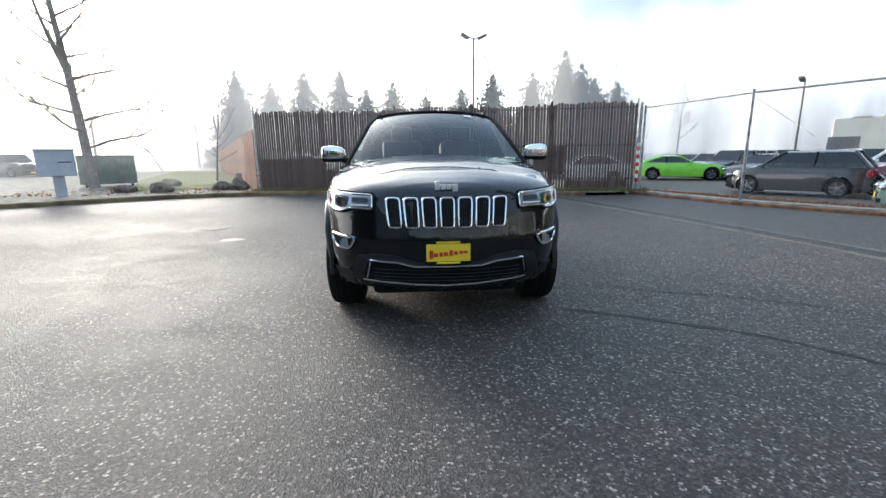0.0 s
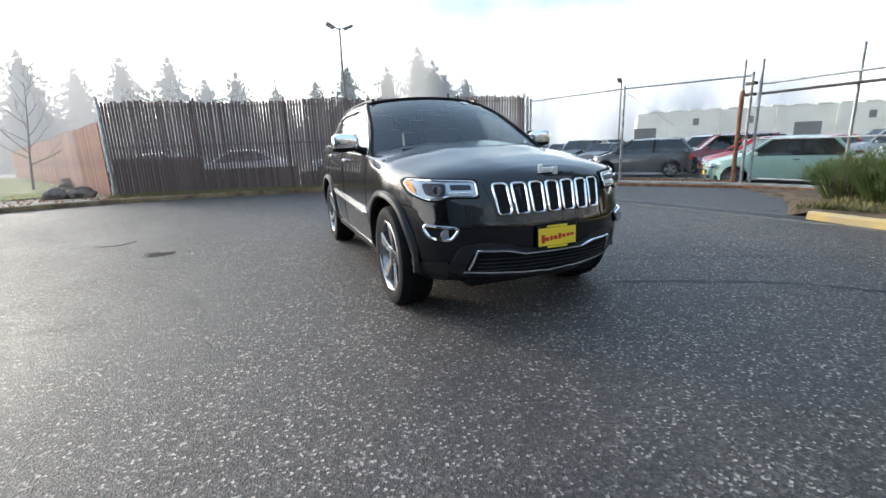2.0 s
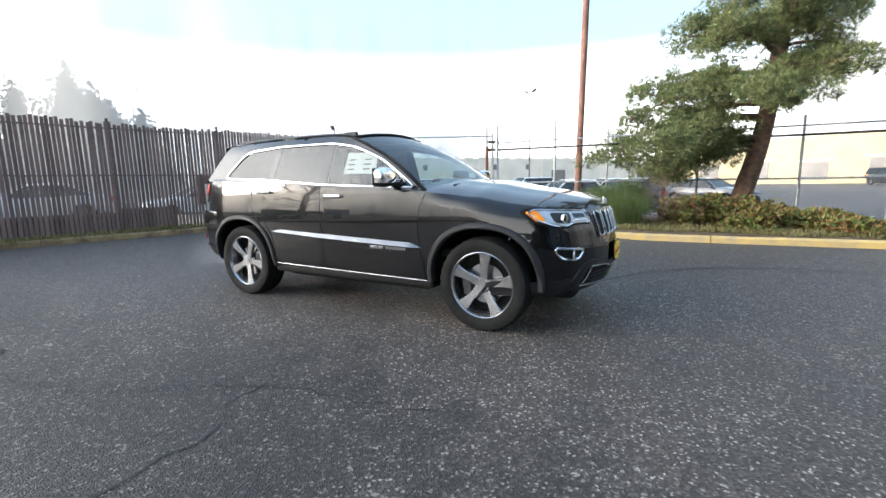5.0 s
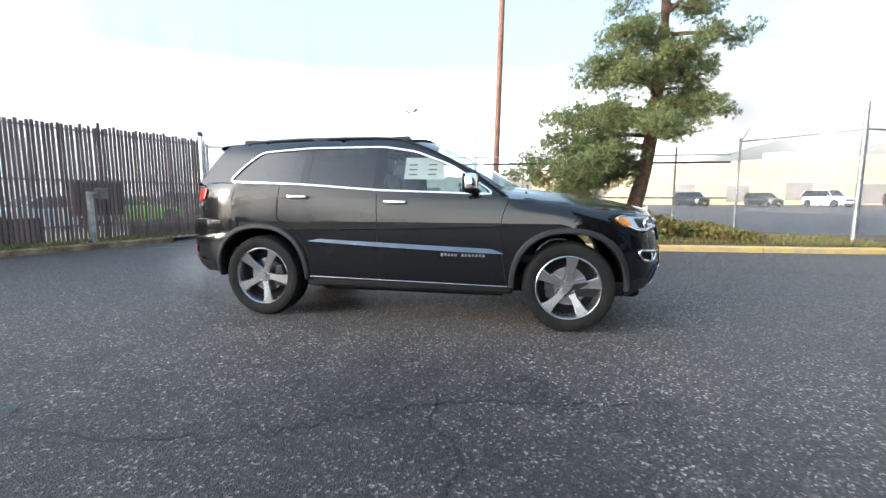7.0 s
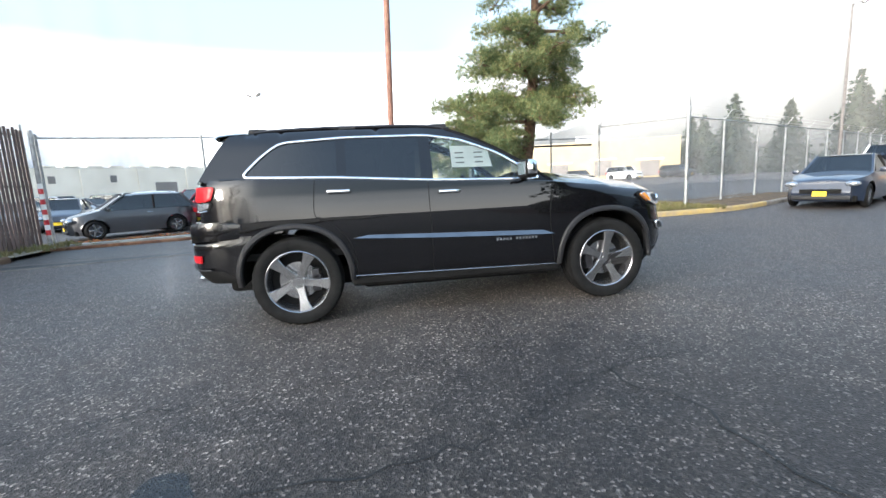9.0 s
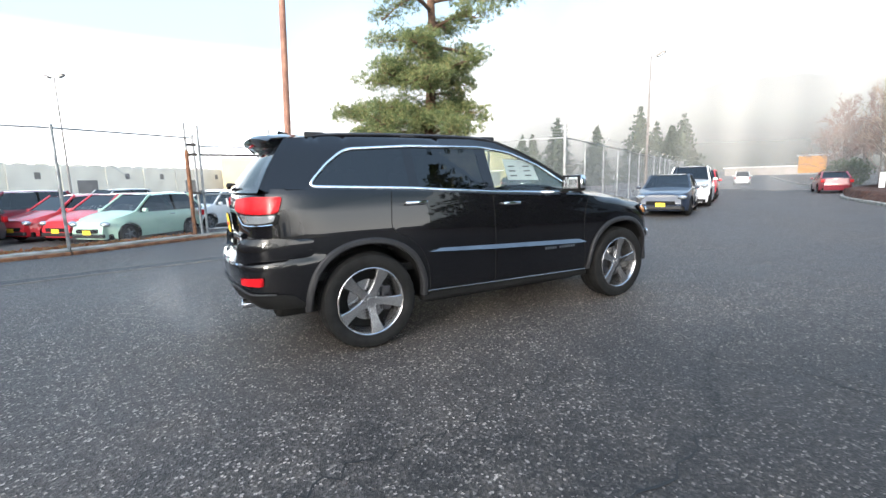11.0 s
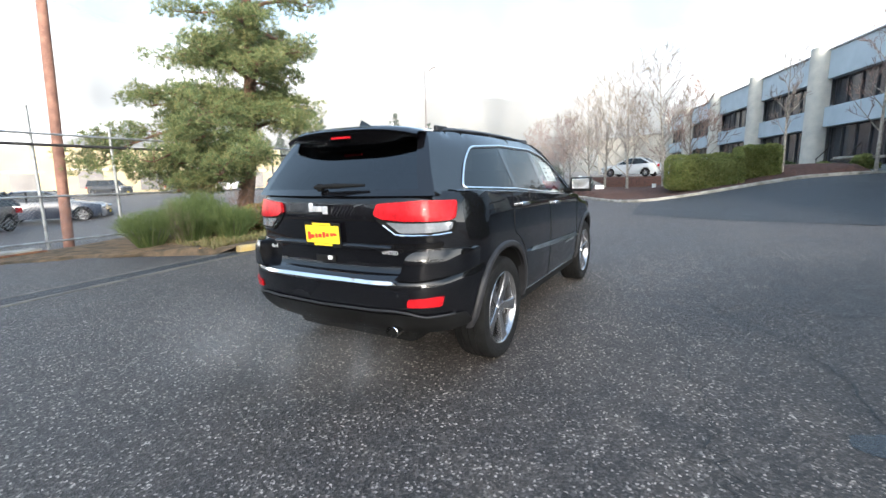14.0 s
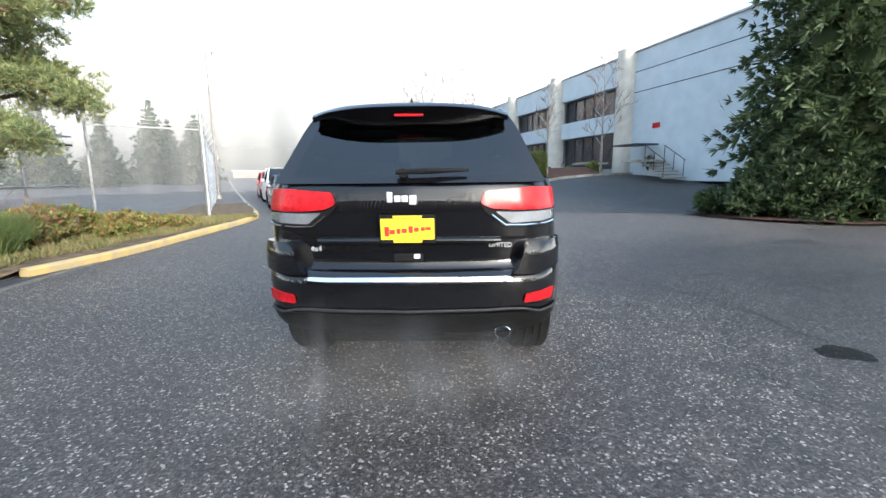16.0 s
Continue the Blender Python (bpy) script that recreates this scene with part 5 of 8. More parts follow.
plate(-2.412, 0.615, -1, -3)
plate(2.338, 1.028, 1, 4)
for nm, c, w, sg in (("bonnet_badge", (0, -2.298, 1.052), 0.165, -1), ("tailgate_badge", (0.03, 2.338, 1.20), 0.175, 1)):
    bm = bmesh.new()
    for k, (dx, ww, hh, dz) in enumerate([(-0.062, 0.030, 0.058, 0.004), (-0.022, 0.034, 0.036, -0.005), (0.016, 0.034, 0.036, -0.005), (0.058, 0.038, 0.052, -0.012)]):
        box(bm, (c[0] - sg * dx * w / 0.165, c[1], c[2] + dz), (ww * w / 0.165, 0.014, hh), bevel=0.005)
    part(nm, bm, M_BADGE, suv, "bright metal maker badge")

# -- rear --
for s in (-1, 1):
    tl = thing("tail_light", "", "", (0, 0, 0))
    tl.parent = suv
    for k in [k for k in ("label", "category") if k in tl]:
        del tl[k]
    red_p = rounded([(s * 0.405, 1.165), (s * 0.43, 1.232), (s * 0.70, 1.252), (s * 0.853, 1.250), (s * 0.858, 1.235), (s * 0.864, 1.175), (s * 0.864, 1.13), (s * 0.80, 1.124), (s * 0.60, 1.125), (s * 0.47, 1.135)], 0.02, 3)
    panel("red_lens", red_p, rmap(0.016), M_REDLENS, tl, 0.02, (), 0.03, "glossy red tail light lens")
    clear_p = rounded([(s * 0.49, 1.118), (s * 0.60, 1.112), (s * 0.80, 1.114), (s * 0.860, 1.117), (s * 0.854, 1.068), (s * 0.78, 1.055), (s * 0.58, 1.05)], 0.015, 3)
    panel("reversing_lens", clear_p, rmap(0.010), M_CLEARLENS, tl, 0.02, (), 0.03, "clear reversing light lens")
    panel("light_housing", rounded([(s * 0.40, 1.16), (s * 0.48, 1.125), (s * 0.80, 1.122), (s * 0.866, 1.125), (s * 0.858, 1.048), (s * 0.78, 1.035), (s * 0.55, 1.03), (s * 0.45, 1.10)], 0.02, 3), rmap(0.005), M_BLACK, tl, 0.02, (), 0.04)
    tube("chrome_edge", [rmap(0.012)(s * x, z, 0) for x, z in ((0.47, 1.10), (0.55, 1.04), (0.66, 1.036), (0.80, 1.04), (0.856, 1.05))], 0.006, M_CHROME, tl, 5)
    bm = bmesh.new()
    panel("reflector", rounded([(s * 0.655, 0.600), (s * 0.665, 0.652), (s * 0.85, 0.668), (s * 0.835, 0.600)], 0.01, 2), rmap(0.008), M_REDLENS, suv, 0.015, (), 0.03, "red bumper reflector")
    # bumper shoulder step
    panel("bumper_step", rounded([(s * 0.575, 0.772), (s * 0.62, 0.800), (s * 0.660, 0.925), (s * 0.70, 0.945), (s * 0.86, 0.950), (s * 0.930, 0.940), (s * 0.930, 0.800), (s * 0.72, 0.765)], 0.02, 3), lambda x, z, d: Vector((x, rear_y(x, 0.745) + 0.010 - 0.55 * max(0.0, z - 0.895) - d, z)), M_PAINT, suv, 0.10, (), 0.03, "raised gloss black bumper corner")
# lower dark bumper, chrome strip, bar for the tailgate crease
def lowmap(off):
    return lambda x, z, d: Vector((x, rear_y(x, z) + off - d, z))


panel("lower_bumper", rounded([(-0.90, 0.42), (-0.90, 0.535), (-0.76, 0.530), (-0.60, 0.545), (0.60, 0.545), (0.76, 0.530), (0.90, 0.535), (0.90, 0.42), (0.70, 0.40), (-0.70, 0.40)], 0.02, 2), lowmap(0.010), M_BLACK, suv, 0.03, (), 0.05, "black plastic lower rear bumper")
# bumper edge in lighter grey, which puts its highlight line into the colour
tube("bumper_edge_highlight", [lowmap(0.014)(x, z, 0) for x, z in resample([(-0.88, 0.54), (-0.76, 0.535), (-0.66, 0.565), (-0.58, 0.572), (0.58, 0.572), (0.66, 0.565), (0.76, 0.535), (0.88, 0.54)], 0.03, False)], 0.008, M_PLASTIC, suv, 6)
panel("bumper_trim", rounded([(-0.600, 0.742), (-0.565, 0.760), (0.0, 0.767), (0.565, 0.760), (0.600, 0.742), (0.50, 0.738), (0.0, 0.744), (-0.50, 0.738)], 0.006, 2), lowmap(0.012), M_CHROME, suv, 0.02, (), 0.03, "bright chrome bumper strip")
# added bar draws the shaded crease across the tailgate
tube("tailgate_crease_bar", [rmap(0.006)(x, 0.945 + 0.012 * math.cos(x * 2), 0) for x in np.linspace(-0.52, 0.52, 20)], 0.022, M_PAINT, suv, 8, label="gloss black bar put in for the shaded tailgate crease")
bm = bmesh.new()
box(bm, (0.0, 2.322, 0.862), (0.17, 0.02, 0.050), bevel=0.01)
part("tailgate_handle", bm, M_BLACK, suv)
bm = bmesh.new()
box(bm, (-0.05, 2.334, 0.872), (0.034, 0.01, 0.026), bevel=0.003)
part("tailgate_latch", bm, M_WHITE, suv, "small white latch tag")


def lettering(word, size, m, parent, mat):
    cu = bpy.data.curves.new("lettering", "FONT")
    cu.body, cu.size, cu.extrude, cu.align_x = word, size, 0.003, "CENTER"
    cu.materials.append(mat)
    ob = new("lettering", cu)
    ob.matrix_basis = m
    ob.parent = parent
    return ob


lettering("LIMITED", 0.036, pose(-0.52, 2.299, 0.918, 90, 0, 180 - 6), suv, M_BADGE)
lettering("4x4", 0.042, pose(0.53, 2.297, 0.90, 90, 0, 180 + 6), suv, M_BADGE)
# exhaust
verts, faces = [], []
N = 24
for r, o in ((0.028, 0.0), (0.034, -0.10), (0.039, -0.16), (0.035, -0.165), (0.031, -0.10), (0.029, 0.0)):
    for i in range(N):
        a = 2 * math.pi * i / N
        verts.append((-0.535 + r * math.cos(a) * 1.2, 2.17 - o, 0.425 + r * math.sin(a)))
for j in range(5):
    for i in range(N):
        faces.append((j * N + i, j * N + (i + 1) % N, (j + 1) * N + (i + 1) % N, (j + 1) * N + i))
from_lists("exhaust_tip", verts, faces, M_CHROME, suv, "oval chrome exhaust tip", smooth=40)
bm = bmesh.new()
rod(bm, (-0.535, 2.05, 0.43), (-0.535, 2.20, 0.425), 0.034, n=14)
part("exhaust_pipe", bm, M_BLACK, suv)

# -- cabin --
bm = bmesh.new()
box(bm, (0, 0.45, 0.62), (1.62, 3.3, 0.06))
part("cabin_floor", bm, M_BLACK, suv)
bm = bmesh.new()
box(bm, (0, -0.72, 1.02), (1.55, 0.52, 0.30), bevel=0.08)
box(bm, (0, -0.15, 0.85), (0.28, 1.1, 0.22), bevel=0.05)
part("dashboard", bm, M_SEAT, suv, "dark dashboard", smooth=40)
for x, y in ((-0.38, 0.18), (0.38, 0.18), (-0.40, 1.08), (0.40, 1.08)):
    seat = thing("seat", "", "", (x, y, 0.62))
    seat.parent = suv
    for k in [k for k in ("label", "category") if k in seat]:
        del seat[k]
    bm = bmesh.new()
    box(bm, (0, -0.18, 0.22), (0.52, 0.52, 0.20), bevel=0.06)
    part("seat_cushion", bm, M_SEAT, seat, smooth=40)
    bm = bmesh.new()
    box(bm, (0, 0.14, 0.55), (0.50, 0.16, 0.62), bevel=0.06, m=Matrix.Translation((0, 0.1, 0)) @ Matrix.Rotation(-0.16, 4, "X"))
    part("seat_back", bm, M_SEAT, seat, smooth=40)
    bm = bmesh.new()
    box(bm, (0, 0.36, 0.905), (0.26, 0.10, 0.18), bevel=0.04)
    part("head_rest", bm, M_SEAT, seat, smooth=40)
c = Vector((0.38, -0.42, 1.08))
pts = [c + Vector((0.185 * math.cos(a), 0.06 * math.sin(a), 0.175 * math.sin(a))) for a in np.linspace(0, 2 * math.pi, 28)[:-1]]
sw = tube("steering_wheel", pts, 0.016, M_BLACK, suv, 8, True)
bm = bmesh.new()
box(bm, c, (0.16, 0.05, 0.10), bevel=0.02)
rod(bm, c + Vector((-0.18, 0, 0)), c + Vector((0.18, 0, 0)), 0.016)
part("wheel_boss", bm, M_BLACK, sw)
# price sheet stuck inside the passenger-side window
bm = bmesh.new()
P = [side_map(-1, -0.012)(y, z, 0) for y, z in ((-0.02, 1.33), (-0.40, 1.325), (-0.37, 1.52), (-0.02, 1.53))]
bm.faces.new([bm.verts.new(p) for p in P])
bmesh.ops.solidify(bm, geom=bm.faces[:], thickness=0.002)
sheet = part("window_sheet", bm, M_WHITE, suv, "white printed paper sheet in the window")
bm = bmesh.new()
for k in range(6):
    y0 = -0.24 if k < 3 else -0.06
    z0 = 1.365 + 0.045 * (k % 3)
    q = [side_map(-1, -0.009)(y, z, 0) for y, z in ((y0, z0), (y0 - 0.08, z0), (y0 - 0.08, z0 + 0.012), (y0, z0 + 0.012))]
    bm.faces.new([bm.verts.new(p) for p in q])
part("print_block", bm, M_LAMP, sheet)


# ---- trees and shrubs ----
def leaf_mat(name, cols, rough=0.6, trans=0.25):
    """Foliage whose tone differs from leaf to leaf; a little light passes through."""
    m = bpy.data.materials.new(name)
    m.use_nodes = True
    n, l = m.node_tree.nodes, m.node_tree.links
    b = n["Principled BSDF"]
    geo = n.new("ShaderNodeNewGeometry")
    tc = n.new("ShaderNodeTexCoord")
    nz = n.new("ShaderNodeTexNoise")
    nz.inputs["Scale"].default_value = 1.3
    l.new(tc.outputs["Object"], nz.inputs["Vector"])
    ad = n.new("ShaderNodeMath")
    ad.operation = "MULTIPLY_ADD"
    ad.inputs[1].default_value = 0.55
    l.new(geo.outputs["Random Per Island"], ad.inputs[0])
    h = n.new("ShaderNodeMath")
    h.operation = "MULTIPLY"
    h.inputs[1].default_value = 0.5
    l.new(nz.outputs[0], h.inputs[0])
    l.new(h.outputs[0], ad.inputs[2])
    r = n.new("ShaderNodeValToRGB")
    for i, c in enumerate(cols):
        p = 0.15 + 0.6 * i / max(1, len(cols) - 1)
        if i < 2:
            e = r.color_ramp.elements[i]
            e.position = p
        else:
            e = r.color_ramp.elements.new(p)
        e.color = (*c, 1)
    l.new(ad.outputs[0], r.inputs[0])
    l.new(r.outputs[0], b.inputs["Base Color"])
    b.inputs["Roughness"].default_value = rough
    b.inputs["Specular IOR Level"].default_value = 0.3
    tr = n.new("ShaderNodeBsdfTranslucent")
    l.new(r.outputs[0], tr.inputs[0])
    mx = n.new("ShaderNodeMixShader")
    mx.inputs[0].default_value = trans
    out = n["Material Output"]
    l.new(b.outputs[0], mx.inputs[1])
    l.new(tr.outputs[0], mx.inputs[2])
    l.new(mx.outputs[0], out.inputs[0])
    return m


M_PINE = leaf_mat("pine_needles", [(0.040, 0.068, 0.032), (0.095, 0.135, 0.056), (0.165, 0.195, 0.078), (0.23, 0.22, 0.09)], trans=0.22)
M_CEDAR = leaf_mat("dark_cedar_foliage", [(0.02, 0.035, 0.016), (0.045, 0.07, 0.03), (0.07, 0.10, 0.04)])
M_SPRUCE = leaf_mat("spruce_foliage", [(0.02, 0.035, 0.024), (0.04, 0.06, 0.04), (0.06, 0.08, 0.05)])
M_BROOM = leaf_mat("broom_stems", [(0.045, 0.075, 0.022), (0.09, 0.13, 0.04), (0.15, 0.18, 0.06)])
M_LAUREL = leaf_mat("mixed_shrub_leaves", [(0.06, 0.09, 0.025), (0.13, 0.17, 0.045), (0.23, 0.19, 0.06), (0.24, 0.10, 0.05)])
M_DRYGRASS = leaf_mat("dry_grass_blades", [(0.10, 0.11, 0.04), (0.24, 0.19, 0.09), (0.14, 0.15, 0.05)])
M_HEDGE = leaf_mat("clipped_hedge_leaves", [(0.06, 0.09, 0.025), (0.13, 0.16, 0.045), (0.22, 0.23, 0.08)])
M_LITTER = leaf_mat("fallen_leaves", [(0.20, 0.10, 0.04), (0.36, 0.20, 0.08), (0.30, 0.08, 0.04)])
M_TWIG = surf("grey_twigs", (0.22, 0.18, 0.15), (0.13, 0.10, 0.085), 0.9)
M_TWIG_RED = surf("reddish_twigs", (0.20, 0.135, 0.115), (0.13, 0.085, 0.07), 0.9)


def rnd_dir(rng):
    z = rng.uniform(-1, 1)
    a = rng.uniform(0, 2 * math.pi)
    r = math.sqrt(1 - z * z)
    return Vector((r * math.cos(a), r * math.sin(a), z))


def tuft(vs, fs, p, axis, size, rng, blades=6, wide=0.16, spread=0.9):
    """A brush of narrow needles or leaves round an axis."""
    axis = axis.normalized()
    s = axis.cross(Vector((0.3, 0.7, 0.2))).normalized()
    t = axis.cross(s)
    a0 = rng.uniform(0, 6.28)
    for k in range(blades):
        a = a0 + 6.283 * k / blades + rng.uniform(-0.3, 0.3)
        d = (axis * rng.uniform(0.35, 1.0) + (s * math.cos(a) + t * math.sin(a)) * spread * rng.uniform(0.5, 1)).normalized()
        w = d.cross(rnd_dir(rng)).normalized() * (size * wide * 0.5)
        L = size * rng.uniform(0.7, 1.2)
        i = len(vs)
        vs += [p - w * 0.5, p + w * 0.5, p + d * L * 0.55 + w, p + d * L, p + d * L * 0.55 - w]
        fs.append((i, i + 1, i + 2, i + 3, i + 4))


def pad(vs, fs, c, rad, n, size, rng, up=0.8, blades=6, wide=0.16, shell=0.5):
    """An uneven clump of tufts, denser on its outside."""
    c = Vector(c)
    for _ in range(n):
        d = rnd_dir(rng)
        q = rng.random() ** shell
        lump = 1 + 0.25 * noise.noise(c * 0.7 + d * 1.9)
        p = c + Vector((d.x * rad[0], d.y * rad[1], d.z * rad[2])) * q * lump
        tuft(vs, fs, p, d + Vector((0, 0, up)), size, rng, blades, wide)


def limb_line(p0, az, length, rise, droop, rng, k=6, wig=0.06):
    pts = []
    for i in range(k + 1):
        t = i / k
        r = length * t
        p = Vector(p0) + Vector((math.cos(az) * r, math.sin(az) * r, rise * t - droop * t * t))
        p += Vector((rng.uniform(-1, 1), rng.uniform(-1, 1), rng.uniform(-1, 1))) * wig * length * t * 0.5
        pts.append(p)
    return pts


def tubes_joined(name, lines, mat, parent, n=6, label=""):
    V, F = [], []
    for pts, radii in lines:
        v, f = tube_lists(pts, radii, n)
        o = len(V)
        V += v
        F += [tuple(i + o for i in q) for q in f]
    return from_lists(name, V, F, mat, parent, label, smooth=50)


def scots_pine():
    rng = random.Random(21)
    root = thing("pine_tree", "tall pine with reddish bark and layered green needle pads", "tree", (0, 0, 0))
    trunk = catmull([(9.62, -4.05, -0.1), (9.66, -4.25, 0.8), (9.68, -4.55, 2.2), (9.66, -4.75, 4.2), (9.64, -4.85, 6.5), (9.6, -4.75, 9.0), (9.6, -4.8, 12.0), (9.6, -4.9, 14.2)], 5)
    rad = [0.27 - 0.23 * i / (len(trunk) - 1) for i in range(len(trunk))]
    tube("trunk", trunk, rad, M_BARK, root, 12)

    def at_z(z):
        for a, b in zip(trunk, trunk[1:]):
            if a.z <= z <= b.z:
                return a.lerp(b, (z - a.z) / (b.z - a.z))
        return trunk[-1]
    V, F, limbs = [], [], []
    # (height, azimuth in degrees from +x, length, rise, droop, pad size)
    spec = []
    for az, L, z, rise, dr in ((100, 3.3, 2.7, 0.5, 1.4), (80, 3.9, 3.0, 0.7, 1.9), (120, 3.4, 3.3, 0.9, 1.5), (95, 2.9, 3.7, 0.6, 0.8), (140, 3.4, 2.6, 0.3, 1.1), (165, 2.5, 3.1, 0.7, 1.0), (190, 2.0, 2.9, 0.8, 0.9), (215, 1.6, 3.5, 0.7, 0.7), (60, 2.6, 3.6, 0.5, 0.6), (150, 2.4, 4.1, 0.7, 0.4), (110, 2.1, 4.4, 0.5, 0.2), (180, 2.0, 4.6, 0.6, 0.3), (240, 1.5, 3.4, 0.6, 0.6), (265, 1.6, 4.3, 0.4, 0.8), (285, 1.5, 3.9, 0.5, 0.7), (100, 1.8, 4.8, 0.4, 0.3), (200, 1.3, 5.0, 0.4, 0.3), (300, 1.2, 5.0, 0.4, 0.3), (20, 1.4, 5.0, 0.4, 0.3), (145, 1.5, 5.2, 0.4, 0.3), (60, 1.9, 4.6, 0.4, 0.3), (245, 1.2, 4.5, 0.4, 0.3), (120, 0.9, 5.6, 0.3, 0.1), (330, 0.9, 5.5, 0.3, 0.1), (20, 2.4, 3.3, 0.6, 0.6), (-20, 2.4, 3.4, 0.6, 0.8), (320, 1.7, 3.9, 0.6, 0.7), (85, 2.8, 2.2, 0.1, 0.7), (130, 2.9, 2.2, 0.0, 0.6), (100, 2.6, 2.0, 0.1, 0.9), (75, 2.4, 2.1, 0.1, 0.9), (118, 2.2, 1.9, 0.0, 0.7)):
        spec.append((z, az, L, rise, dr, 0.56))
    for i in range(30):
        z = 5.3 + 8.7 * (i / 29) ** 1.05
        az = i * 137.5 + rng.uniform(-20, 20)
        L = interp(z, [5.4, 6.6, 8.5, 11, 13, 14.2], [2.9, 3.5, 3.5, 3.0, 2.0, 0.9]) * rng.uniform(0.6, 1.1)
        spec.append((z, az, L, 0.5 * L * 0.45, rng.uniform(0.1, 0.6) * L * 0.6, 0.55))
    for z, az, L, rise, dr, ps in spec:
        p0 = at_z(z)
        line = limb_line(p0, radians(az), L, rise, dr, rng)
        limbs.append((line, [max(0.012, 0.075 * (1 - 0.85 * i / (len(line) - 1)) * min(1, L / 2.5)) for i in range(len(line))]))
        k = max(3, int(L / 0.42))
        for j in range(k):
            t = (0.38 if z < 5.25 else 0.50) + (0.64 if z < 5.25 else 0.52) * j / (k - 1)
            q = min(t, 1.0) * (len(line) - 1)
            i0 = min(int(q), len(line) - 2)
            c = line[i0].lerp(line[i0 + 1], q - i0)
            for _ in range(3 if z < 5.25 else 2):
                cc = c + Vector((rng.gauss(0, 0.30), rng.gauss(0, 0.30), rng.uniform(-0.10, 0.26)))
                limbs.append(([c, (c + cc) / 2 + Vector((0, 0, 0.04)), cc], [0.014, 0.010, 0.005]))
                r = ps * rng.uniform(0.42, 0.82)
                pad(V, F, cc, (r, r, r * 0.62), int(40 * r / 0.35), 0.13, rng, 0.8, 8, 0.12, 0.4)
    tubes_joined("limb", limbs, M_BARK, root, 6, "bare reddish-brown limbs")
    from_lists("crown", V, F, M_PINE, root, "yellow-green needle pads with gaps between")
    return root


scots_pine()


def conifer(name, x, y, h, r, mat, label, seed, size=0.5, tiers=16, per=10, skirt=0.05, group="", z0=None, narrow=1.0, wide=0.34, blades=5, core=0.42):
    """A spire-shaped conifer: whorls of drooping branches with hanging foliage."""
    rng = random.Random(seed)
    zg = ground_z(x, y) if z0 is None else z0
    root = thing(name, label, "tree", (x, y, zg), group=group)
    bm = bmesh.new()
    rod(bm, (0, 0, -0.1), (0, 0, h * 0.97), r * 0.085, 0.02, 8)
    part("trunk", bm, M_BARK, root, smooth=50)
    # dense inner growth, ragged and tapering
    V, F = [], []
    rings, seg = 12, 10
    for i in range(rings):
        t = i / (rings - 1)
        for j in range(seg):
            a = 6.283 * j / seg
            q = r * core * (1 - t) ** (1.1 * narrow) * rng.uniform(0.7, 1.15) + 0.03
            V.append(Vector((math.cos(a) * q, math.sin(a) * q, h * (skirt + (0.93 - skirt) * t) + rng.uniform(-0.02, 0.02) * h)))
    for i in range(rings - 1):
        for j in range(seg):
            F.append((i * seg + j, i * seg + (j + 1) % seg, (i + 1) * seg + (j + 1) % seg, (i + 1) * seg + j))
    for i in range(tiers):
        t = i / (tiers - 1)
        z = h * (skirt + (0.97 - skirt) * t)
        R = r * (1 - t) ** (1.1 * narrow) * rng.uniform(0.78, 1.15) + 0.05
        k = max(4, int(per * (1 - 0.6 * t)))
        for j in range(k):
            az = 6.283 * (j + rng.random()) / k
            L = R * rng.uniform(0.60, 1.12)
            zj = z + rng.uniform(-0.5, 0.5) * h / tiers
            m = max(2, int(L / (size * 0.75)) + 1)
            for q in range(m):
                s = (q + 0.6) / m
                p = Vector((math.cos(az) * L * s, math.sin(az) * L * s, zj + 0.10 * L * s - 0.42 * L * s * s + rng.uniform(-0.1, 0.1) * size))
                for _ in range(2):
                    d = Vector((math.cos(az + rng.uniform(-0.9, 0.9)), math.sin(az + rng.uniform(-0.9, 0.9)), rng.uniform(-0.6, 0.25)))
                    tuft(V, F, p, d, size * rng.uniform(0.6, 1.1) * (1 - 0.45 * t), rng, blades, wide, 0.55)
    tuft(V, F, Vector((0, 0, h * 0.95)), Vector((0, 0, 1)), size, rng, 6, 0.2, 0.3)
    from_lists("crown", V, F, mat, root)
    return root


# dark cedar and the shrubs at its foot, beside the driveway
def cedar():
    root = conifer("cedar_tree", -11.7, -8.6, 16.0, 3.3, M_CEDAR, "large dark green cedar beside the driveway", 5, 0.40, 44, 30, 0.02, narrow=0.4, wide=0.20, blades=7)
    return root


cedar()


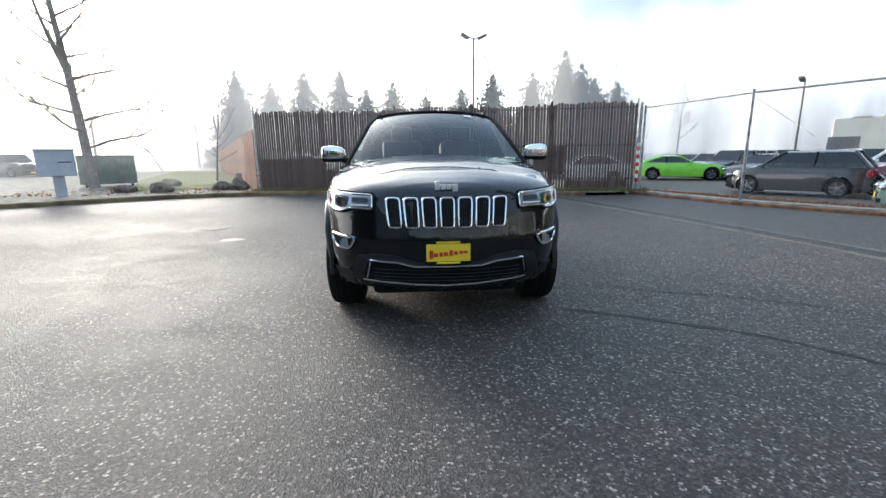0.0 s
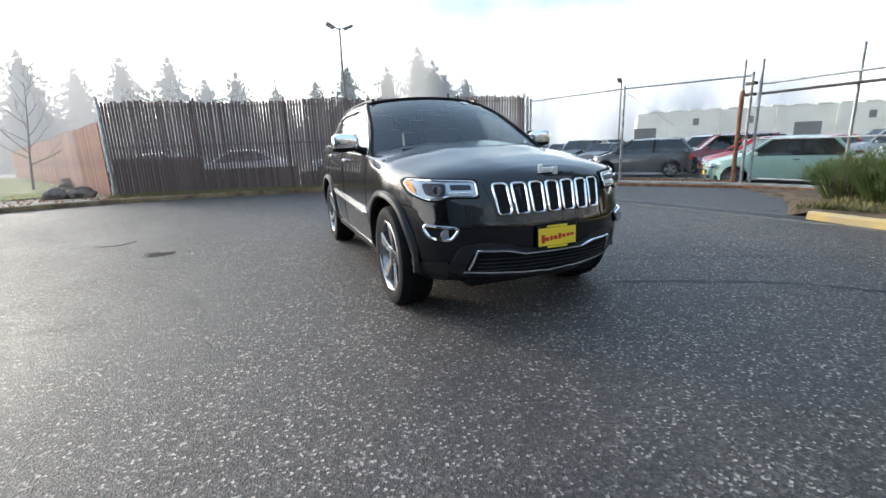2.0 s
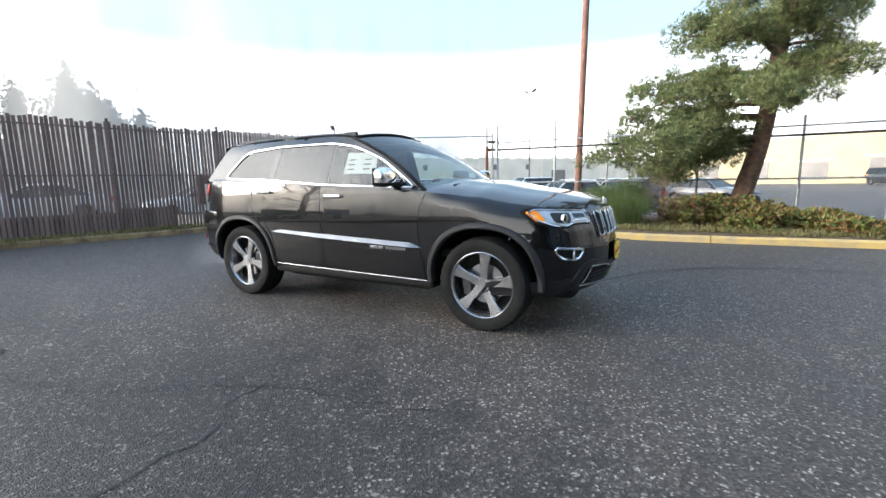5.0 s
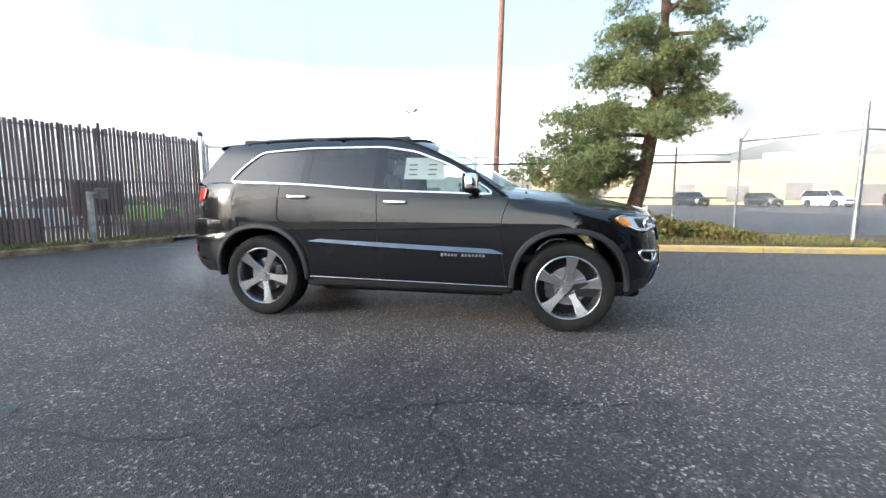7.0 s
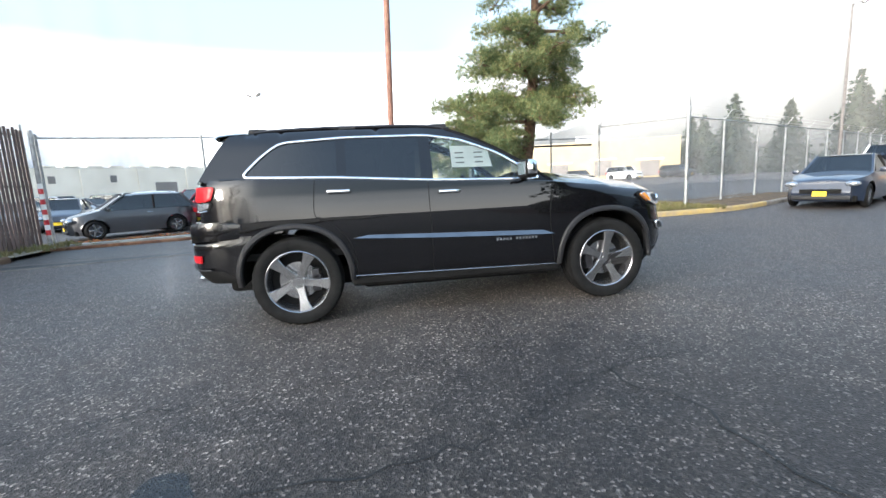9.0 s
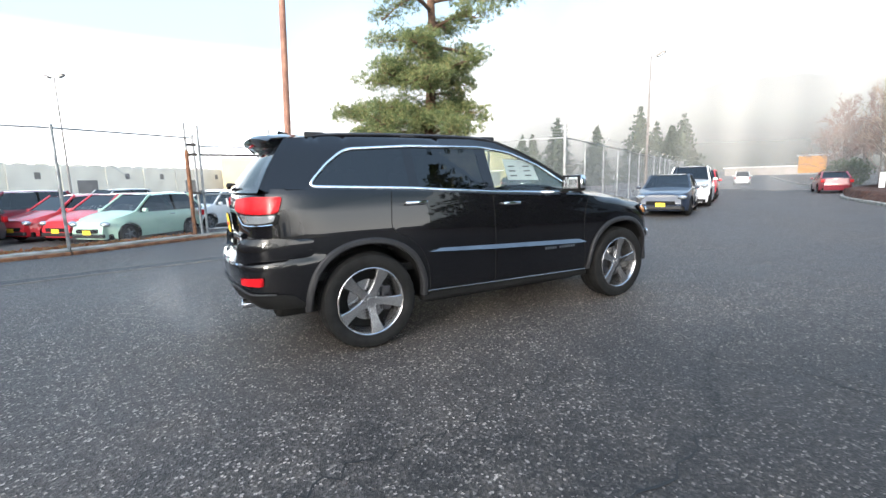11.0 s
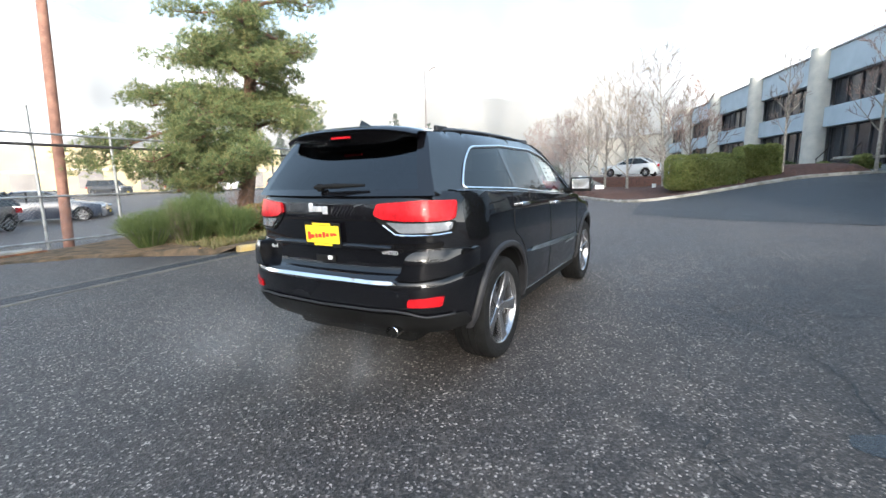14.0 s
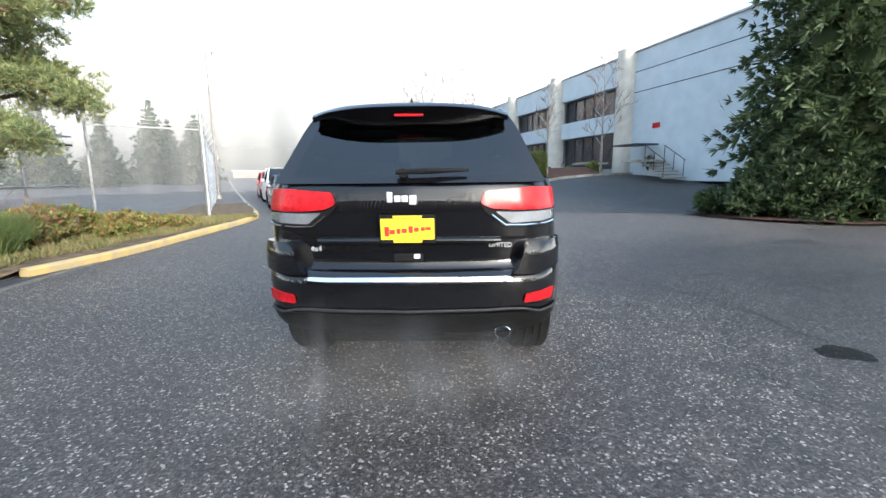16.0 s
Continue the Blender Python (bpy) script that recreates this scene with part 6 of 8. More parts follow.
def blob_shrub(name, x, y, rad, n, mat, label, seed, size=0.13, blades=5, wide=0.35, cat="shrub", group="", z=None, up=0.6):
    rng = random.Random(seed)
    zg = ground_z(x, y) + 0.08 if z is None else z
    root = thing(name, label, cat, (x, y, zg), group=group)
    V, F, st = [], [], []
    for i in range(7):
        a = rng.uniform(0, 6.28)
        e = Vector((math.cos(a) * rad[0] * 0.6, math.sin(a) * rad[1] * 0.6, rad[2] * rng.uniform(0.8, 1.4)))
        st.append(([Vector((0, 0, -0.03)), e * 0.5 + Vector((0, 0, 0.05)), e], [0.018, 0.012, 0.005]))
    tubes_joined("stem_work", st, M_BARK_GREY, root, 5)["kind"] = "stuff"
    for i in range(9):
        a = rng.uniform(0, 6.28)
        q = rng.random() ** 0.5 * 0.62
        c = Vector((math.cos(a) * rad[0] * q, math.sin(a) * rad[1] * q, rad[2] * rng.uniform(0.45, 1.15)))
        pad(V, F, c, (rad[0] * 0.5, rad[1] * 0.5, rad[2] * 0.55), n // 9, size, rng, up, blades, wide)
    V = [Vector((v.x, v.y, max(v.z, 0.0))) for v in V]
    from_lists("foliage", V, F, mat, root)
    return root


for i, (x, y, r, h) in enumerate(((-9.3, -7.9, 1.1, 0.8), (-10.4, -7.2, 1.4, 1.1), (-12.0, -6.6, 1.5, 1.2), (-13.6, -6.4, 1.4, 1.1), (-8.7, -9.2, 0.8, 0.45))):
    blob_shrub("cedar_shrub", x, y, (r, r, h), 1500, M_CEDAR, "low dark evergreen shrub under the cedar", 60 + i, 0.20, 5, 0.3, group="shrubs under the cedar")
verge("verge_4", [(-7.7, -9.6), (-8.4, -7.3), (-9.4, -6.2), (-12, -5.6), (-20, -5.4), (-30, -5.6), (-30, -9.4), (-12, -10.8), (-9.0, -10.2)], 0.07, M_BARK_MULCH, "dark mulch mound under the cedar", "planting bed", 0.06)


# leafless trees
def bare_tree(name, x, y, h, spread, seed, mat_bark, label, lean=(0, 0), levels=4, fork=0.3, group="", z=None, twig=M_TWIG, first=0.28, thick=0.0135, fine_r=0.004, n1=13, stem=False, limb=0.42):
    rng = random.Random(seed)
    zg = ground_z(x, y) + 0.05 if z is None else z
    root = thing(name, label, "tree", (x, y, zg), group=group)
    trunk = catmull([(0, 0, -0.1), (lean[0] * 0.25, lean[1] * 0.25, h * 0.3), (lean[0] * 0.6, lean[1] * 0.6, h * 0.6), (lean[0], lean[1], h)], 5)
    r0 = h * thick
    tube("trunk", trunk, [r0 * (1 - 0.88 * i / (len(trunk) - 1)) for i in range(len(trunk))], mat_bark, root, 9)
    big, fine = [], []
    if stem:
        # a second leader that forks off the trunk
        c = trunk[len(trunk) * 2 // 5]
        big.append((catmull([c, c + Vector((-0.45, -0.3, 0.16 * h)), c + Vector((-1.1, -0.8, 0.55 * h))], 4), [r0 * 0.5 * (1 - 0.1 * k) for k in range(9)]))

    def grow(p, d, L, r, lev):
        pts = [p]
        dd = d.copy()
        for i in range(4):
            dd = (dd + rnd_dir(rng) * 0.16 + Vector((0, 0, 0.05))).normalized()
            pts.append(pts[-1] + dd * (L / 4))
        (big if lev <= 1 else fine).append((pts, [r, r * 0.8, r * 0.65, r * 0.5, r * 0.35]))
        if lev >= levels:
            return
        k = 4 if lev < 2 else 3
        for i in range(k):
            t = rng.uniform(0.35, 1.0)
            q = t * 4
            i0 = min(int(q), 3)
            c = pts[i0].lerp(pts[i0 + 1], q - i0)
            nd = (dd + rnd_dir(rng) * 0.75 + Vector((0, 0, 0.12))).normalized()
            grow(c, nd, L * rng.uniform(0.45, 0.68), max(r * 0.48, fine_r), lev + 1)
    for i in range(n1):
        t = first + (0.97 - first) * i / (n1 - 1)
        q = t * (len(trunk) - 1)
        i0 = min(int(q), len(trunk) - 2)
        c = trunk[i0].lerp(trunk[i0 + 1], q - i0)
        az = i * 2.4 + rng.uniform(-0.4, 0.4)
        d = Vector((math.cos(az), math.sin(az), fork + 0.7 * t)).normalized()
        grow(c, d, spread * (1.05 - 0.6 * t) * rng.uniform(0.75, 1.15), r0 * limb * (1.1 - 0.6 * t), 1)
    tubes_joined("branch_work", big, mat_bark, root, 5)["kind"] = "stuff"
    tubes_joined("twig_work", fine, twig, root, 3)["kind"] = "stuff"
    return root


# broom bush and mixed shrubs in the kerbed bed
def broom(x, y, r, h, n, seed):
    rng = random.Random(seed)
    root = thing("broom_bush", "upright bright green broom bush with fine stems", "shrub", (x, y, 0.08), group="broom bushes by the gate")
    V, F = [], []
    for i in range(n):
        a = rng.uniform(0, 6.28)
        q = rng.random() ** 0.6
        b = Vector((math.cos(a) * r * 0.45 * q, math.sin(a) * r * 0.45 * q, 0.0))
        e = Vector((math.cos(a) * r * q * 1.15, math.sin(a) * r * q * 1.15, h * rng.uniform(0.55, 1.05) * (1 - 0.25 * q)))
        e += Vector((rng.gauss(0, 0.06), rng.gauss(0, 0.06), 0))
        m = b.lerp(e, 0.5) + Vector((0, 0, 0.08 * h))
        w = (e - b).cross(rnd_dir(rng)).normalized() * 0.0028
        i0 = len(V)
        V += [b - w, b + w, m + w * 1.4, m - w * 1.4, e]
        F += [(i0, i0 + 1, i0 + 2, i0 + 3), (i0 + 3, i0 + 2, i0 + 4)]
        for _ in range(2):
            t = rng.uniform(0.45, 0.95)
            p = m.lerp(e, t)
            tuft(V, F, p, (e - b).normalized() + Vector((0, 0, 0.5)), 0.15, rng, 4, 0.032, 0.6)
    from_lists("stem_spray", V, F, M_BROOM, root)["kind"] = "stuff"
    for i in range(9):
        a = rng.uniform(0, 6.28)
        q = rng.uniform(0.2, 0.7)
        b = Vector((math.cos(a) * r * 0.25, math.sin(a) * r * 0.25, -0.02))
        e = Vector((math.cos(a) * r * q, math.sin(a) * r * q, h * rng.uniform(0.4, 0.65)))
        tube("woody_stem", [b, b.lerp(e, 0.5) + Vector((0, 0, 0.05)), e], [0.012, 0.009, 0.004], M_BARK_GREY, root, 5)
    return root


for i, (x, y, r, h, n) in enumerate(((7.55, -0.35, 0.50, 0.75, 520), (7.3, -1.1, 0.60, 1.0, 760), (7.8, -1.6, 0.55, 1.15, 700), (6.85, -1.75, 0.5, 0.8, 560))):
    broom(x, y, r, h, n, 80 + i)
rngb = random.Random(5)
for i, (x, y, h) in enumerate(((7.25, -2.35, 0.95), (7.75, -2.55, 1.1), (6.95, -2.75, 0.75), (8.1, -2.1, 0.9), (7.0, -0.75, 0.6))):
    bare_tree("twig_shrub", x, y, h, 0.55, 700 + i, M_TWIG_RED, "leafless reddish twiggy shrub in the bed", (0.1, 0.05), 3, 0.6, "twiggy shrubs in the bed", first=0.08, thick=0.009, fine_r=0.0022, n1=16, twig=M_TWIG_RED)
for i in range(9):
    y = -3.0 - 0.36 * i
    blob_shrub("mixed_shrub", 7.0 + rngb.uniform(-0.35, 0.9), y, (0.60, 0.60, rngb.uniform(0.34, 0.50) - 0.02 * i), 620, M_LAUREL, "low green and red-brown leafy shrub in the bed", 100 + i, 0.10, 5, 0.42, group="mixed shrubs along the kerb")


def scatter(name, label, mat, n, place, size, seed, blades=4, wide=0.12, up=2.0, cat="grass"):
    rng = random.Random(seed)
    V, F = [], []
    for _ in range(n):
        x, y = place(rng)
        p = Vector((x, y, ground_z(x, y) + 0.085))
        tuft(V, F, p, Vector((rng.gauss(0, 0.3), rng.gauss(0, 0.3), up)), size * rng.uniform(0.5, 1.2), rng, blades, wide, 0.55)
    ob = from_lists(name, V, F, mat)
    return tagged(ob, label, cat, kind="stuff")


scatter("grass_tufts", "tufts of dry and green grass along the kerbed bed", M_DRYGRASS, 3600, lambda r: (lambda y: (5.95 + r.random() ** 1.6 * 2.6 + 0.1 * math.sin(y * 3), y))(r.uniform(-8.8, -0.6)), 0.16, 31)
scatter("weeds", "green weeds along the foot of the slat fence", M_DRYGRASS, 1500, lambda r: (lambda t: (-5.9 + 12.9 * t + r.gauss(0, 0.05), 11.15 - 2.81 * t - abs(r.gauss(0, 0.35))))(r.random()), 0.15, 32)
scatter("kerb_litter", "rusty fallen leaves and moss along the kerb by the slat fence", M_LITTER, 1500, lambda r: (lambda t: (-6.0 + 12.2 * t, 9.95 - 0.2 * abs(t - 0.1) - 1.75 * max(0.0, t - 0.25) + abs(r.gauss(0, 0.22)) + 0.08))(r.random()), 0.07, 34, 2, 0.6, 0.4, "leaves")
scatter("leaf_litter", "fallen brown leaves on beds and along the footing", M_LITTER, 2600, lambda r: ((6.0 + 2.4 * r.random(), r.uniform(-8.5, -0.5)) if r.random() < 0.5 else ((lambda t: (7.0 + 2.65 * t + r.gauss(-0.15, 0.12), 8.9 - 6.2 * t))(r.random()) if r.random() < 0.6 else (r.uniform(-15, -6), r.uniform(9.8, 14)))), 0.07, 33, 2, 0.6, 0.4, "leaves")


bare_tree("bare_tree", -13.35, 13.6, 12.5, 2.7, 3, M_BARK_GREY, "leafless deciduous tree with a stout trunk behind the verge", (-0.65, -0.35), 4, 0.05, first=0.17, thick=0.016, fine_r=0.013, n1=32, twig=M_BARK_GREY, stem=True, limb=0.34)
bare_tree("bare_tree", -10.3, 17.8, 4.2, 2.2, 4, M_BARK_GREY, "small leafless tree beside the red fence", (0.4, 0.3), 4)
bare_tree("bare_tree", -0.8, -22.5, 6.8, 2.4, 11, M_BARK_PALE, "leafless young tree on the planted island", (0.5, 0.2), 4, 0.7, "trees on the island", twig=M_TWIG, first=0.2, fine_r=0.010, n1=24, stem=True)
bare_tree("bare_tree", 1.5, -26.4, 7.4, 2.6, 12, M_BARK_PALE, "leafless young tree on the planted island", (0.2, 0.2), 4, 0.8, "trees on the island", first=0.2, fine_r=0.010, n1=24, stem=True)
bare_tree("bare_tree", 3.4, -29.5, 7.4, 2.7, 13, M_BARK_PALE, "leafless young tree on the planted island", (-0.2, 0.2), 4, 0.8, "trees on the island", first=0.2, fine_r=0.010, n1=24, stem=True)
bare_tree("bare_tree", 5.4, -34.0, 7.8, 2.9, 14, M_BARK_PALE, "leafless young tree on the planted island", (0.2, 0), 4, 0.8, "trees on the island", first=0.2, fine_r=0.010, n1=24, stem=True)
bare_tree("bare_tree", 8.6, -41.0, 6.0, 2.6, 15, M_BARK_GREY, "leafless young tree on the planted island", (0.2, 0), 4, 0.8, "trees on the island", twig=M_TWIG_RED, fine_r=0.011)
bare_tree("sapling", -5.7, -20.7, 5.0, 1.1, 16, M_BARK_PALE, "slim leafless sapling at the end of the hedge", (0.1, 0.1), 4, 0.9, first=0.4, fine_r=0.011)
bare_tree("birch_tree", -9.3, -22.4, 6.4, 1.7, 17, M_BARK_PALE, "leafless white-barked birch before the offices", (0.1, 0.2), 4, 0.7, first=0.3, twig=M_TWIG_RED, fine_r=0.011)
bare_tree("birch_tree", -14.2, -16.4, 6.2, 1.8, 18, M_BARK_PALE, "leafless white-barked birch before the offices", (0.1, 0.2), 4, 0.7, first=0.3, twig=M_TWIG_RED, fine_r=0.011)

# trees beyond the fences
rngt = random.Random(9)
for i, (px, hh) in enumerate(((-25.7, 13.6), (-20.7, 11.8), (-15.7, 13), (-11.2, 13.8), (-7, 10.5), (-3.4, 11.8), (1.5, 10), (6.5, 10.5), (11.4, 13.2), (17.5, 13.7), (21.4, 16.0), (24.5, 14.4), (27.2, 12.8), (30.2, 11.9))):
    conifer("fir_tree", px, 62 + rngt.uniform(-2, 3), hh, hh * 0.40, M_SPRUCE, "dark fir beyond the slat fence in the haze", 200 + i, 0.80, 25, 18, 0.04, "firs beyond the fence", narrow=0.5, wide=0.30)
for i, (x, y, h) in enumerate(((-30, 58, 12), (-12, 66, 15), (1.5, 68, 17), (11, 66, 16), (19, 70, 15), (25, 66, 16), (33, 70, 16), (-38, 50, 12), (39, 60, 11))):
    bare_tree("tall_bare_tree", x, y, h, 2.8, 300 + i, M_BARK_GREY, "tall leafless tree in the haze", (0.3, 0), 3, 0.6, "tall bare trees", first=0.35, fine_r=0.02)
for i, (x, y, h) in enumerate(((43, -50, 8.5), (47, -46, 10), (44, -61, 12), (39, -62, 8.5), (50, -70, 11), (46, -68, 10), (61, -53, 9), (70, -58, 10), (45, -74, 11.5), (36, -57, 7.5))):
    conifer("fir_tree", x, y, h, h * 0.38, M_SPRUCE, "dark fir beyond the road fence in the haze", 260 + i, 0.85, 18, 13, 0.04, "firs along the road", narrow=0.7)
for i, (x, y, h) in enumerate(((13, -52, 7), (20, -68, 8), (26, -80, 8), (-2, -34, 6), (10, -47, 6.5), (17, -60, 7.5), (23, -74, 8.5), (15, -64, 8))):
    bare_tree("roadside_tree", x, y, h, 3.0, 320 + i, M_BARK_GREY, "leafless roadside tree in the haze", (0.3, 0), 4, 0.6, "roadside trees", twig=M_TWIG_RED, first=0.15, fine_r=0.018, n1=18)
for i, (x, y) in enumerate(((12.6, -48.5), (14.6, -53.5), (17.2, -60.0), (20.0, -66.0))):
    blob_shrub("roadside_shrub", x, y, (1.7, 1.7, 1.5), 420, M_CEDAR, "rounded grey-green shrub by the road in the haze", 440 + i, 0.26, 5, 0.4, group="shrubs along the road")


# clipped hedge
def hedge(c, size, rz, seed):
    rng = random.Random(seed)
    x, y = c
    root = thing("hedge", "thick rounded clipped green hedge on the island", "hedge", (x, y, ground_z(x, y) + 0.05), rz, group="clipped hedges")
    bm = bmesh.new()
    bmesh.ops.create_cube(bm, size=1, matrix=Matrix.Translation((0, 0, size[2] * 0.46)) @ Matrix.Diagonal((size[0] * 0.9, size[1] * 0.86, size[2] * 0.9, 1)))
    bmesh.ops.bevel(bm, geom=bm.edges[:], offset=0.3, segments=3, affect="EDGES", profile=0.5)
    part("inner_growth", bm, M_HEDGE, root, smooth=True)
    V, F = [], []
    for _ in range(6500):
        d = rnd_dir(rng)
        m = max(abs(d.x), abs(d.y), abs(d.z))
        q = d / m
        l8 = (abs(q.x) ** 8 + abs(q.y) ** 8 + abs(q.z) ** 8) ** 0.125
        q /= l8
        lump = 1 + 0.05 * noise.noise(Vector((q.x * size[0], q.y * size[1], q.z)) * 1.5)
        p = Vector((q.x * size[0] / 2, q.y * size[1] / 2, (q.z * 0.5 + 0.5) * size[2])) * lump
        tuft(V, F, p, d + Vector((0, 0, 0.4)), 0.10, rng, 4, 0.4, 0.9)
    from_lists("leaves", V, F, M_HEDGE, root)


hedge((-2.55, -20.15), (3.1, 1.9, 1.55), 4, 41)
hedge((-4.7, -20.95), (1.6, 1.7, 1.45), 8, 42)
for i, (x, y, r) in enumerate(((-6.5, -25.4, 0.45), (-9.1, -22.9, 0.6), (-11.9, -20.6, 0.9), (-12.8, -19.6, 0.8), (-15.4, -16.8, 0.7), (-7.9, -24.3, 0.4))):
    blob_shrub("foundation_shrub", x, y, (r, r, r * 0.75), 700, M_HEDGE if i % 2 else M_CEDAR, "rounded dark shrub at the foot of the offices", 400 + i, 0.12, 5, 0.4, group="shrubs before the offices")


# ---- parked vehicles ----
def paint(name, col):
    return surf(name, col, tuple(c * 0.85 for c in col), 0.35, scale=2, fine=300, coat=0.9)


P_GREY = paint("dark_grey_paint", (0.045, 0.045, 0.05))
P_RED = paint("red_paint", (0.52, 0.02, 0.03))
P_MINT = paint("pale_mint_paint", (0.36, 0.52, 0.42))
P_GREEN = paint("bright_green_paint", (0.25, 0.72, 0.06))
P_WHITE = paint("white_paint", (0.72, 0.73, 0.74))
P_SILVER = paint("silver_paint", (0.42, 0.44, 0.46))
P_BLUE = paint("dark_blue_paint", (0.014, 0.022, 0.042))
P_BLACK = paint("black_paint", (0.012, 0.012, 0.014))
P_MAROON = paint("maroon_paint", (0.20, 0.02, 0.035))

# shapes: plan length, width, height; side profile of bonnet, belt and roof along the length (0 nose, 1 tail)
SHAPES = {
    "hatch": dict(L=3.6, W=1.63, H=1.50, belt=0.92, nose=0.66, bon=0.26, scr=0.46, roof=(0.46, 0.86), tail=0.985, tailz=0.92, wheel=0.30, wf=0.19, wr=0.81),
    "mpv": dict(L=4.05, W=1.75, H=1.58, belt=0.98, nose=0.72, bon=0.24, scr=0.44, roof=(0.44, 0.88), tail=0.985, tailz=0.98, wheel=0.33, wf=0.19, wr=0.81),
    "suv": dict(L=4.2, W=1.78, H=1.68, belt=1.02, nose=0.78, bon=0.26, scr=0.42, roof=(0.42, 0.90), tail=0.985, tailz=1.0, wheel=0.34, wf=0.19, wr=0.81),
    "sedan": dict(L=4.5, W=1.75, H=1.44, belt=0.90, nose=0.68, bon=0.29, scr=0.45, roof=(0.47, 0.70), tail=0.86, tailz=0.98, wheel=0.32, wf=0.19, wr=0.79),
    "coupe": dict(L=4.9, W=1.9, H=1.42, belt=0.95, nose=0.72, bon=0.36, scr=0.50, roof=(0.52, 0.70), tail=0.88, tailz=1.02, wheel=0.35, wf=0.18, wr=0.79),
    "pickup": dict(L=5.3, W=1.9, H=1.80, belt=1.12, nose=0.95, bon=0.26, scr=0.36, roof=(0.37, 0.57), tail=0.60, tailz=1.12, wheel=0.38, wf=0.18, wr=0.79),
    "bigsuv": dict(L=4.9, W=1.9, H=1.85, belt=1.15, nose=0.98, bon=0.26, scr=0.38, roof=(0.38, 0.93), tail=0.985, tailz=1.12, wheel=0.38, wf=0.18, wr=0.79),
}
_car_cache = {}


def build_car(shape, mat, label, plate_y=True):
    """A parked vehicle at the origin, nose to -y: body with wheel openings, glazed cabin, roof, wheels, lights, plate."""
    S = SHAPES[shape]
    L, W, H = S["L"], S["W"], S["H"]
    root = thing("parked_car", label, "car")
    n, NZ = 48, 9
    hw = W / 2
    zb = 0.20

    def top_z(t):
        return interp(t, [0, 0.03, S["bon"], S["tail"] - 0.02, 1.0], [S["nose"], S["nose"] + 0.06, S["belt"] + 0.02, S["tailz"], S["tailz"] - 0.06])

    rows = []
    for k in range(NZ + 1):
        v = k / NZ
        row = []
        for i in range(n + 1):
            t = i / n
            t = 0.5 - 0.5 * math.cos(math.pi * t) if True else t
            z = zb + (top_z(t) - zb) * v
            e = min(1.0, (1 - abs(2 * t - 1) ** 7)) ** 0.5
            bulge = 1 - 0.05 * (2 * v - 0.85) ** 2 - 0.06 * max(0, v - 0.8) * 5 * 0.3
            x = hw * bulge * (0.0 if i in (0, n) else max(0.70, e))
            yy = -L / 2 + L * t
            yy += (0.05 * L * 0.4) * (abs(2 * v - 0.9)) * (1 if t < 0.5 else -1) * (1 - min(1, abs(0.5 - abs(t - 0.5)) * 12)) * 1.0
            row.append(Vector((x, yy, z)))
        rows.append(row)
    bm = bmesh.new()
    hubs = (-L / 2 + L * S["wf"], -L / 2 + L * S["wr"])
    wr = S["wheel"]
    ra = wr * 1.17
    for s in (-1, 1):
        for k in range(NZ):
            for i in range(n):
                q = [rows[k][i], rows[k][i + 1], rows[k + 1][i + 1], rows[k + 1][i]]
                pts, ins = [], 0
                for p in q:
                    p = p.copy()
                    for hy in hubs:
                        d = Vector((p.y - hy, p.z - wr))
                        if d.length < ra:
                            ins += 1
                            if d.length > 1e-4:
                                d *= ra / d.length
                            p.y, p.z = hy + d.x, wr + d.y
                            break
                    pts.append(p)
                if ins == 4:
                    continue
                vs = [bm.verts.new((s * p.x, p.y, p.z)) for p in pts]
                try:
                    bm.faces.new(vs if s == 1 else vs[::-1])
                except ValueError:
                    pass
    # bonnet, boot and cabin deck
    for i in range(n):
        a, b = rows[NZ][i], rows[NZ][i + 1]
        K = 6
        for j in range(K):
            t0, t1 = -1 + 2 * j / K, -1 + 2 * (j + 1) / K
            c = lambda p, t: (p.x * t, p.y, p.z + 0.05 * (1 - t * t))
            vs = [bm.verts.new(q) for q in (c(a, t0), c(a, t1), c(b, t1), c(b, t0))]
            bm.faces.new(vs)
    bmesh.ops.remove_doubles(bm, verts=bm.verts, dist=0.002)
    bmesh.ops.dissolve_degenerate(bm, edges=bm.edges, dist=0.0005)
    bmesh.ops.recalc_face_normals(bm, faces=bm.faces)
    part("body", bm, mat, root, smooth=45)
    bm = bmesh.new()
    box(bm, (0, 0, 0.26), (W * 0.8, L * 0.9, 0.16), bevel=0.03)
    part("underbody", bm, M_BLACK, root)
    # cabin
    y0, y1 = -L / 2 + L * S["bon"], -L / 2 + L * S["tail"]
    ra_, rb_ = -L / 2 + L * S["roof"][0], -L / 2 + L * S["roof"][1]
    zb0, zb1 = S["belt"] - 0.01, S["tailz"] - 0.01
    xb, xr = hw * 0.93, hw * 0.70
    A, B, C, D = (y0, zb0, xb * 0.94), (ra_, H - 0.05, xr), (rb_, H - 0.07, xr), (y1, zb1, xb * 0.92)

    def cab(name, quads, m, dep=0.0):
        bm = bmesh.new()
        for q in quads:
            bm.faces.new([bm.verts.new(p) for p in q])
        if len(quads) == 1:
            bmesh.ops.subdivide_edges(bm, edges=bm.edges[:], cuts=2, use_grid_fill=True)
        bmesh.ops.recalc_face_normals(bm, faces=bm.faces)
        return part(name, bm, m, root, smooth=40)

    def mid(t, A, B):
        return tuple(A[i] + (B[i] - A[i]) * t for i in range(3))

    cab("windscreen", [[(-A[2], A[0], A[1]), (A[2], A[0], A[1]), (B[2], B[0], B[1]), (-B[2], B[0], B[1])]], M_GLASS_FAR)
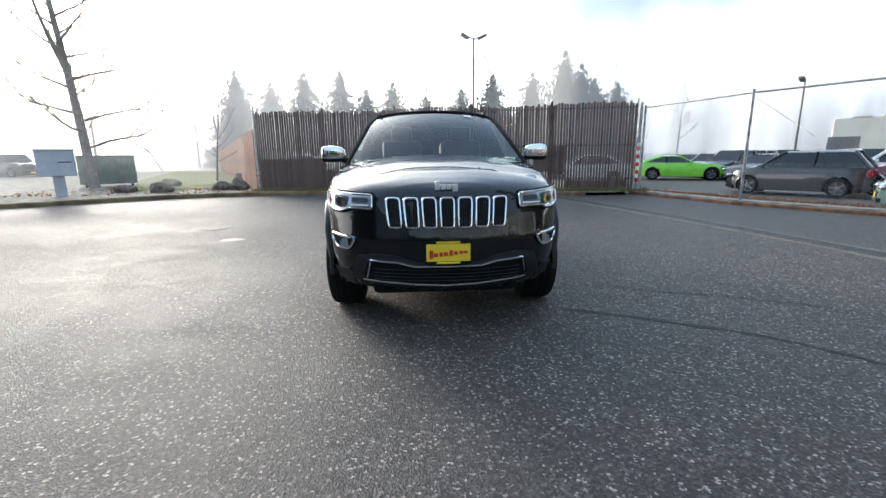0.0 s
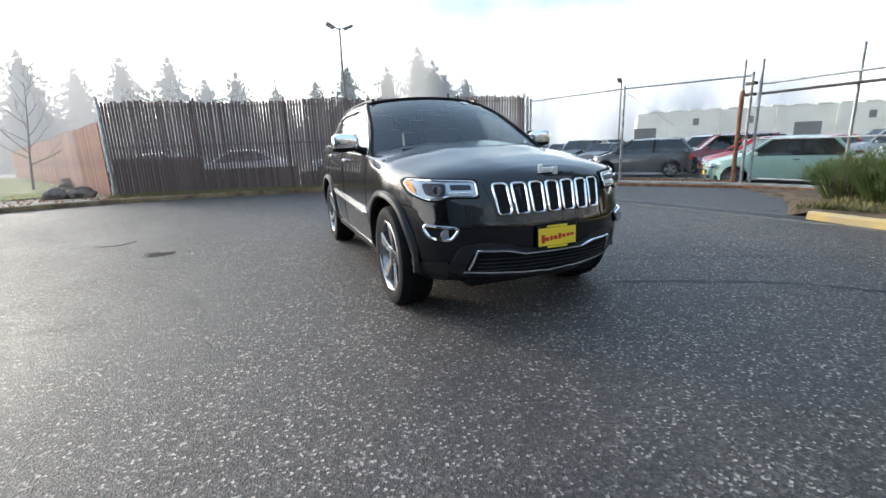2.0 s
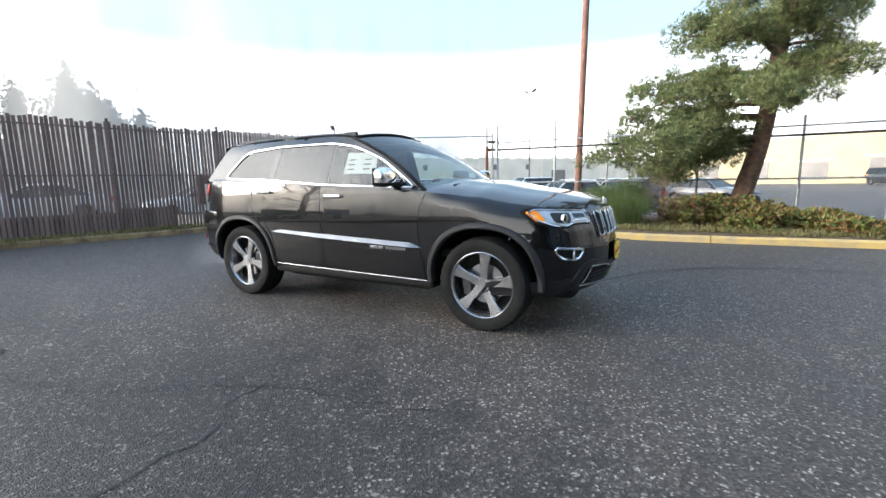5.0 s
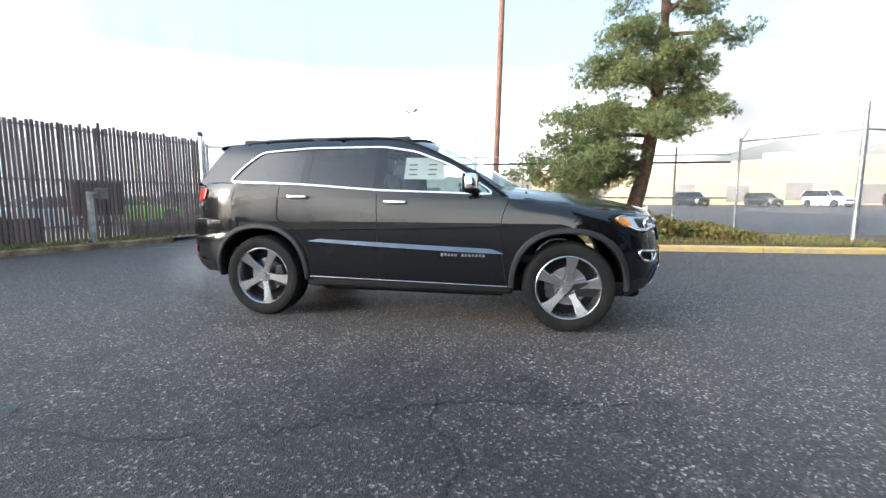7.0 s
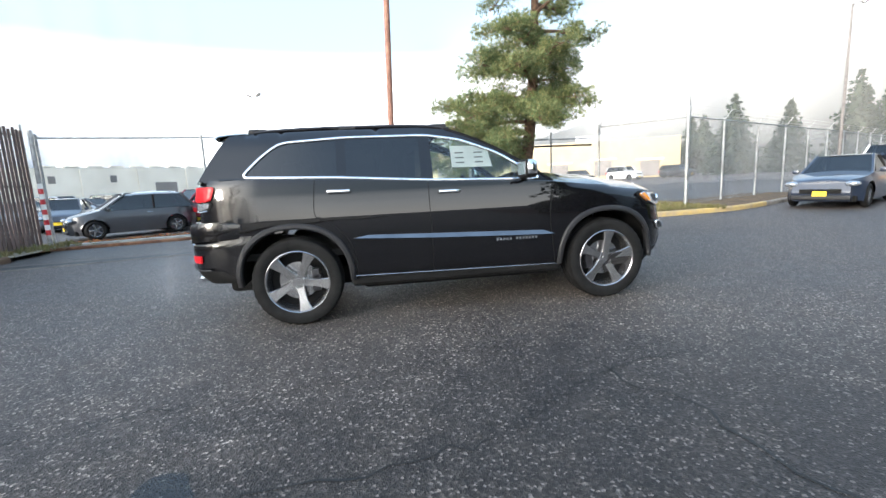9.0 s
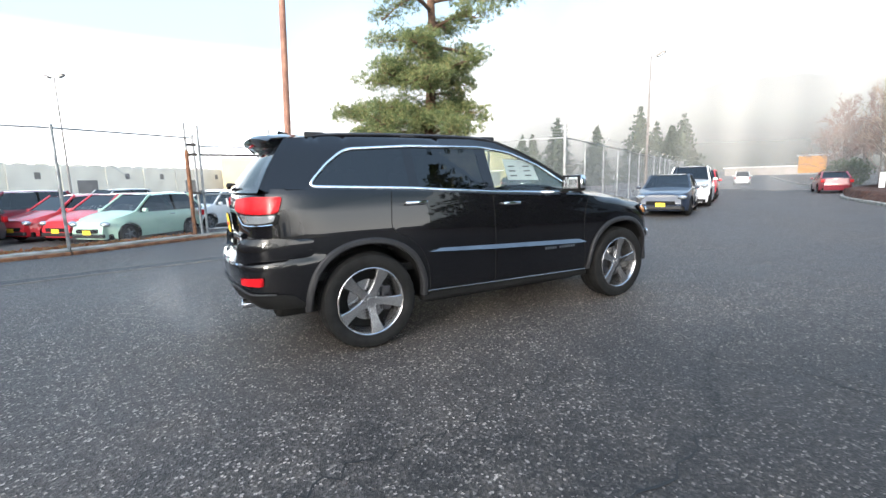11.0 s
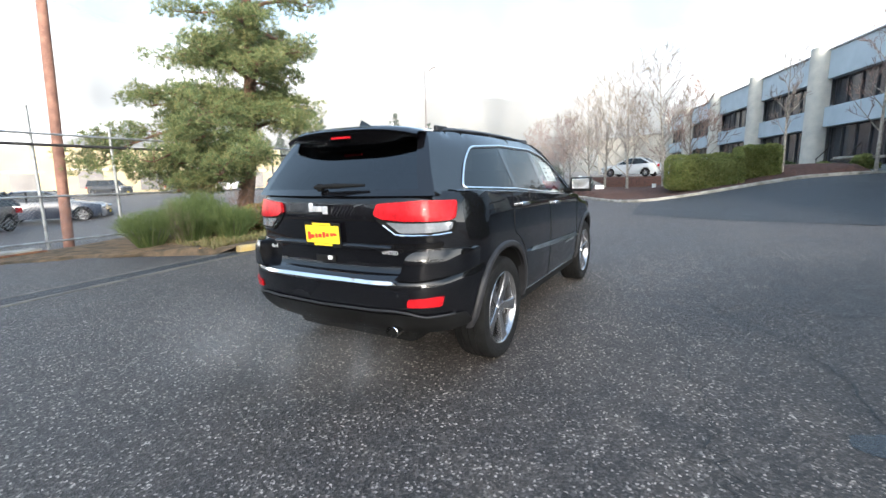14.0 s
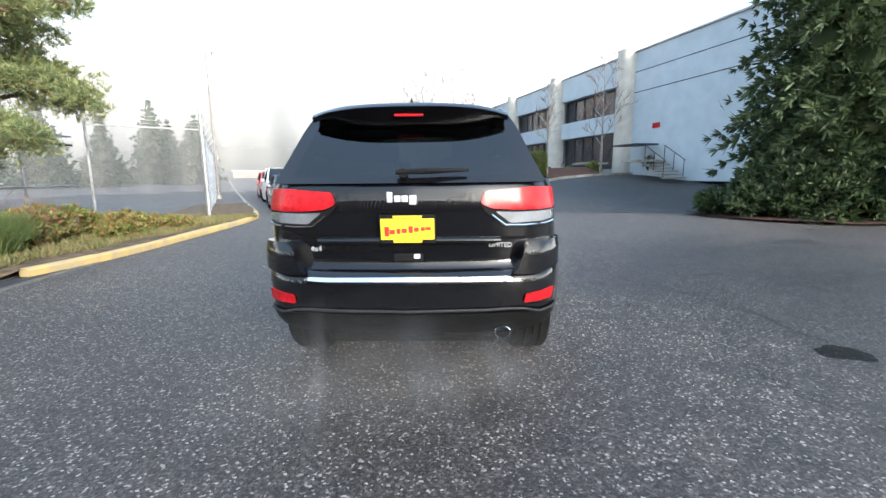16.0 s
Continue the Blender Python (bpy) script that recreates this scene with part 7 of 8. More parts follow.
    cab("rear_window", [[(D[2], D[0], D[1]), (-D[2], D[0], D[1]), (-C[2], C[0], C[1]), (C[2], C[0], C[1])]], M_GLASS_FAR)
    for s in (-1, 1):
        cab("side_window", [[(s * xb, y0 + 0.10, zb0), (s * xb, y1 - 0.06, zb1), (s * (xr + 0.01), rb_ - 0.04, H - 0.10), (s * (xr + 0.01), ra_ + 0.05, H - 0.10)]], M_GLASS_FAR)
        for (pa, pb, r) in ((A, B, 0.035), (D, C, 0.055)):
            tube("pillar", [(s * pa[2], pa[0], pa[1]), (s * pb[2], pb[0], pb[1])], r, mat, root, 6)
        ym = (y0 + y1) / 2 + 0.12
        tube("pillar", [(s * (xb + 0.004), ym, zb0), (s * (xr + 0.012), ym + 0.03, H - 0.08)], 0.035, M_BLACK, root, 6)
        if shape in ("suv", "bigsuv"):
            tube("pillar", [(s * (xb + 0.004), ym + 0.85, zb0), (s * (xr + 0.012), ym + 0.80, H - 0.08)], 0.035, M_BLACK, root, 6)
    verts = []
    NX, NY = 9, 9
    for j in range(NY):
        t = j / (NY - 1)
        for i in range(NX):
            u = -1 + 2 * i / (NX - 1)
            verts.append((u * (xr + 0.03), ra_ - 0.04 + (rb_ - ra_ + 0.10) * t, H - 0.06 + 0.05 * math.sin(math.pi * min(1, t * 0.9 + 0.05)) * (1 - 0.3 * u * u) - 0.05 * abs(u) ** 5))
    from_lists("roof", verts, grid_faces(NX, NY), mat, root, smooth=60)
    bm = bmesh.new()
    box(bm, (0, (y0 + y1) / 2 + 0.1, S["belt"] - 0.1), (W * 0.75, (y1 - y0) * 0.6, 0.3), bevel=0.08)
    part("cabin_seats", bm, M_SEAT, root)
    if shape == "pickup":
        bm = bmesh.new()
        box(bm, (0, L / 2 - 0.9, S["tailz"] + 0.0), (W * 0.86, 1.5, 0.05), bevel=0.02)
        part("bed_cover", bm, M_BLACK, root)
    # wheels, lights, bumpers, mirrors, plate
    for s in (-1, 1):
        for hy in hubs:
            w = new("wheel")
            w.parent = root
            w.location = (s * (hw - 0.11), hy, wr)
            verts, faces = tube_lists([(0, math.cos(a) * wr * 0.80, math.sin(a) * wr * 0.80) for a in np.linspace(0, 2 * math.pi, 25)[:-1]], wr * 0.2, 8, True, 1.0, (1, 0, 0))
            vs2 = [Vector((v[0] * 1.35, v[1], v[2])) for v in verts]
            from_lists("tyre", vs2, faces, M_RUBBER, w, smooth=50)
            bm = bmesh.new()
            rod(bm, (-s * 0.03, 0, 0), (s * 0.03, 0, 0), wr * 0.60, n=24)
            part("rim_back", bm, M_ALLOY_DARK, w)
            for k in range(5):
                a = 2 * math.pi * k / 5 + 0.3
                bm = bmesh.new()
                box(bm, (s * 0.05, 0, wr * 0.35), (0.03, wr * 0.17, wr * 0.56), bevel=0.008, m=Matrix.Rotation(a, 4, "X"))
                part("spoke", bm, M_ALLOY, w)
            bm = bmesh.new()
            rod(bm, (s * 0.02, 0, 0), (s * 0.075, 0, 0), wr * 0.17, n=12)
            part("hub_cap", bm, M_ALLOY, w)
            verts, faces = tube_lists([(s * 0.04, math.cos(a) * wr * 0.62, math.sin(a) * wr * 0.62) for a in np.linspace(0, 2 * math.pi, 25)[:-1]], wr * 0.035, 5, True, 1.0, (1, 0, 0))
            from_lists("rim_lip", verts, faces, M_ALLOY, w, smooth=50)
        bm = bmesh.new()
        bmesh.ops.create_uvsphere(bm, u_segments=12, v_segments=8, radius=1, matrix=Matrix.Translation((s * hw * 0.72, -L / 2 + 0.10, S["nose"] - 0.03)) @ Matrix.Diagonal((0.16, 0.11, 0.075, 1)))
        part("headlight", bm, M_CLEARLENS, root, smooth=True)
        bm = bmesh.new()
        box(bm, (s * hw * 0.82, L / 2 - 0.06, S["tailz"] - 0.18), (0.18, 0.12, 0.20), bevel=0.03)
        part("tail_light", bm, M_REDLENS, root, smooth=40)
        bm = bmesh.new()
        box(bm, (s * (hw + 0.07), y0 + 0.22, zb0 + 0.07), (0.17, 0.10, 0.12), bevel=0.035)
        part("mirror", bm, mat, root, smooth=40)
        bm = bmesh.new()
        box(bm, (s * (hw * 0.992), (y0 + y1) / 2 - 0.05, S["belt"] - 0.12), (0.02, 0.17, 0.03), bevel=0.006)
        part("door_handle", bm, M_CHROME if shape != "coupe" else mat, root)
    bm = bmesh.new()
    box(bm, (0, -L / 2 + 0.012, S["nose"] - 0.22), (W * 0.5, 0.05, 0.12), bevel=0.02)
    part("grille", bm, M_BLACK, root)
    bm = bmesh.new()
    box(bm, (0, -L / 2 + 0.03, 0.30), (W * 0.72, 0.10, 0.12), bevel=0.03)
    part("front_bumper", bm, M_PLASTIC, root)
    bm = bmesh.new()
    box(bm, (0, -L / 2 - 0.012, 0.40), (0.30, 0.012, 0.13), bevel=0.003)
    part("plate", bm, M_PLATE, root, "yellow dealer plate")
    return root


def park(shape, mat, label, x, y, nose, group="", z=None):
    """Park a vehicle with its nose along a plan direction."""
    key = (shape, mat.name)
    rz = math.degrees(math.atan2(nose[1], nose[0])) + 90
    m = pose(x, y, ground_z(x, y) if z is None else z, 0, 0, rz)
    if key not in _car_cache:
        ob = build_car(shape, mat, label)
        ob.matrix_basis = m
        _car_cache[key] = ob
    else:
        ob = copy_thing(_car_cache[key], m)
    return tagged(ob, label, "car", group)


NA = (-0.72, 0.69)
park("mpv", P_GREY, "dark grey compact hatchback behind the open fence", 13.4, 9.8, (-0.60, 0.80), "cars in the fenced lot")
park("hatch", P_MINT, "pale mint green small hatchback behind the gate rail", 13.0, 4.2, NA, "cars in the fenced lot")
park("hatch", P_RED, "bright red small hatchback in the fenced lot", 14.4, 5.2, NA, "cars in the fenced lot")
park("hatch", P_RED, "bright red small hatchback in the fenced lot", 15.8, 6.6, NA, "cars in the fenced lot")
park("suv", P_MAROON, "dark red parked car in the fenced lot", 17.0, 8.6, NA, "cars in the fenced lot")
park("hatch", P_WHITE, "small white hatchback beside the gate", 16.4, 2.0, NA, "cars in the fenced lot")
park("hatch", P_BLACK, "black small hatchback beside the gate", 19.4, -0.3, (-0.6, 0.8), "cars in the fenced lot")
park("sedan", P_BLUE, "dark blue parked car in the fenced lot", 23.0, -4.0, (-0.55, -0.83), "cars in the fenced lot")
park("coupe", P_GREEN, "bright green coupe in the fenced lot", 15.2, 20.0, (0.9, -0.42), "cars in the fenced lot")
for i in range(8):
    park(("sedan", "suv")[i % 2], (P_BLUE, P_GREY, P_BLACK, P_SILVER)[i % 4], "row of dark parked cars in the fenced lot", 21.8 + 2.3 * i, 23.5 - 0.6 * i, (-0.25, -0.97), "far row of cars")
for i in range(5):
    park(("sedan", "hatch", "suv")[i % 3], (P_BLUE, P_SILVER, P_BLACK, P_GREY)[i % 4], "dark car parked in the near end of the far row", 18.6 - 0.1 * i, 24.6 - 2.4 * i, (-0.93, -0.36), "near end of the far row")
for i in range(6):
    park(("suv", "sedan", "hatch")[i % 3], (P_WHITE, P_BLACK, P_RED, P_SILVER, P_BLUE)[i % 5], "parked car in the second row of the lot", 21.5 + 1.2 * i, 13.5 - 2.3 * i, NA, "second row of cars")
for i, (x, y) in enumerate(((-2.6, 16.2), (2.6, 17.5), (8.4, 17.0), (-6.5, 19.5))):
    park("sedan", (P_WHITE, P_SILVER, P_WHITE, P_WHITE)[i], "pale parked car behind the slat fence", x, y, (-0.97, 0.2), "cars behind the slat fence")
RD_DIR = (-0.46, 0.888)
park("sedan", P_BLUE, "dark blue sedan parked along the road kerb", 6.15, -12.9, RD_DIR, "cars along the road")
park("pickup", P_WHITE, "white pickup truck parked along the road", 8.55, -18.1, RD_DIR, "cars along the road")
park("suv", P_RED, "red car parked along the road", 11.2, -23.4, RD_DIR, "cars along the road")
park("sedan", P_MAROON, "dark red sedan parked at the far kerb", 9.4, -35.4, (0.46, -0.888), "cars along the road")
park("hatch", P_WHITE, "white car far along the road", 23.5, -52, (0.46, -0.888), "cars along the road")
park("sedan", P_SILVER, "silver sedan on the upper lot behind the island", 1.9, -32.6, (0.95, -0.3), "cars by the offices", 1.17)
park("pickup", P_BLACK, "dark pickup far off in the haze", -31, 30.5, (0.9, -0.4), "cars by the verge")
park("bigsuv", P_BLACK, "dark car far off in the haze", -36, 26, (0.9, -0.4), "cars by the verge")
for i, (x, y) in enumerate(((47, -38), (50, -32.5), (52.5, -27.5), (56, -21))):
    park(("suv", "bigsuv")[i % 2], (P_BLACK, P_WHITE)[(i == 1)], "car parked before the cream building", x, y, (-0.95, -0.3), "cars before the cream building")


# ---- poles, lamps, boxes ----
bm = bmesh.new()
rod(bm, (10.17, 0.06, -0.05), (9.72, -0.26, 13.5), 0.105, 0.08, 14)
pole = part("utility_pole", bm, M_POLE, None, smooth=50)
tagged(pole, "tall slightly leaning red-brown wooden utility pole", "pole")


def twin_lamp(x, y, h, label, heads=2, az=0.0, pm=None):
    root = thing("street_lamp", label, "street lamp", (x, y, ground_z(x, y)), az)
    bm = bmesh.new()
    rod(bm, (0, 0, -0.05), (0, 0, h), 0.085, 0.05, 10)
    part("mast", bm, pm or M_LAMP, root, smooth=50)
    bm = bmesh.new()
    rod(bm, (0, 0, 0), (0, 0, 0.25), 0.16, 0.14, 12)
    part("base", bm, M_CONCRETE, root)
    for s in (-1, 1)[:heads]:
        bm = bmesh.new()
        rod(bm, (0, 0, h - 0.08), (s * 0.35, 0, h + 0.05), 0.03, n=6)
        part("arm", bm, M_LAMP, root)
        bm = bmesh.new()
        box(bm, (0, 0, 0), (0.55, 0.34, 0.16), bevel=0.05, m=Matrix.Translation((s * 0.55, 0, h + 0.08)) @ Matrix.Rotation(-s * 0.45, 4, "Y"))
        part("lamp_head", bm, M_LAMP, root, smooth=40)
        bm = bmesh.new()
        box(bm, (0, 0, -0.085), (0.42, 0.26, 0.02), m=Matrix.Translation((s * 0.55, 0, h + 0.08)) @ Matrix.Rotation(-s * 0.45, 4, "Y"))
        part("lamp_glass", bm, M_CLEARLENS, root)
    return root


twin_lamp(3.47, 23.3, 8.25, "twin-headed lot floodlight on a grey steel mast", 2, 10)
twin_lamp(40.6, 11.3, 10.2, "twin-headed lot floodlight on a pale mast", 2, 60)
twin_lamp(14.4, -22.7, 8.7, "single-headed street lamp on a grey mast", 1, 30)
twin_lamp(26.3, 24.6, 6.2, "tall lot floodlight far off in the haze", 1, 30)


def keypad_post():
    root = thing("keypad_post", "grey steel gate keypad box on a square post", "keypad post", (3.43, 8.6, 0.07))
    bm = bmesh.new()
    box(bm, (0, 0, 0.6), (0.10, 0.10, 1.2), bevel=0.008)
    part("post", bm, M_GALV, root)
    bm = bmesh.new()
    box(bm, (0.10, -0.02, 1.17), (0.22, 0.08, 0.05), bevel=0.006)
    part("arm", bm, M_GALV, root)
    bm = bmesh.new()
    box(bm, (0.26, -0.03, 1.16), (0.22, 0.16, 0.24), bevel=0.012)
    part("keypad_box", bm, M_LAMP, root)
    bm = bmesh.new()
    box(bm, (0, 0, 0.02), (0.34, 0.34, 0.06), bevel=0.01)
    part("base_plate", bm, M_CONCRETE, root)


keypad_post()


def marker_post():
    """Red and white striped steel post at the end of the slat fence."""
    root = thing("marker_post", "steel post with red and white reflective bands", "post", (6.74, 8.33, 0.03))
    bm = bmesh.new()
    rod(bm, (0, 0, 0), (0, 0, 2.75), 0.045, n=12)
    part("post", bm, M_GALV, root, smooth=50)
    for i in range(5):
        bm = bmesh.new()
        rod(bm, (0, 0, 0.35 + 0.24 * i), (0, 0, 0.47 + 0.24 * i), 0.05, n=12)
        part("red_band", bm, P_RED, root)
        bm = bmesh.new()
        rod(bm, (0, 0, 0.47 + 0.24 * i), (0, 0, 0.59 + 0.24 * i), 0.05, n=12)
        part("white_band", bm, M_WHITE, root)


marker_post()
M_BOXGREY = surf("pale_grey_box_paint", (0.50, 0.53, 0.58), (0.40, 0.43, 0.48), 0.5, scale=3)
M_DUMP = surf("green_dumpster_paint", (0.05, 0.13, 0.085), (0.03, 0.075, 0.05), 0.6, scale=4)
M_ROCK = surf("grey_brown_rock", (0.22, 0.18, 0.15), (0.09, 0.07, 0.06), 0.9, scale=5, fine=40, bump=0.8)


def letter_box():
    root = thing("letter_box", "pale blue-grey steel letter box on a pedestal", "letter box", (-11.9, 9.95, 0.08), 35)
    bm = bmesh.new()
    box(bm, (0, 0, 1.08), (0.98, 0.5, 0.82), bevel=0.02)
    part("cabinet", bm, M_BOXGREY, root)
    bm = bmesh.new()
    box(bm, (0, 0, 0.33), (0.30, 0.26, 0.70), bevel=0.01)
    part("pedestal", bm, M_BOXGREY, root)
    bm = bmesh.new()
    box(bm, (0, 0, 1.51), (1.04, 0.56, 0.05), bevel=0.015)
    part("lid", bm, M_BOXGREY, root)
    bm = bmesh.new()
    box(bm, (0.22, -0.258, 1.12), (0.34, 0.015, 0.025))
    part("slot", bm, M_BLACK, root)


letter_box()


def dumpster():
    root = thing("dumpster", "dark green steel dumpster behind the verge", "dumpster", (-13.9, 15.4, 0.08), 30)
    bm = bmesh.new()
    box(bm, (0, 0, 0.72), (2.0, 1.5, 1.15), bevel=0.02)
    part("bin", bm, M_DUMP, root)
    for i in range(5):
        bm = bmesh.new()
        box(bm, (-0.8 + 0.4 * i, -0.77, 0.7), (0.07, 0.05, 1.0), bevel=0.01)
        part("rib", bm, M_DUMP, root)
    bm = bmesh.new()
    box(bm, (0, 0, 1.33), (2.06, 1.56, 0.07), bevel=0.02)
    part("lid", bm, M_STEEL_DARK, root)
    for sx in (-0.8, 0.8):
        bm = bmesh.new()
        rod(bm, (sx - 0.05, -0.5, 0.08), (sx + 0.05, -0.5, 0.08), 0.08, n=12)
        part("caster", bm, M_RUBBER, root)
    return root


dumpster()


def rock(x, y, s, seed):
    rng = random.Random(seed)
    bm = bmesh.new()
    bmesh.ops.create_icosphere(bm, subdivisions=3, radius=1)
    o = Vector((rng.uniform(0, 50), rng.uniform(0, 50), 0))
    for v in bm.verts:
        n1 = v.co.normalized()
        v.co = n1 * (1 + 0.35 * noise.noise(n1 * 1.4 + o) + 0.12 * noise.noise(n1 * 4 + o))
        v.co.x *= s
        v.co.y *= s * 0.8
        v.co.z = max(v.co.z, -0.4) * s * 0.6
    ob = part("rock", bm, M_ROCK, None, smooth=25)
    ob.location = (x, y, 0.1 + s * 0.2)
    return tagged(ob, "rough grey-brown boulder on the gravel verge", "rock", "boulders on the verge")


for i, (x, y, s) in enumerate(((-10.9, 14.6, 0.42), (-7.6, 12.0, 0.36), (-6.9, 11.9, 0.38), (-9.4, 11.2, 0.42), (-8.9, 17.5, 0.5), (-10.8, 11.4, 0.35))):
    rock(x, y, s, 500 + i)

# drain grates, cracks, puddles
M_WATER = surf("shallow_water", (0.02, 0.022, 0.025), (0.015, 0.016, 0.018), 0.04, scale=2, spec=0.55, alpha=0.55)


def flat_shape(name, mat, label, cat, pts, z=0.006):
    bm = bmesh.new()
    f = bm.faces.new([bm.verts.new((p[0], p[1], z)) for p in pts])
    bmesh.ops.triangulate(bm, faces=[f])
    bmesh.ops.recalc_face_normals(bm, faces=bm.faces)
    ob = part(name, bm, mat)
    return tagged(ob, label, cat, kind="structure")


def puddle(x, y, a, b, seed):
    pts = []
    for i in range(40):
        t = 6.283 * i / 40
        r = 1 + 0.35 * noise.noise(Vector((math.cos(t) * 1.3 + seed, math.sin(t) * 1.3, 0)))
        pts.append((x + a * r * math.cos(t), y + b * r * math.sin(t)))
    flat_shape("puddle", M_WATER, "thin puddle of rain water on the asphalt", "puddle", pts, 0.005)


puddle(-3.12, 1.66, 0.19, 0.14, 1)
M_CRACK = surf("tarred_crack", (0.022, 0.021, 0.02), (0.014, 0.014, 0.013), 0.6)
bm = bmesh.new()
rod(bm, (-3.9, 2.92, -0.02), (-3.9, 2.92, 0.006), 0.25, n=40)
cover = part("manhole_cover", bm, M_CRACK)
tagged(cover, "round dark iron manhole cover in the asphalt", "manhole cover", kind="structure")


def crack(line, w, seed, mat=None, rough=0.06):
    rng = random.Random(seed)
    pts = catmull([(*p, 0) for p in line], 14)
    v, f = [], []
    for i, p in enumerate(pts):
        d = (pts[min(i + 1, len(pts) - 1)] - pts[max(i - 1, 0)]).normalized()
        s = Vector((d.y, -d.x, 0))
        o = rng.gauss(0, rough)
        ww = w * rng.uniform(0.35, 1.3)
        v += [p + s * (o - ww / 2) + Vector((0, 0, 0.004)), p + s * (o + ww / 2) + Vector((0, 0, 0.004))]
        if i:
            f.append((2 * i - 2, 2 * i - 1, 2 * i + 1, 2 * i))
    ob = from_lists("asphalt_crack", v, f, mat or M_CRACK)
    return tagged(ob, "dark crack line in the asphalt", "crack", kind="structure")


crack([(1.0, -1.9), (2.2, -2.6), (2.9, -3.6), (3.1, -4.8), (2.7, -6.2)], 0.05, 1, rough=0.01)
crack([(1.2, -1.2), (3.0, -2.0), (4.4, -3.4), (4.9, -5.4)], 0.02, 8, rough=0.02)
crack([(-3.2, 1.5), (-3.0, 0.28), (-2.65, -0.3), (-2.4, -0.8), (-2.2, -1.8)], 0.013, 2, rough=0.03)
crack([(-2.2, -0.6), (-3.6, -0.9), (-5.2, -0.7), (-7, -1.4)], 0.015, 3)
crack([(-2.0, 0.2), (-2.11, 0.69), (-2.28, 1.44), (-2.36, 2.28), (-2.6, 2.9)], 0.012, 4, rough=0.03)
crack([(-4.2, 0.9), (-4.6, -0.6), (-5.4, -2.2), (-5.8, -4.5)], 0.014, 5)
crack([(-5.0, -5.2), (-5.6, -4.6), (-6.4, -4.8), (-6.6, -5.6), (-6.0, -6.2)], 0.03, 6, rough=0.01)
crack([(-8.5, -9.6), (-5.5, -9.9), (-2.6, -10.3), (-0.4, -11.6)], 0.03, 7, rough=0.05)


# ---- buildings ----
def facade_frame(a, u):
    """Local frame of a facade: x along it, y outwards, z up."""
    u = Vector((u[0], u[1], 0)).normalized()
    n = Vector((-u.y, u.x, 0))
    return Matrix(((u.x, n.x, 0, a[0]), (u.y, n.y, 0, a[1]), (0, 0, 1, a[2]), (0, 0, 0, 1)))


def bx(parent, name, mat, c, s, bevel=0.0, label=""):
    bm = bmesh.new()
    box(bm, c, s, bevel=bevel)
    return part(name, bm, mat, parent, label)


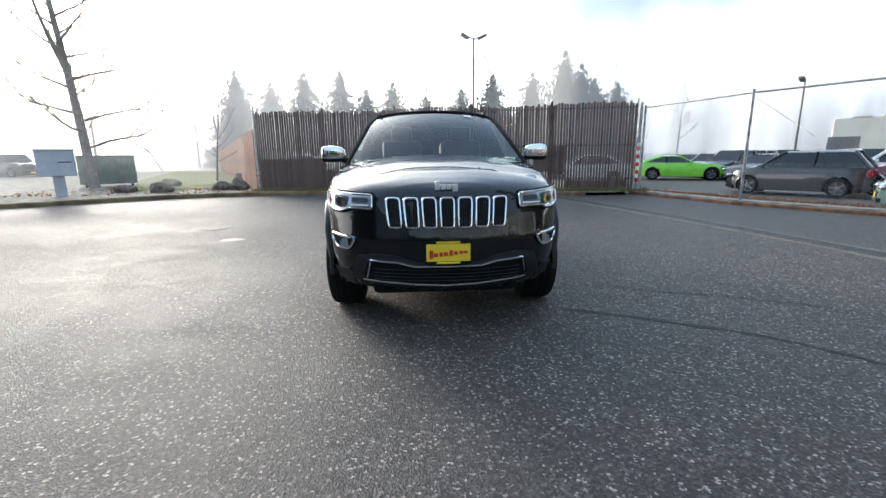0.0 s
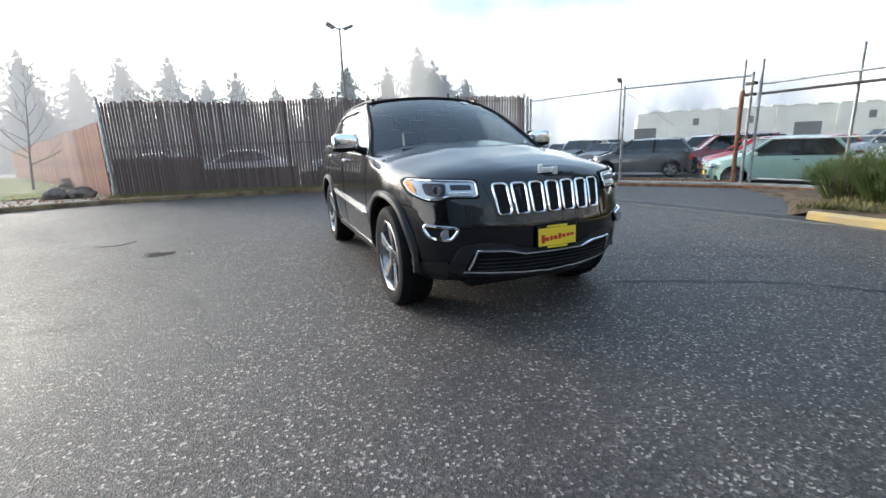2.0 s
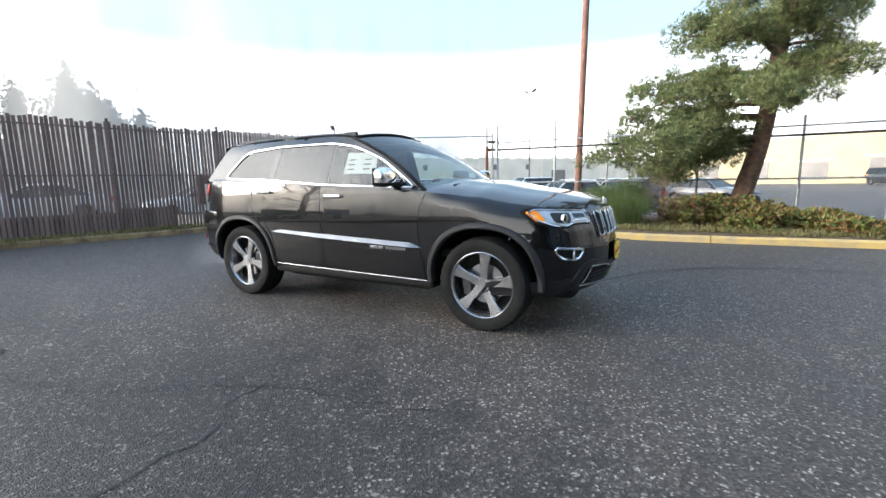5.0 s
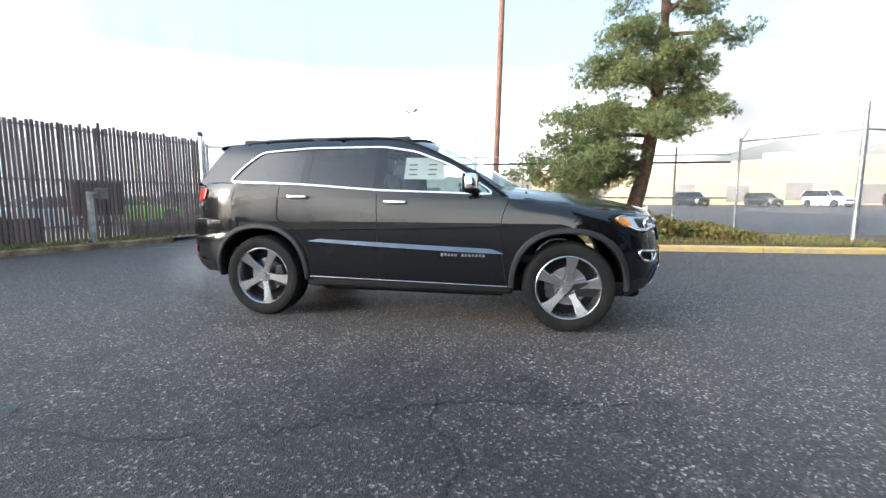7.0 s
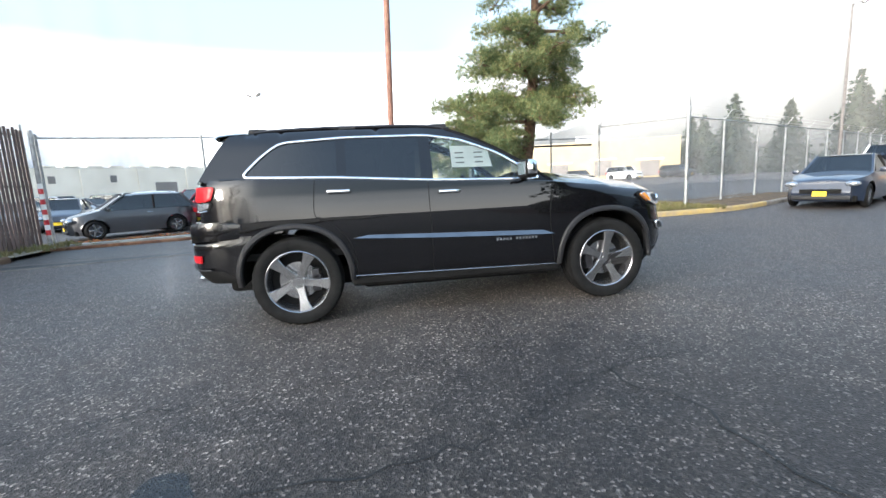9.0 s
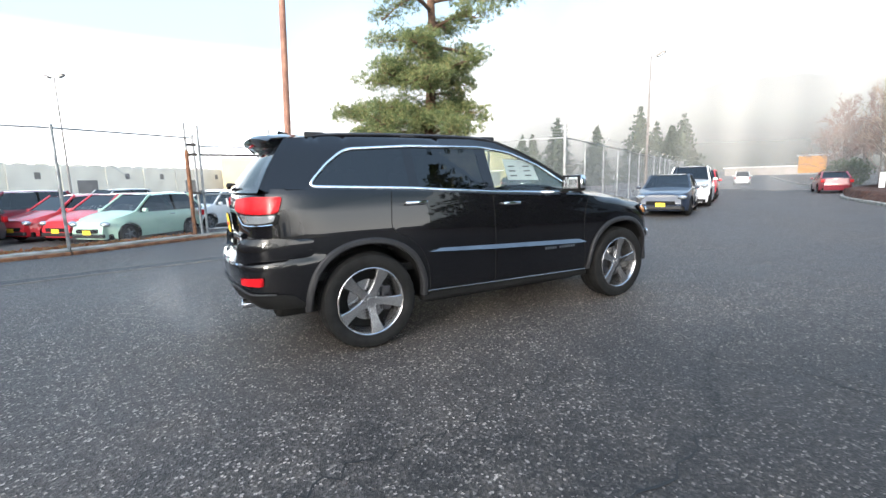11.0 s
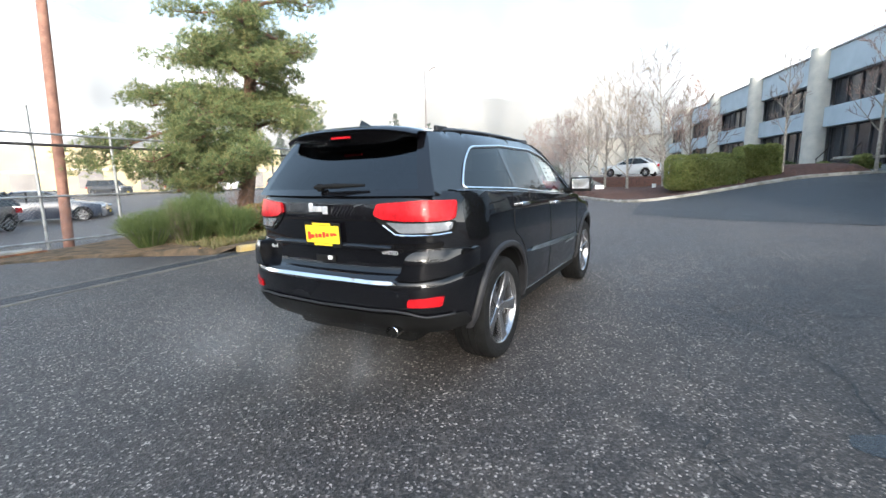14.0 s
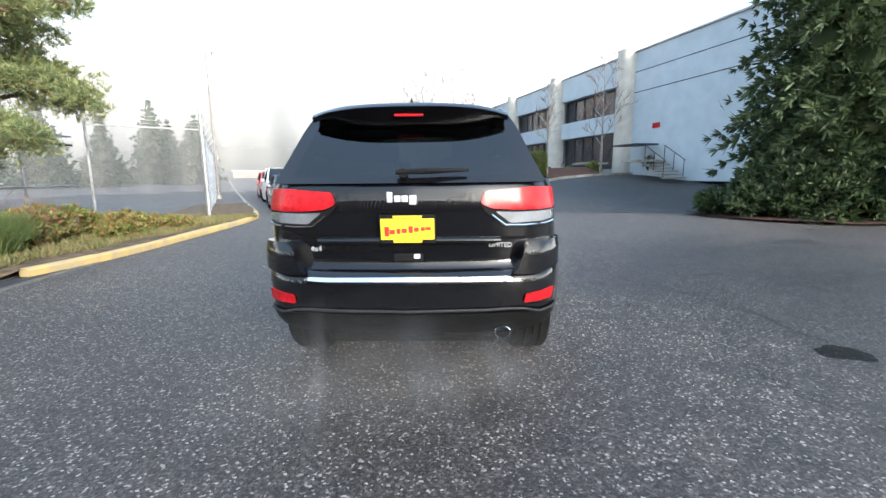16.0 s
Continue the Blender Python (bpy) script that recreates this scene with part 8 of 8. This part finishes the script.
def office():
    root = thing("office_building", "two-storey pale concrete offices with round-edged pilasters and dark windows", "building")
    root.matrix_basis = facade_frame((-10.9, -23.1, 0.9), (0.294, -0.956))
    H, BAY = 7.35, 8.0
    # blank wall to the left of the first pilaster (x < 0) and window bays (x > 0)
    bx(root, "wall", M_FACADE, (-7.6, -6.0, H / 2), (14.6, 12, H), 0.02)
    for z in (5.1, 6.25):
        bx(root, "wall_joint", M_WINFRAME, (-7.6, 0.004, z), (14.5, 0.012, 0.05))
    bx(root, "coping", M_ROOF, (12.1, -0.15, H + 0.05), (54, 0.5, 0.1), 0.02)
    bx(root, "roof", M_ROOF, (12.1, -6.2, H - 0.25), (53.5, 11.6, 0.1))
    for i in range(6):
        x0 = i * BAY
        # pilaster: a broad shaft with rounded front
        bm = bmesh.new()
        verts, faces = [], []
        K = 14
        prof = [(-0.62, -0.25)] + [(-0.62 * math.cos(math.pi * j / K), 0.62 * math.sin(math.pi * j / K) ** 0.75) for j in range(K + 1)] + [(0.62, -0.25)]
        for z in (0, H + 0.28):
            for px, py in prof:
                verts.append((x0 + px, py, z))
        m = len(prof)
        for j in range(m - 1):
            faces.append((j, j + 1, m + j + 1, m + j))
        faces.append(tuple(range(m, 2 * m)))
        from_lists("pilaster", verts, faces, M_PILASTER, root, "pale ribbed concrete pilaster", smooth=40)
        if i == 5:
            break
        xa, xb = x0 + 0.62, x0 + BAY - 0.62
        wdt = xb - xa
        xc = (xa + xb) / 2
        # spandrels above, between and below the window bands
        for z0, z1 in ((0, 0.7), (3.0, 4.15), (5.75, H)):
            bx(root, "spandrel", M_FACADE, (xc, -0.35, (z0 + z1) / 2), (wdt, 0.7, z1 - z0), 0.02)
        bx(root, "back_wall", M_FACADE, (xc, -1.2, H / 2), (wdt, 0.2, H))
        for z0, z1 in ((0.7, 3.0), (4.15, 5.75)):
            win = new("window")
            win.parent = root
            n = 6
            pw = wdt / n
            for k in range(n):
                bx(win, "pane", M_WINDOW, (xa + pw * (k + 0.5), -0.50, (z0 + z1) / 2), (pw - 0.07, 0.02, z1 - z0 - 0.1))
            for k in range(n + 1):
                bx(win, "mullion", M_WINFRAME, (xa + pw * k, -0.46, (z0 + z1) / 2), (0.06, 0.10, z1 - z0 - 0.004))
            for z in (z0 + 0.03, z1 - 0.03):
                bx(win, "frame_bar", M_WINFRAME, (xc, -0.458, z), (wdt - 0.01, 0.104, 0.055))
    # entrance steps with rails
    for sx, n, dirx in ((0.9, 6, -1), (-1.6, 6, -1)):
        st = thing("entrance_steps", "concrete entrance steps with a thin steel handrail", "steps", (0, 0, 0))
        st.parent = root
        for k in [k for k in ("label", "category") if k in st]:
            del st[k]
        for k in range(n):
            x = sx + (k * 0.30 if sx > 0 else -k * 0.30)
            bx(st, "step", M_CONCRETE, (x + (2.0 if sx > 0 else -2.2), 1.1, 1.02 - 0.17 * k), (0.34, 1.3, 0.06), 0.01)
        x1 = sx + (2.0 if sx > 0 else -2.2)
        x2 = x1 + (n - 1) * (0.30 if sx > 0 else -0.30)
        for y in (0.48, 1.72):
            bm = bmesh.new()
            rod(bm, (x1, y, 1.9), (x2, y, 1.05), 0.022, n=6)
            for t in (0.05, 0.5, 0.95):
                xx = x1 + (x2 - x1) * t
                rod(bm, (xx, y, 0.98 - 0.85 * t), (xx, y, 1.9 - 0.85 * t), 0.018, n=6)
            part("handrail", bm, M_STEEL_DARK, st)
        bx(st, "landing", M_CONCRETE, (x1 - (0.9 if sx > 0 else -0.9), 1.0, 1.08), (1.6, 1.6, 0.12), 0.01)
    bx(root, "canopy", M_STEEL_DARK, (-2.2, 1.0, 1.98), (1.9, 1.5, 0.08), 0.01)
    bm = bmesh.new()
    box(bm, (-2.6, 0.02, 3.05), (0.55, 0.03, 0.28))
    part("wall_sign", bm, M_REDLENS, root, "small red wall sign")
    return root


office()


M_DOCK = surf("grey_dock_door", (0.20, 0.18, 0.17), (0.14, 0.13, 0.12), 0.6, scale=0.6)


def warehouse():
    root = thing("warehouse", "long low white warehouse with a notched parapet and small dark openings", "building")
    root.matrix_basis = facade_frame((95.0, -15.0, 0.0), (-0.72, 0.69))
    L, H = 75, 4.3
    bx(root, "wall", M_WAREHOUSE, (L / 2, -6, H / 2), (L, 12, H), 0.05)
    bx(root, "roof", M_ROOF, (L / 2, -6, H + 0.02), (L - 0.6, 11.4, 0.04))
    for i in range(37):
        bx(root, "parapet_block", M_WAREHOUSE, (1.0 + 2.0 * i, -0.15, H + 0.12), (1.35, 0.4, 0.14), 0.02)
    for i in range(14):
        bx(root, "pilaster", M_WAREHOUSE, (2.6 + 5.3 * i, 0.08, H / 2), (0.5, 0.16, H - 0.3), 0.02)
        if i % 3 != 1:
            bx(root, "opening", M_DOCK, (5.2 + 5.3 * i, 0.01, 3.1), (0.6, 0.05, 0.75))
        else:
            bx(root, "door", M_DOCK, (5.2 + 5.3 * i, 0.01, 1.3), (2.4, 0.06, 2.6))
    return root


warehouse()


def cream_building():
    root = thing("cream_building", "long low cream building with dark dock doors, half lost in fog", "building")
    root.matrix_basis = facade_frame((53.0, -43.0, 0.0), (0.49, 0.87))
    L, H = 48, 6.0
    bx(root, "wall", M_CREAM, (L / 2, -8, H / 2), (L, 16, H), 0.05)
    bx(root, "roof", M_ROOF, (L / 2, -8, H + 0.03), (L - 0.4, 15.6, 0.06))
    bx(root, "roof_unit", M_WHITE, (12, -3, H + 0.5), (5, 3, 0.9), 0.05)
    for i in range(7):
        bx(root, "dock_door", M_DOCK, (4 + 6.4 * i, 0.02, 1.6 + 0.3 * (i % 2)), (2.6, 0.08, 2.2), 0.0)
        bx(root, "dock_frame", M_WHITE, (4 + 6.4 * i, 0.01, 2.95 + 0.3 * (i % 2)), (3.7, 0.12, 0.18), 0.0)
    return root


cream_building()


def low_roof(x, y, z, l, w, h, rz, mat, label):
    root = thing("far_building", label, "building", (x, y, z), rz, group="far buildings along the road")
    bx(root, "wall", mat, (0, 0, h / 2), (l, w, h), 0.05)
    bx(root, "roof", M_ROOF, (0, 0, h + 0.12), (l + 0.6, w + 0.6, 0.24), 0.03)
    for i in range(5):
        bx(root, "window", M_WINDOW, (-l / 2 + l * (i + 0.5) / 5, -w / 2 - 0.01, h * 0.55), (l / 9, 0.06, h * 0.35))


M_BEIGE = surf("weathered_beige_wall", (0.46, 0.42, 0.35), (0.36, 0.33, 0.28), 0.85, scale=0.6, fine=12)
low_roof(2, -70, 1.3, 16, 10, 5.2, 60, M_BEIGE, "low pale building behind the island trees")
low_roof(46, -112, 1.1, 20, 10, 1.7, 20, M_DOCK, "far drab building at the end of the road")
low_roof(29, -83, 1.4, 3.5, 2.2, 2.6, 20, surf("orange_container_paint", (0.62, 0.28, 0.06), (0.5, 0.22, 0.05), 0.6), "orange container far along the road")
# white sign boards at the island
for x, y, w, h in ((5.3, -30.2, 0.25, 0.95), (3.0, -25.2, 0.55, 0.35), (-0.3, -23.0, 0.2, 0.3)):
    bm = bmesh.new()
    box(bm, (x, y, ground_z(x, y) + 0.35 + h / 2), (w, 0.05, h), rz=0.4, bevel=0.01)
    rod(bm, (x, y, ground_z(x, y)), (x, y, ground_z(x, y) + 0.5), 0.03, n=8)
    sb = part("sign_board", bm, M_WHITE)
    tagged(sb, "small blank white sign board on the island", "sign")


# ---- distance: wooded hill and morning fog ----
def hill(name, az0, az1, r0, h, seed, label):
    """A wooded ridge far behind everything."""
    V, F = [], []
    n, m = 90, 14
    for i in range(n + 1):
        az = radians(az0 + (az1 - az0) * i / n)
        edge = smooth01(i / 14) * smooth01((n - i) / 60)
        for j in range(m + 1):
            t = j / m
            r = r0 + 160 * t
            p = Vector((math.cos(az) * r, math.sin(az) * r, 0))
            z = h * edge * smooth01(t * 1.25) * (0.8 + 0.35 * noise.noise(p * 0.008 + Vector((seed, 0, 0)))) + 3.5 * noise.noise(p * 0.11) + 2.0 * noise.noise(p * 0.31)
            V.append((p.x, p.y, z - 3 * (1 - t)))
    F = [(i * (m + 1) + j, (i + 1) * (m + 1) + j, (i + 1) * (m + 1) + j + 1, i * (m + 1) + j + 1) for i in range(n) for j in range(m)]
    ob = from_lists(name, V, F, M_HILL, smooth=True)
    return tagged(ob, label, "hill", kind="structure")


M_HILL = surf("wooded_hillside", (0.075, 0.075, 0.055), (0.035, 0.042, 0.03), 0.95, scale=0.06, fine=0.5)
hill("backdrop_1", -100, 14, 230, 78, 3, "wooded hillside far off, half hidden by fog")


def fog_mat(name, dens, scale, top, tone=(0.60, 0.605, 0.62), rise=0.0):
    """Fog: lets most light through, scatters the rest; thicker and thinner in slow drifts, fading upwards."""
    m = bpy.data.materials.new(name)
    m.use_nodes = True
    n, l = m.node_tree.nodes, m.node_tree.links
    n.clear()
    out = n.new("ShaderNodeOutputMaterial")
    tr, df, tl = n.new("ShaderNodeBsdfTransparent"), n.new("ShaderNodeBsdfDiffuse"), n.new("ShaderNodeBsdfTranslucent")
    df.inputs[0].default_value = tl.inputs[0].default_value = (*tone, 1)
    sc, mx = n.new("ShaderNodeMixShader"), n.new("ShaderNodeMixShader")
    sc.inputs[0].default_value = 0.5
    tc, nz = n.new("ShaderNodeTexCoord"), n.new("ShaderNodeTexNoise")
    nz.inputs["Scale"].default_value, nz.inputs["Detail"].default_value, nz.inputs["Roughness"].default_value = scale, 4, 0.45
    sep = n.new("ShaderNodeSeparateXYZ")
    r1, r2 = n.new("ShaderNodeMapRange"), n.new("ShaderNodeMapRange")
    r1.inputs["From Min"].default_value, r1.inputs["From Max"].default_value = 0.30, 0.70
    r1.inputs["To Min"].default_value, r1.inputs["To Max"].default_value = dens * 0.55, min(1.0, dens * 1.35)
    r2.interpolation_type = "SMOOTHSTEP"
    r2.inputs["From Min"].default_value, r2.inputs["From Max"].default_value = rise, top
    r2.inputs["To Min"].default_value, r2.inputs["To Max"].default_value = 1.0, 0.0
    lift = n.new("ShaderNodeMapRange")
    lift.interpolation_type = "SMOOTHSTEP"
    lift.inputs["From Min"].default_value, lift.inputs["From Max"].default_value = 0.0, max(rise, 0.01)
    lift.inputs["To Min"].default_value, lift.inputs["To Max"].default_value = 0.34 if rise else 1.0, 1.0
    mul = n.new("ShaderNodeMath")
    mul.operation = "MULTIPLY"
    l.new(tc.outputs["Object"], nz.inputs["Vector"])
    l.new(tc.outputs["Object"], sep.inputs[0])
    l.new(nz.outputs[0], r1.inputs["Value"])
    l.new(sep.outputs[2], r2.inputs["Value"])
    l.new(r1.outputs[0], mul.inputs[0])
    both = n.new("ShaderNodeMath")
    both.operation = "MULTIPLY"
    l.new(sep.outputs[2], lift.inputs["Value"])
    l.new(r2.outputs[0], both.inputs[0])
    l.new(lift.outputs[0], both.inputs[1])
    l.new(both.outputs[0], mul.inputs[1])
    if scale < 1:
        at, m2 = n.new("ShaderNodeAttribute"), n.new("ShaderNodeMath")
        at.attribute_name = "thickness"
        m2.operation = "MULTIPLY"
        l.new(mul.outputs[0], m2.inputs[0])
        l.new(at.outputs["Fac"], m2.inputs[1])
        l.new(m2.outputs[0], mx.inputs[0])
    else:
        l.new(mul.outputs[0], mx.inputs[0])
    l.new(df.outputs[0], sc.inputs[1])
    l.new(tl.outputs[0], sc.inputs[2])
    l.new(tr.outputs[0], mx.inputs[1])
    l.new(sc.outputs[0], mx.inputs[2])
    l.new(mx.outputs[0], out.inputs[0])
    return m


def fog_bank(name, az0, az1, r, h, dens, scale, label, tone=(0.60, 0.605, 0.62), rise=0.0):
    V, F, n = [], [], 60
    for i in range(n + 1):
        az = radians(az0 + (az1 - az0) * i / n)
        rr = r * (1 + 0.05 * math.sin(i * 0.7))
        for z in (-1.0, h * 0.33, h * 0.66, h):
            V.append((math.cos(az) * rr, math.sin(az) * rr, z))
        if i:
            for j in range(3):
                F.append(((i - 1) * 4 + j, i * 4 + j, i * 4 + j + 1, (i - 1) * 4 + j + 1))
    ob = from_lists(name, V, F, fog_mat(name + "_drift", dens, scale, h, tone, rise), smooth=True)
    thick = ob.data.attributes.new("thickness", "FLOAT", "POINT")
    fade = 14.0 / abs(az1 - az0) * n
    thick.data.foreach_set("value", [smooth01(i / fade) * smooth01((n - i) / fade) for i in range(n + 1) for _ in range(4)])
    return tagged(ob, label, "fog", kind="structure")


fog_bank("fog_bank_1", 48, 160, 44, 34, 0.50, 0.05, "thin white morning fog beyond the slat fence")
fog_bank("fog_bank_2", 88, 158, 17.6, 16, 0.24, 0.06, "low white morning fog over the verge")
fog_bank("fog_bank_3", -49, 65, 40, 14, 0.09, 0.05, "thin white morning fog over the lot")
fog_bank("fog_bank_6", -95, -34, 43, 24, 0.36, 0.03, "white morning fog along the road", (0.40, 0.39, 0.38))
fog_bank("fog_bank_4", 13, 172, 120, 32, 0.75, 0.02, "dense white fog beyond the trees")
fog_bank("fog_bank_5", -122, -3, 205, 85, 0.92, 0.008, "dense white fog before the wooded hill", (0.46, 0.455, 0.45), 32.0)
fog_bank("fog_bank_7", 14, 70, 75, 34, 0.80, 0.02, "blue-grey haze over the far end of the lot", (0.33, 0.39, 0.475))


def vapour_mat():
    """Exhaust vapour: a soft puff that thins out from its middle."""
    m = fog_mat("exhaust_vapour_puff", 0.11, 2.2, 50.0)
    n, l = m.node_tree.nodes, m.node_tree.links
    g = n.new("ShaderNodeTexGradient")
    g.gradient_type = "SPHERICAL"
    tc = n.new("ShaderNodeTexCoord")
    l.new(tc.outputs["Object"], g.inputs[0])
    mul = n.new("ShaderNodeMath")
    mul.operation = "MULTIPLY"
    mix = [x for x in n if x.type == "MIX_SHADER" and x.inputs[0].is_linked][0]
    src = mix.inputs[0].links[0].from_socket
    l.new(src, mul.inputs[0])
    sq = n.new("ShaderNodeMath")
    sq.operation = "POWER"
    sq.inputs[1].default_value = 1.4
    l.new(g.outputs["Fac"], sq.inputs[0])
    l.new(sq.outputs[0], mul.inputs[1])
    l.new(mul.outputs[0], mix.inputs[0])
    return m


vap = thing("exhaust_vapour", "thin white exhaust vapour drifting low behind the car", "vapour", (0, 0, 0))
M_VAP = vapour_mat()
rngv = random.Random(3)
for cx, cy, cz, r in ((-0.52, 2.62, 0.33, 0.46), (-0.12, 2.80, 0.38, 0.60), (0.35, 2.95, 0.44, 0.66)):
    for az in (25, 115):
        bm = bmesh.new()
        bmesh.ops.create_circle(bm, cap_ends=True, segments=24, radius=1.0)
        ob = part("puff", bm, M_VAP, vap)
        ob.matrix_basis = pose(cx, cy, cz, 90, 0, az + rngv.uniform(-15, 15)) @ Matrix.Diagonal((r, r * 0.60, r, 1))
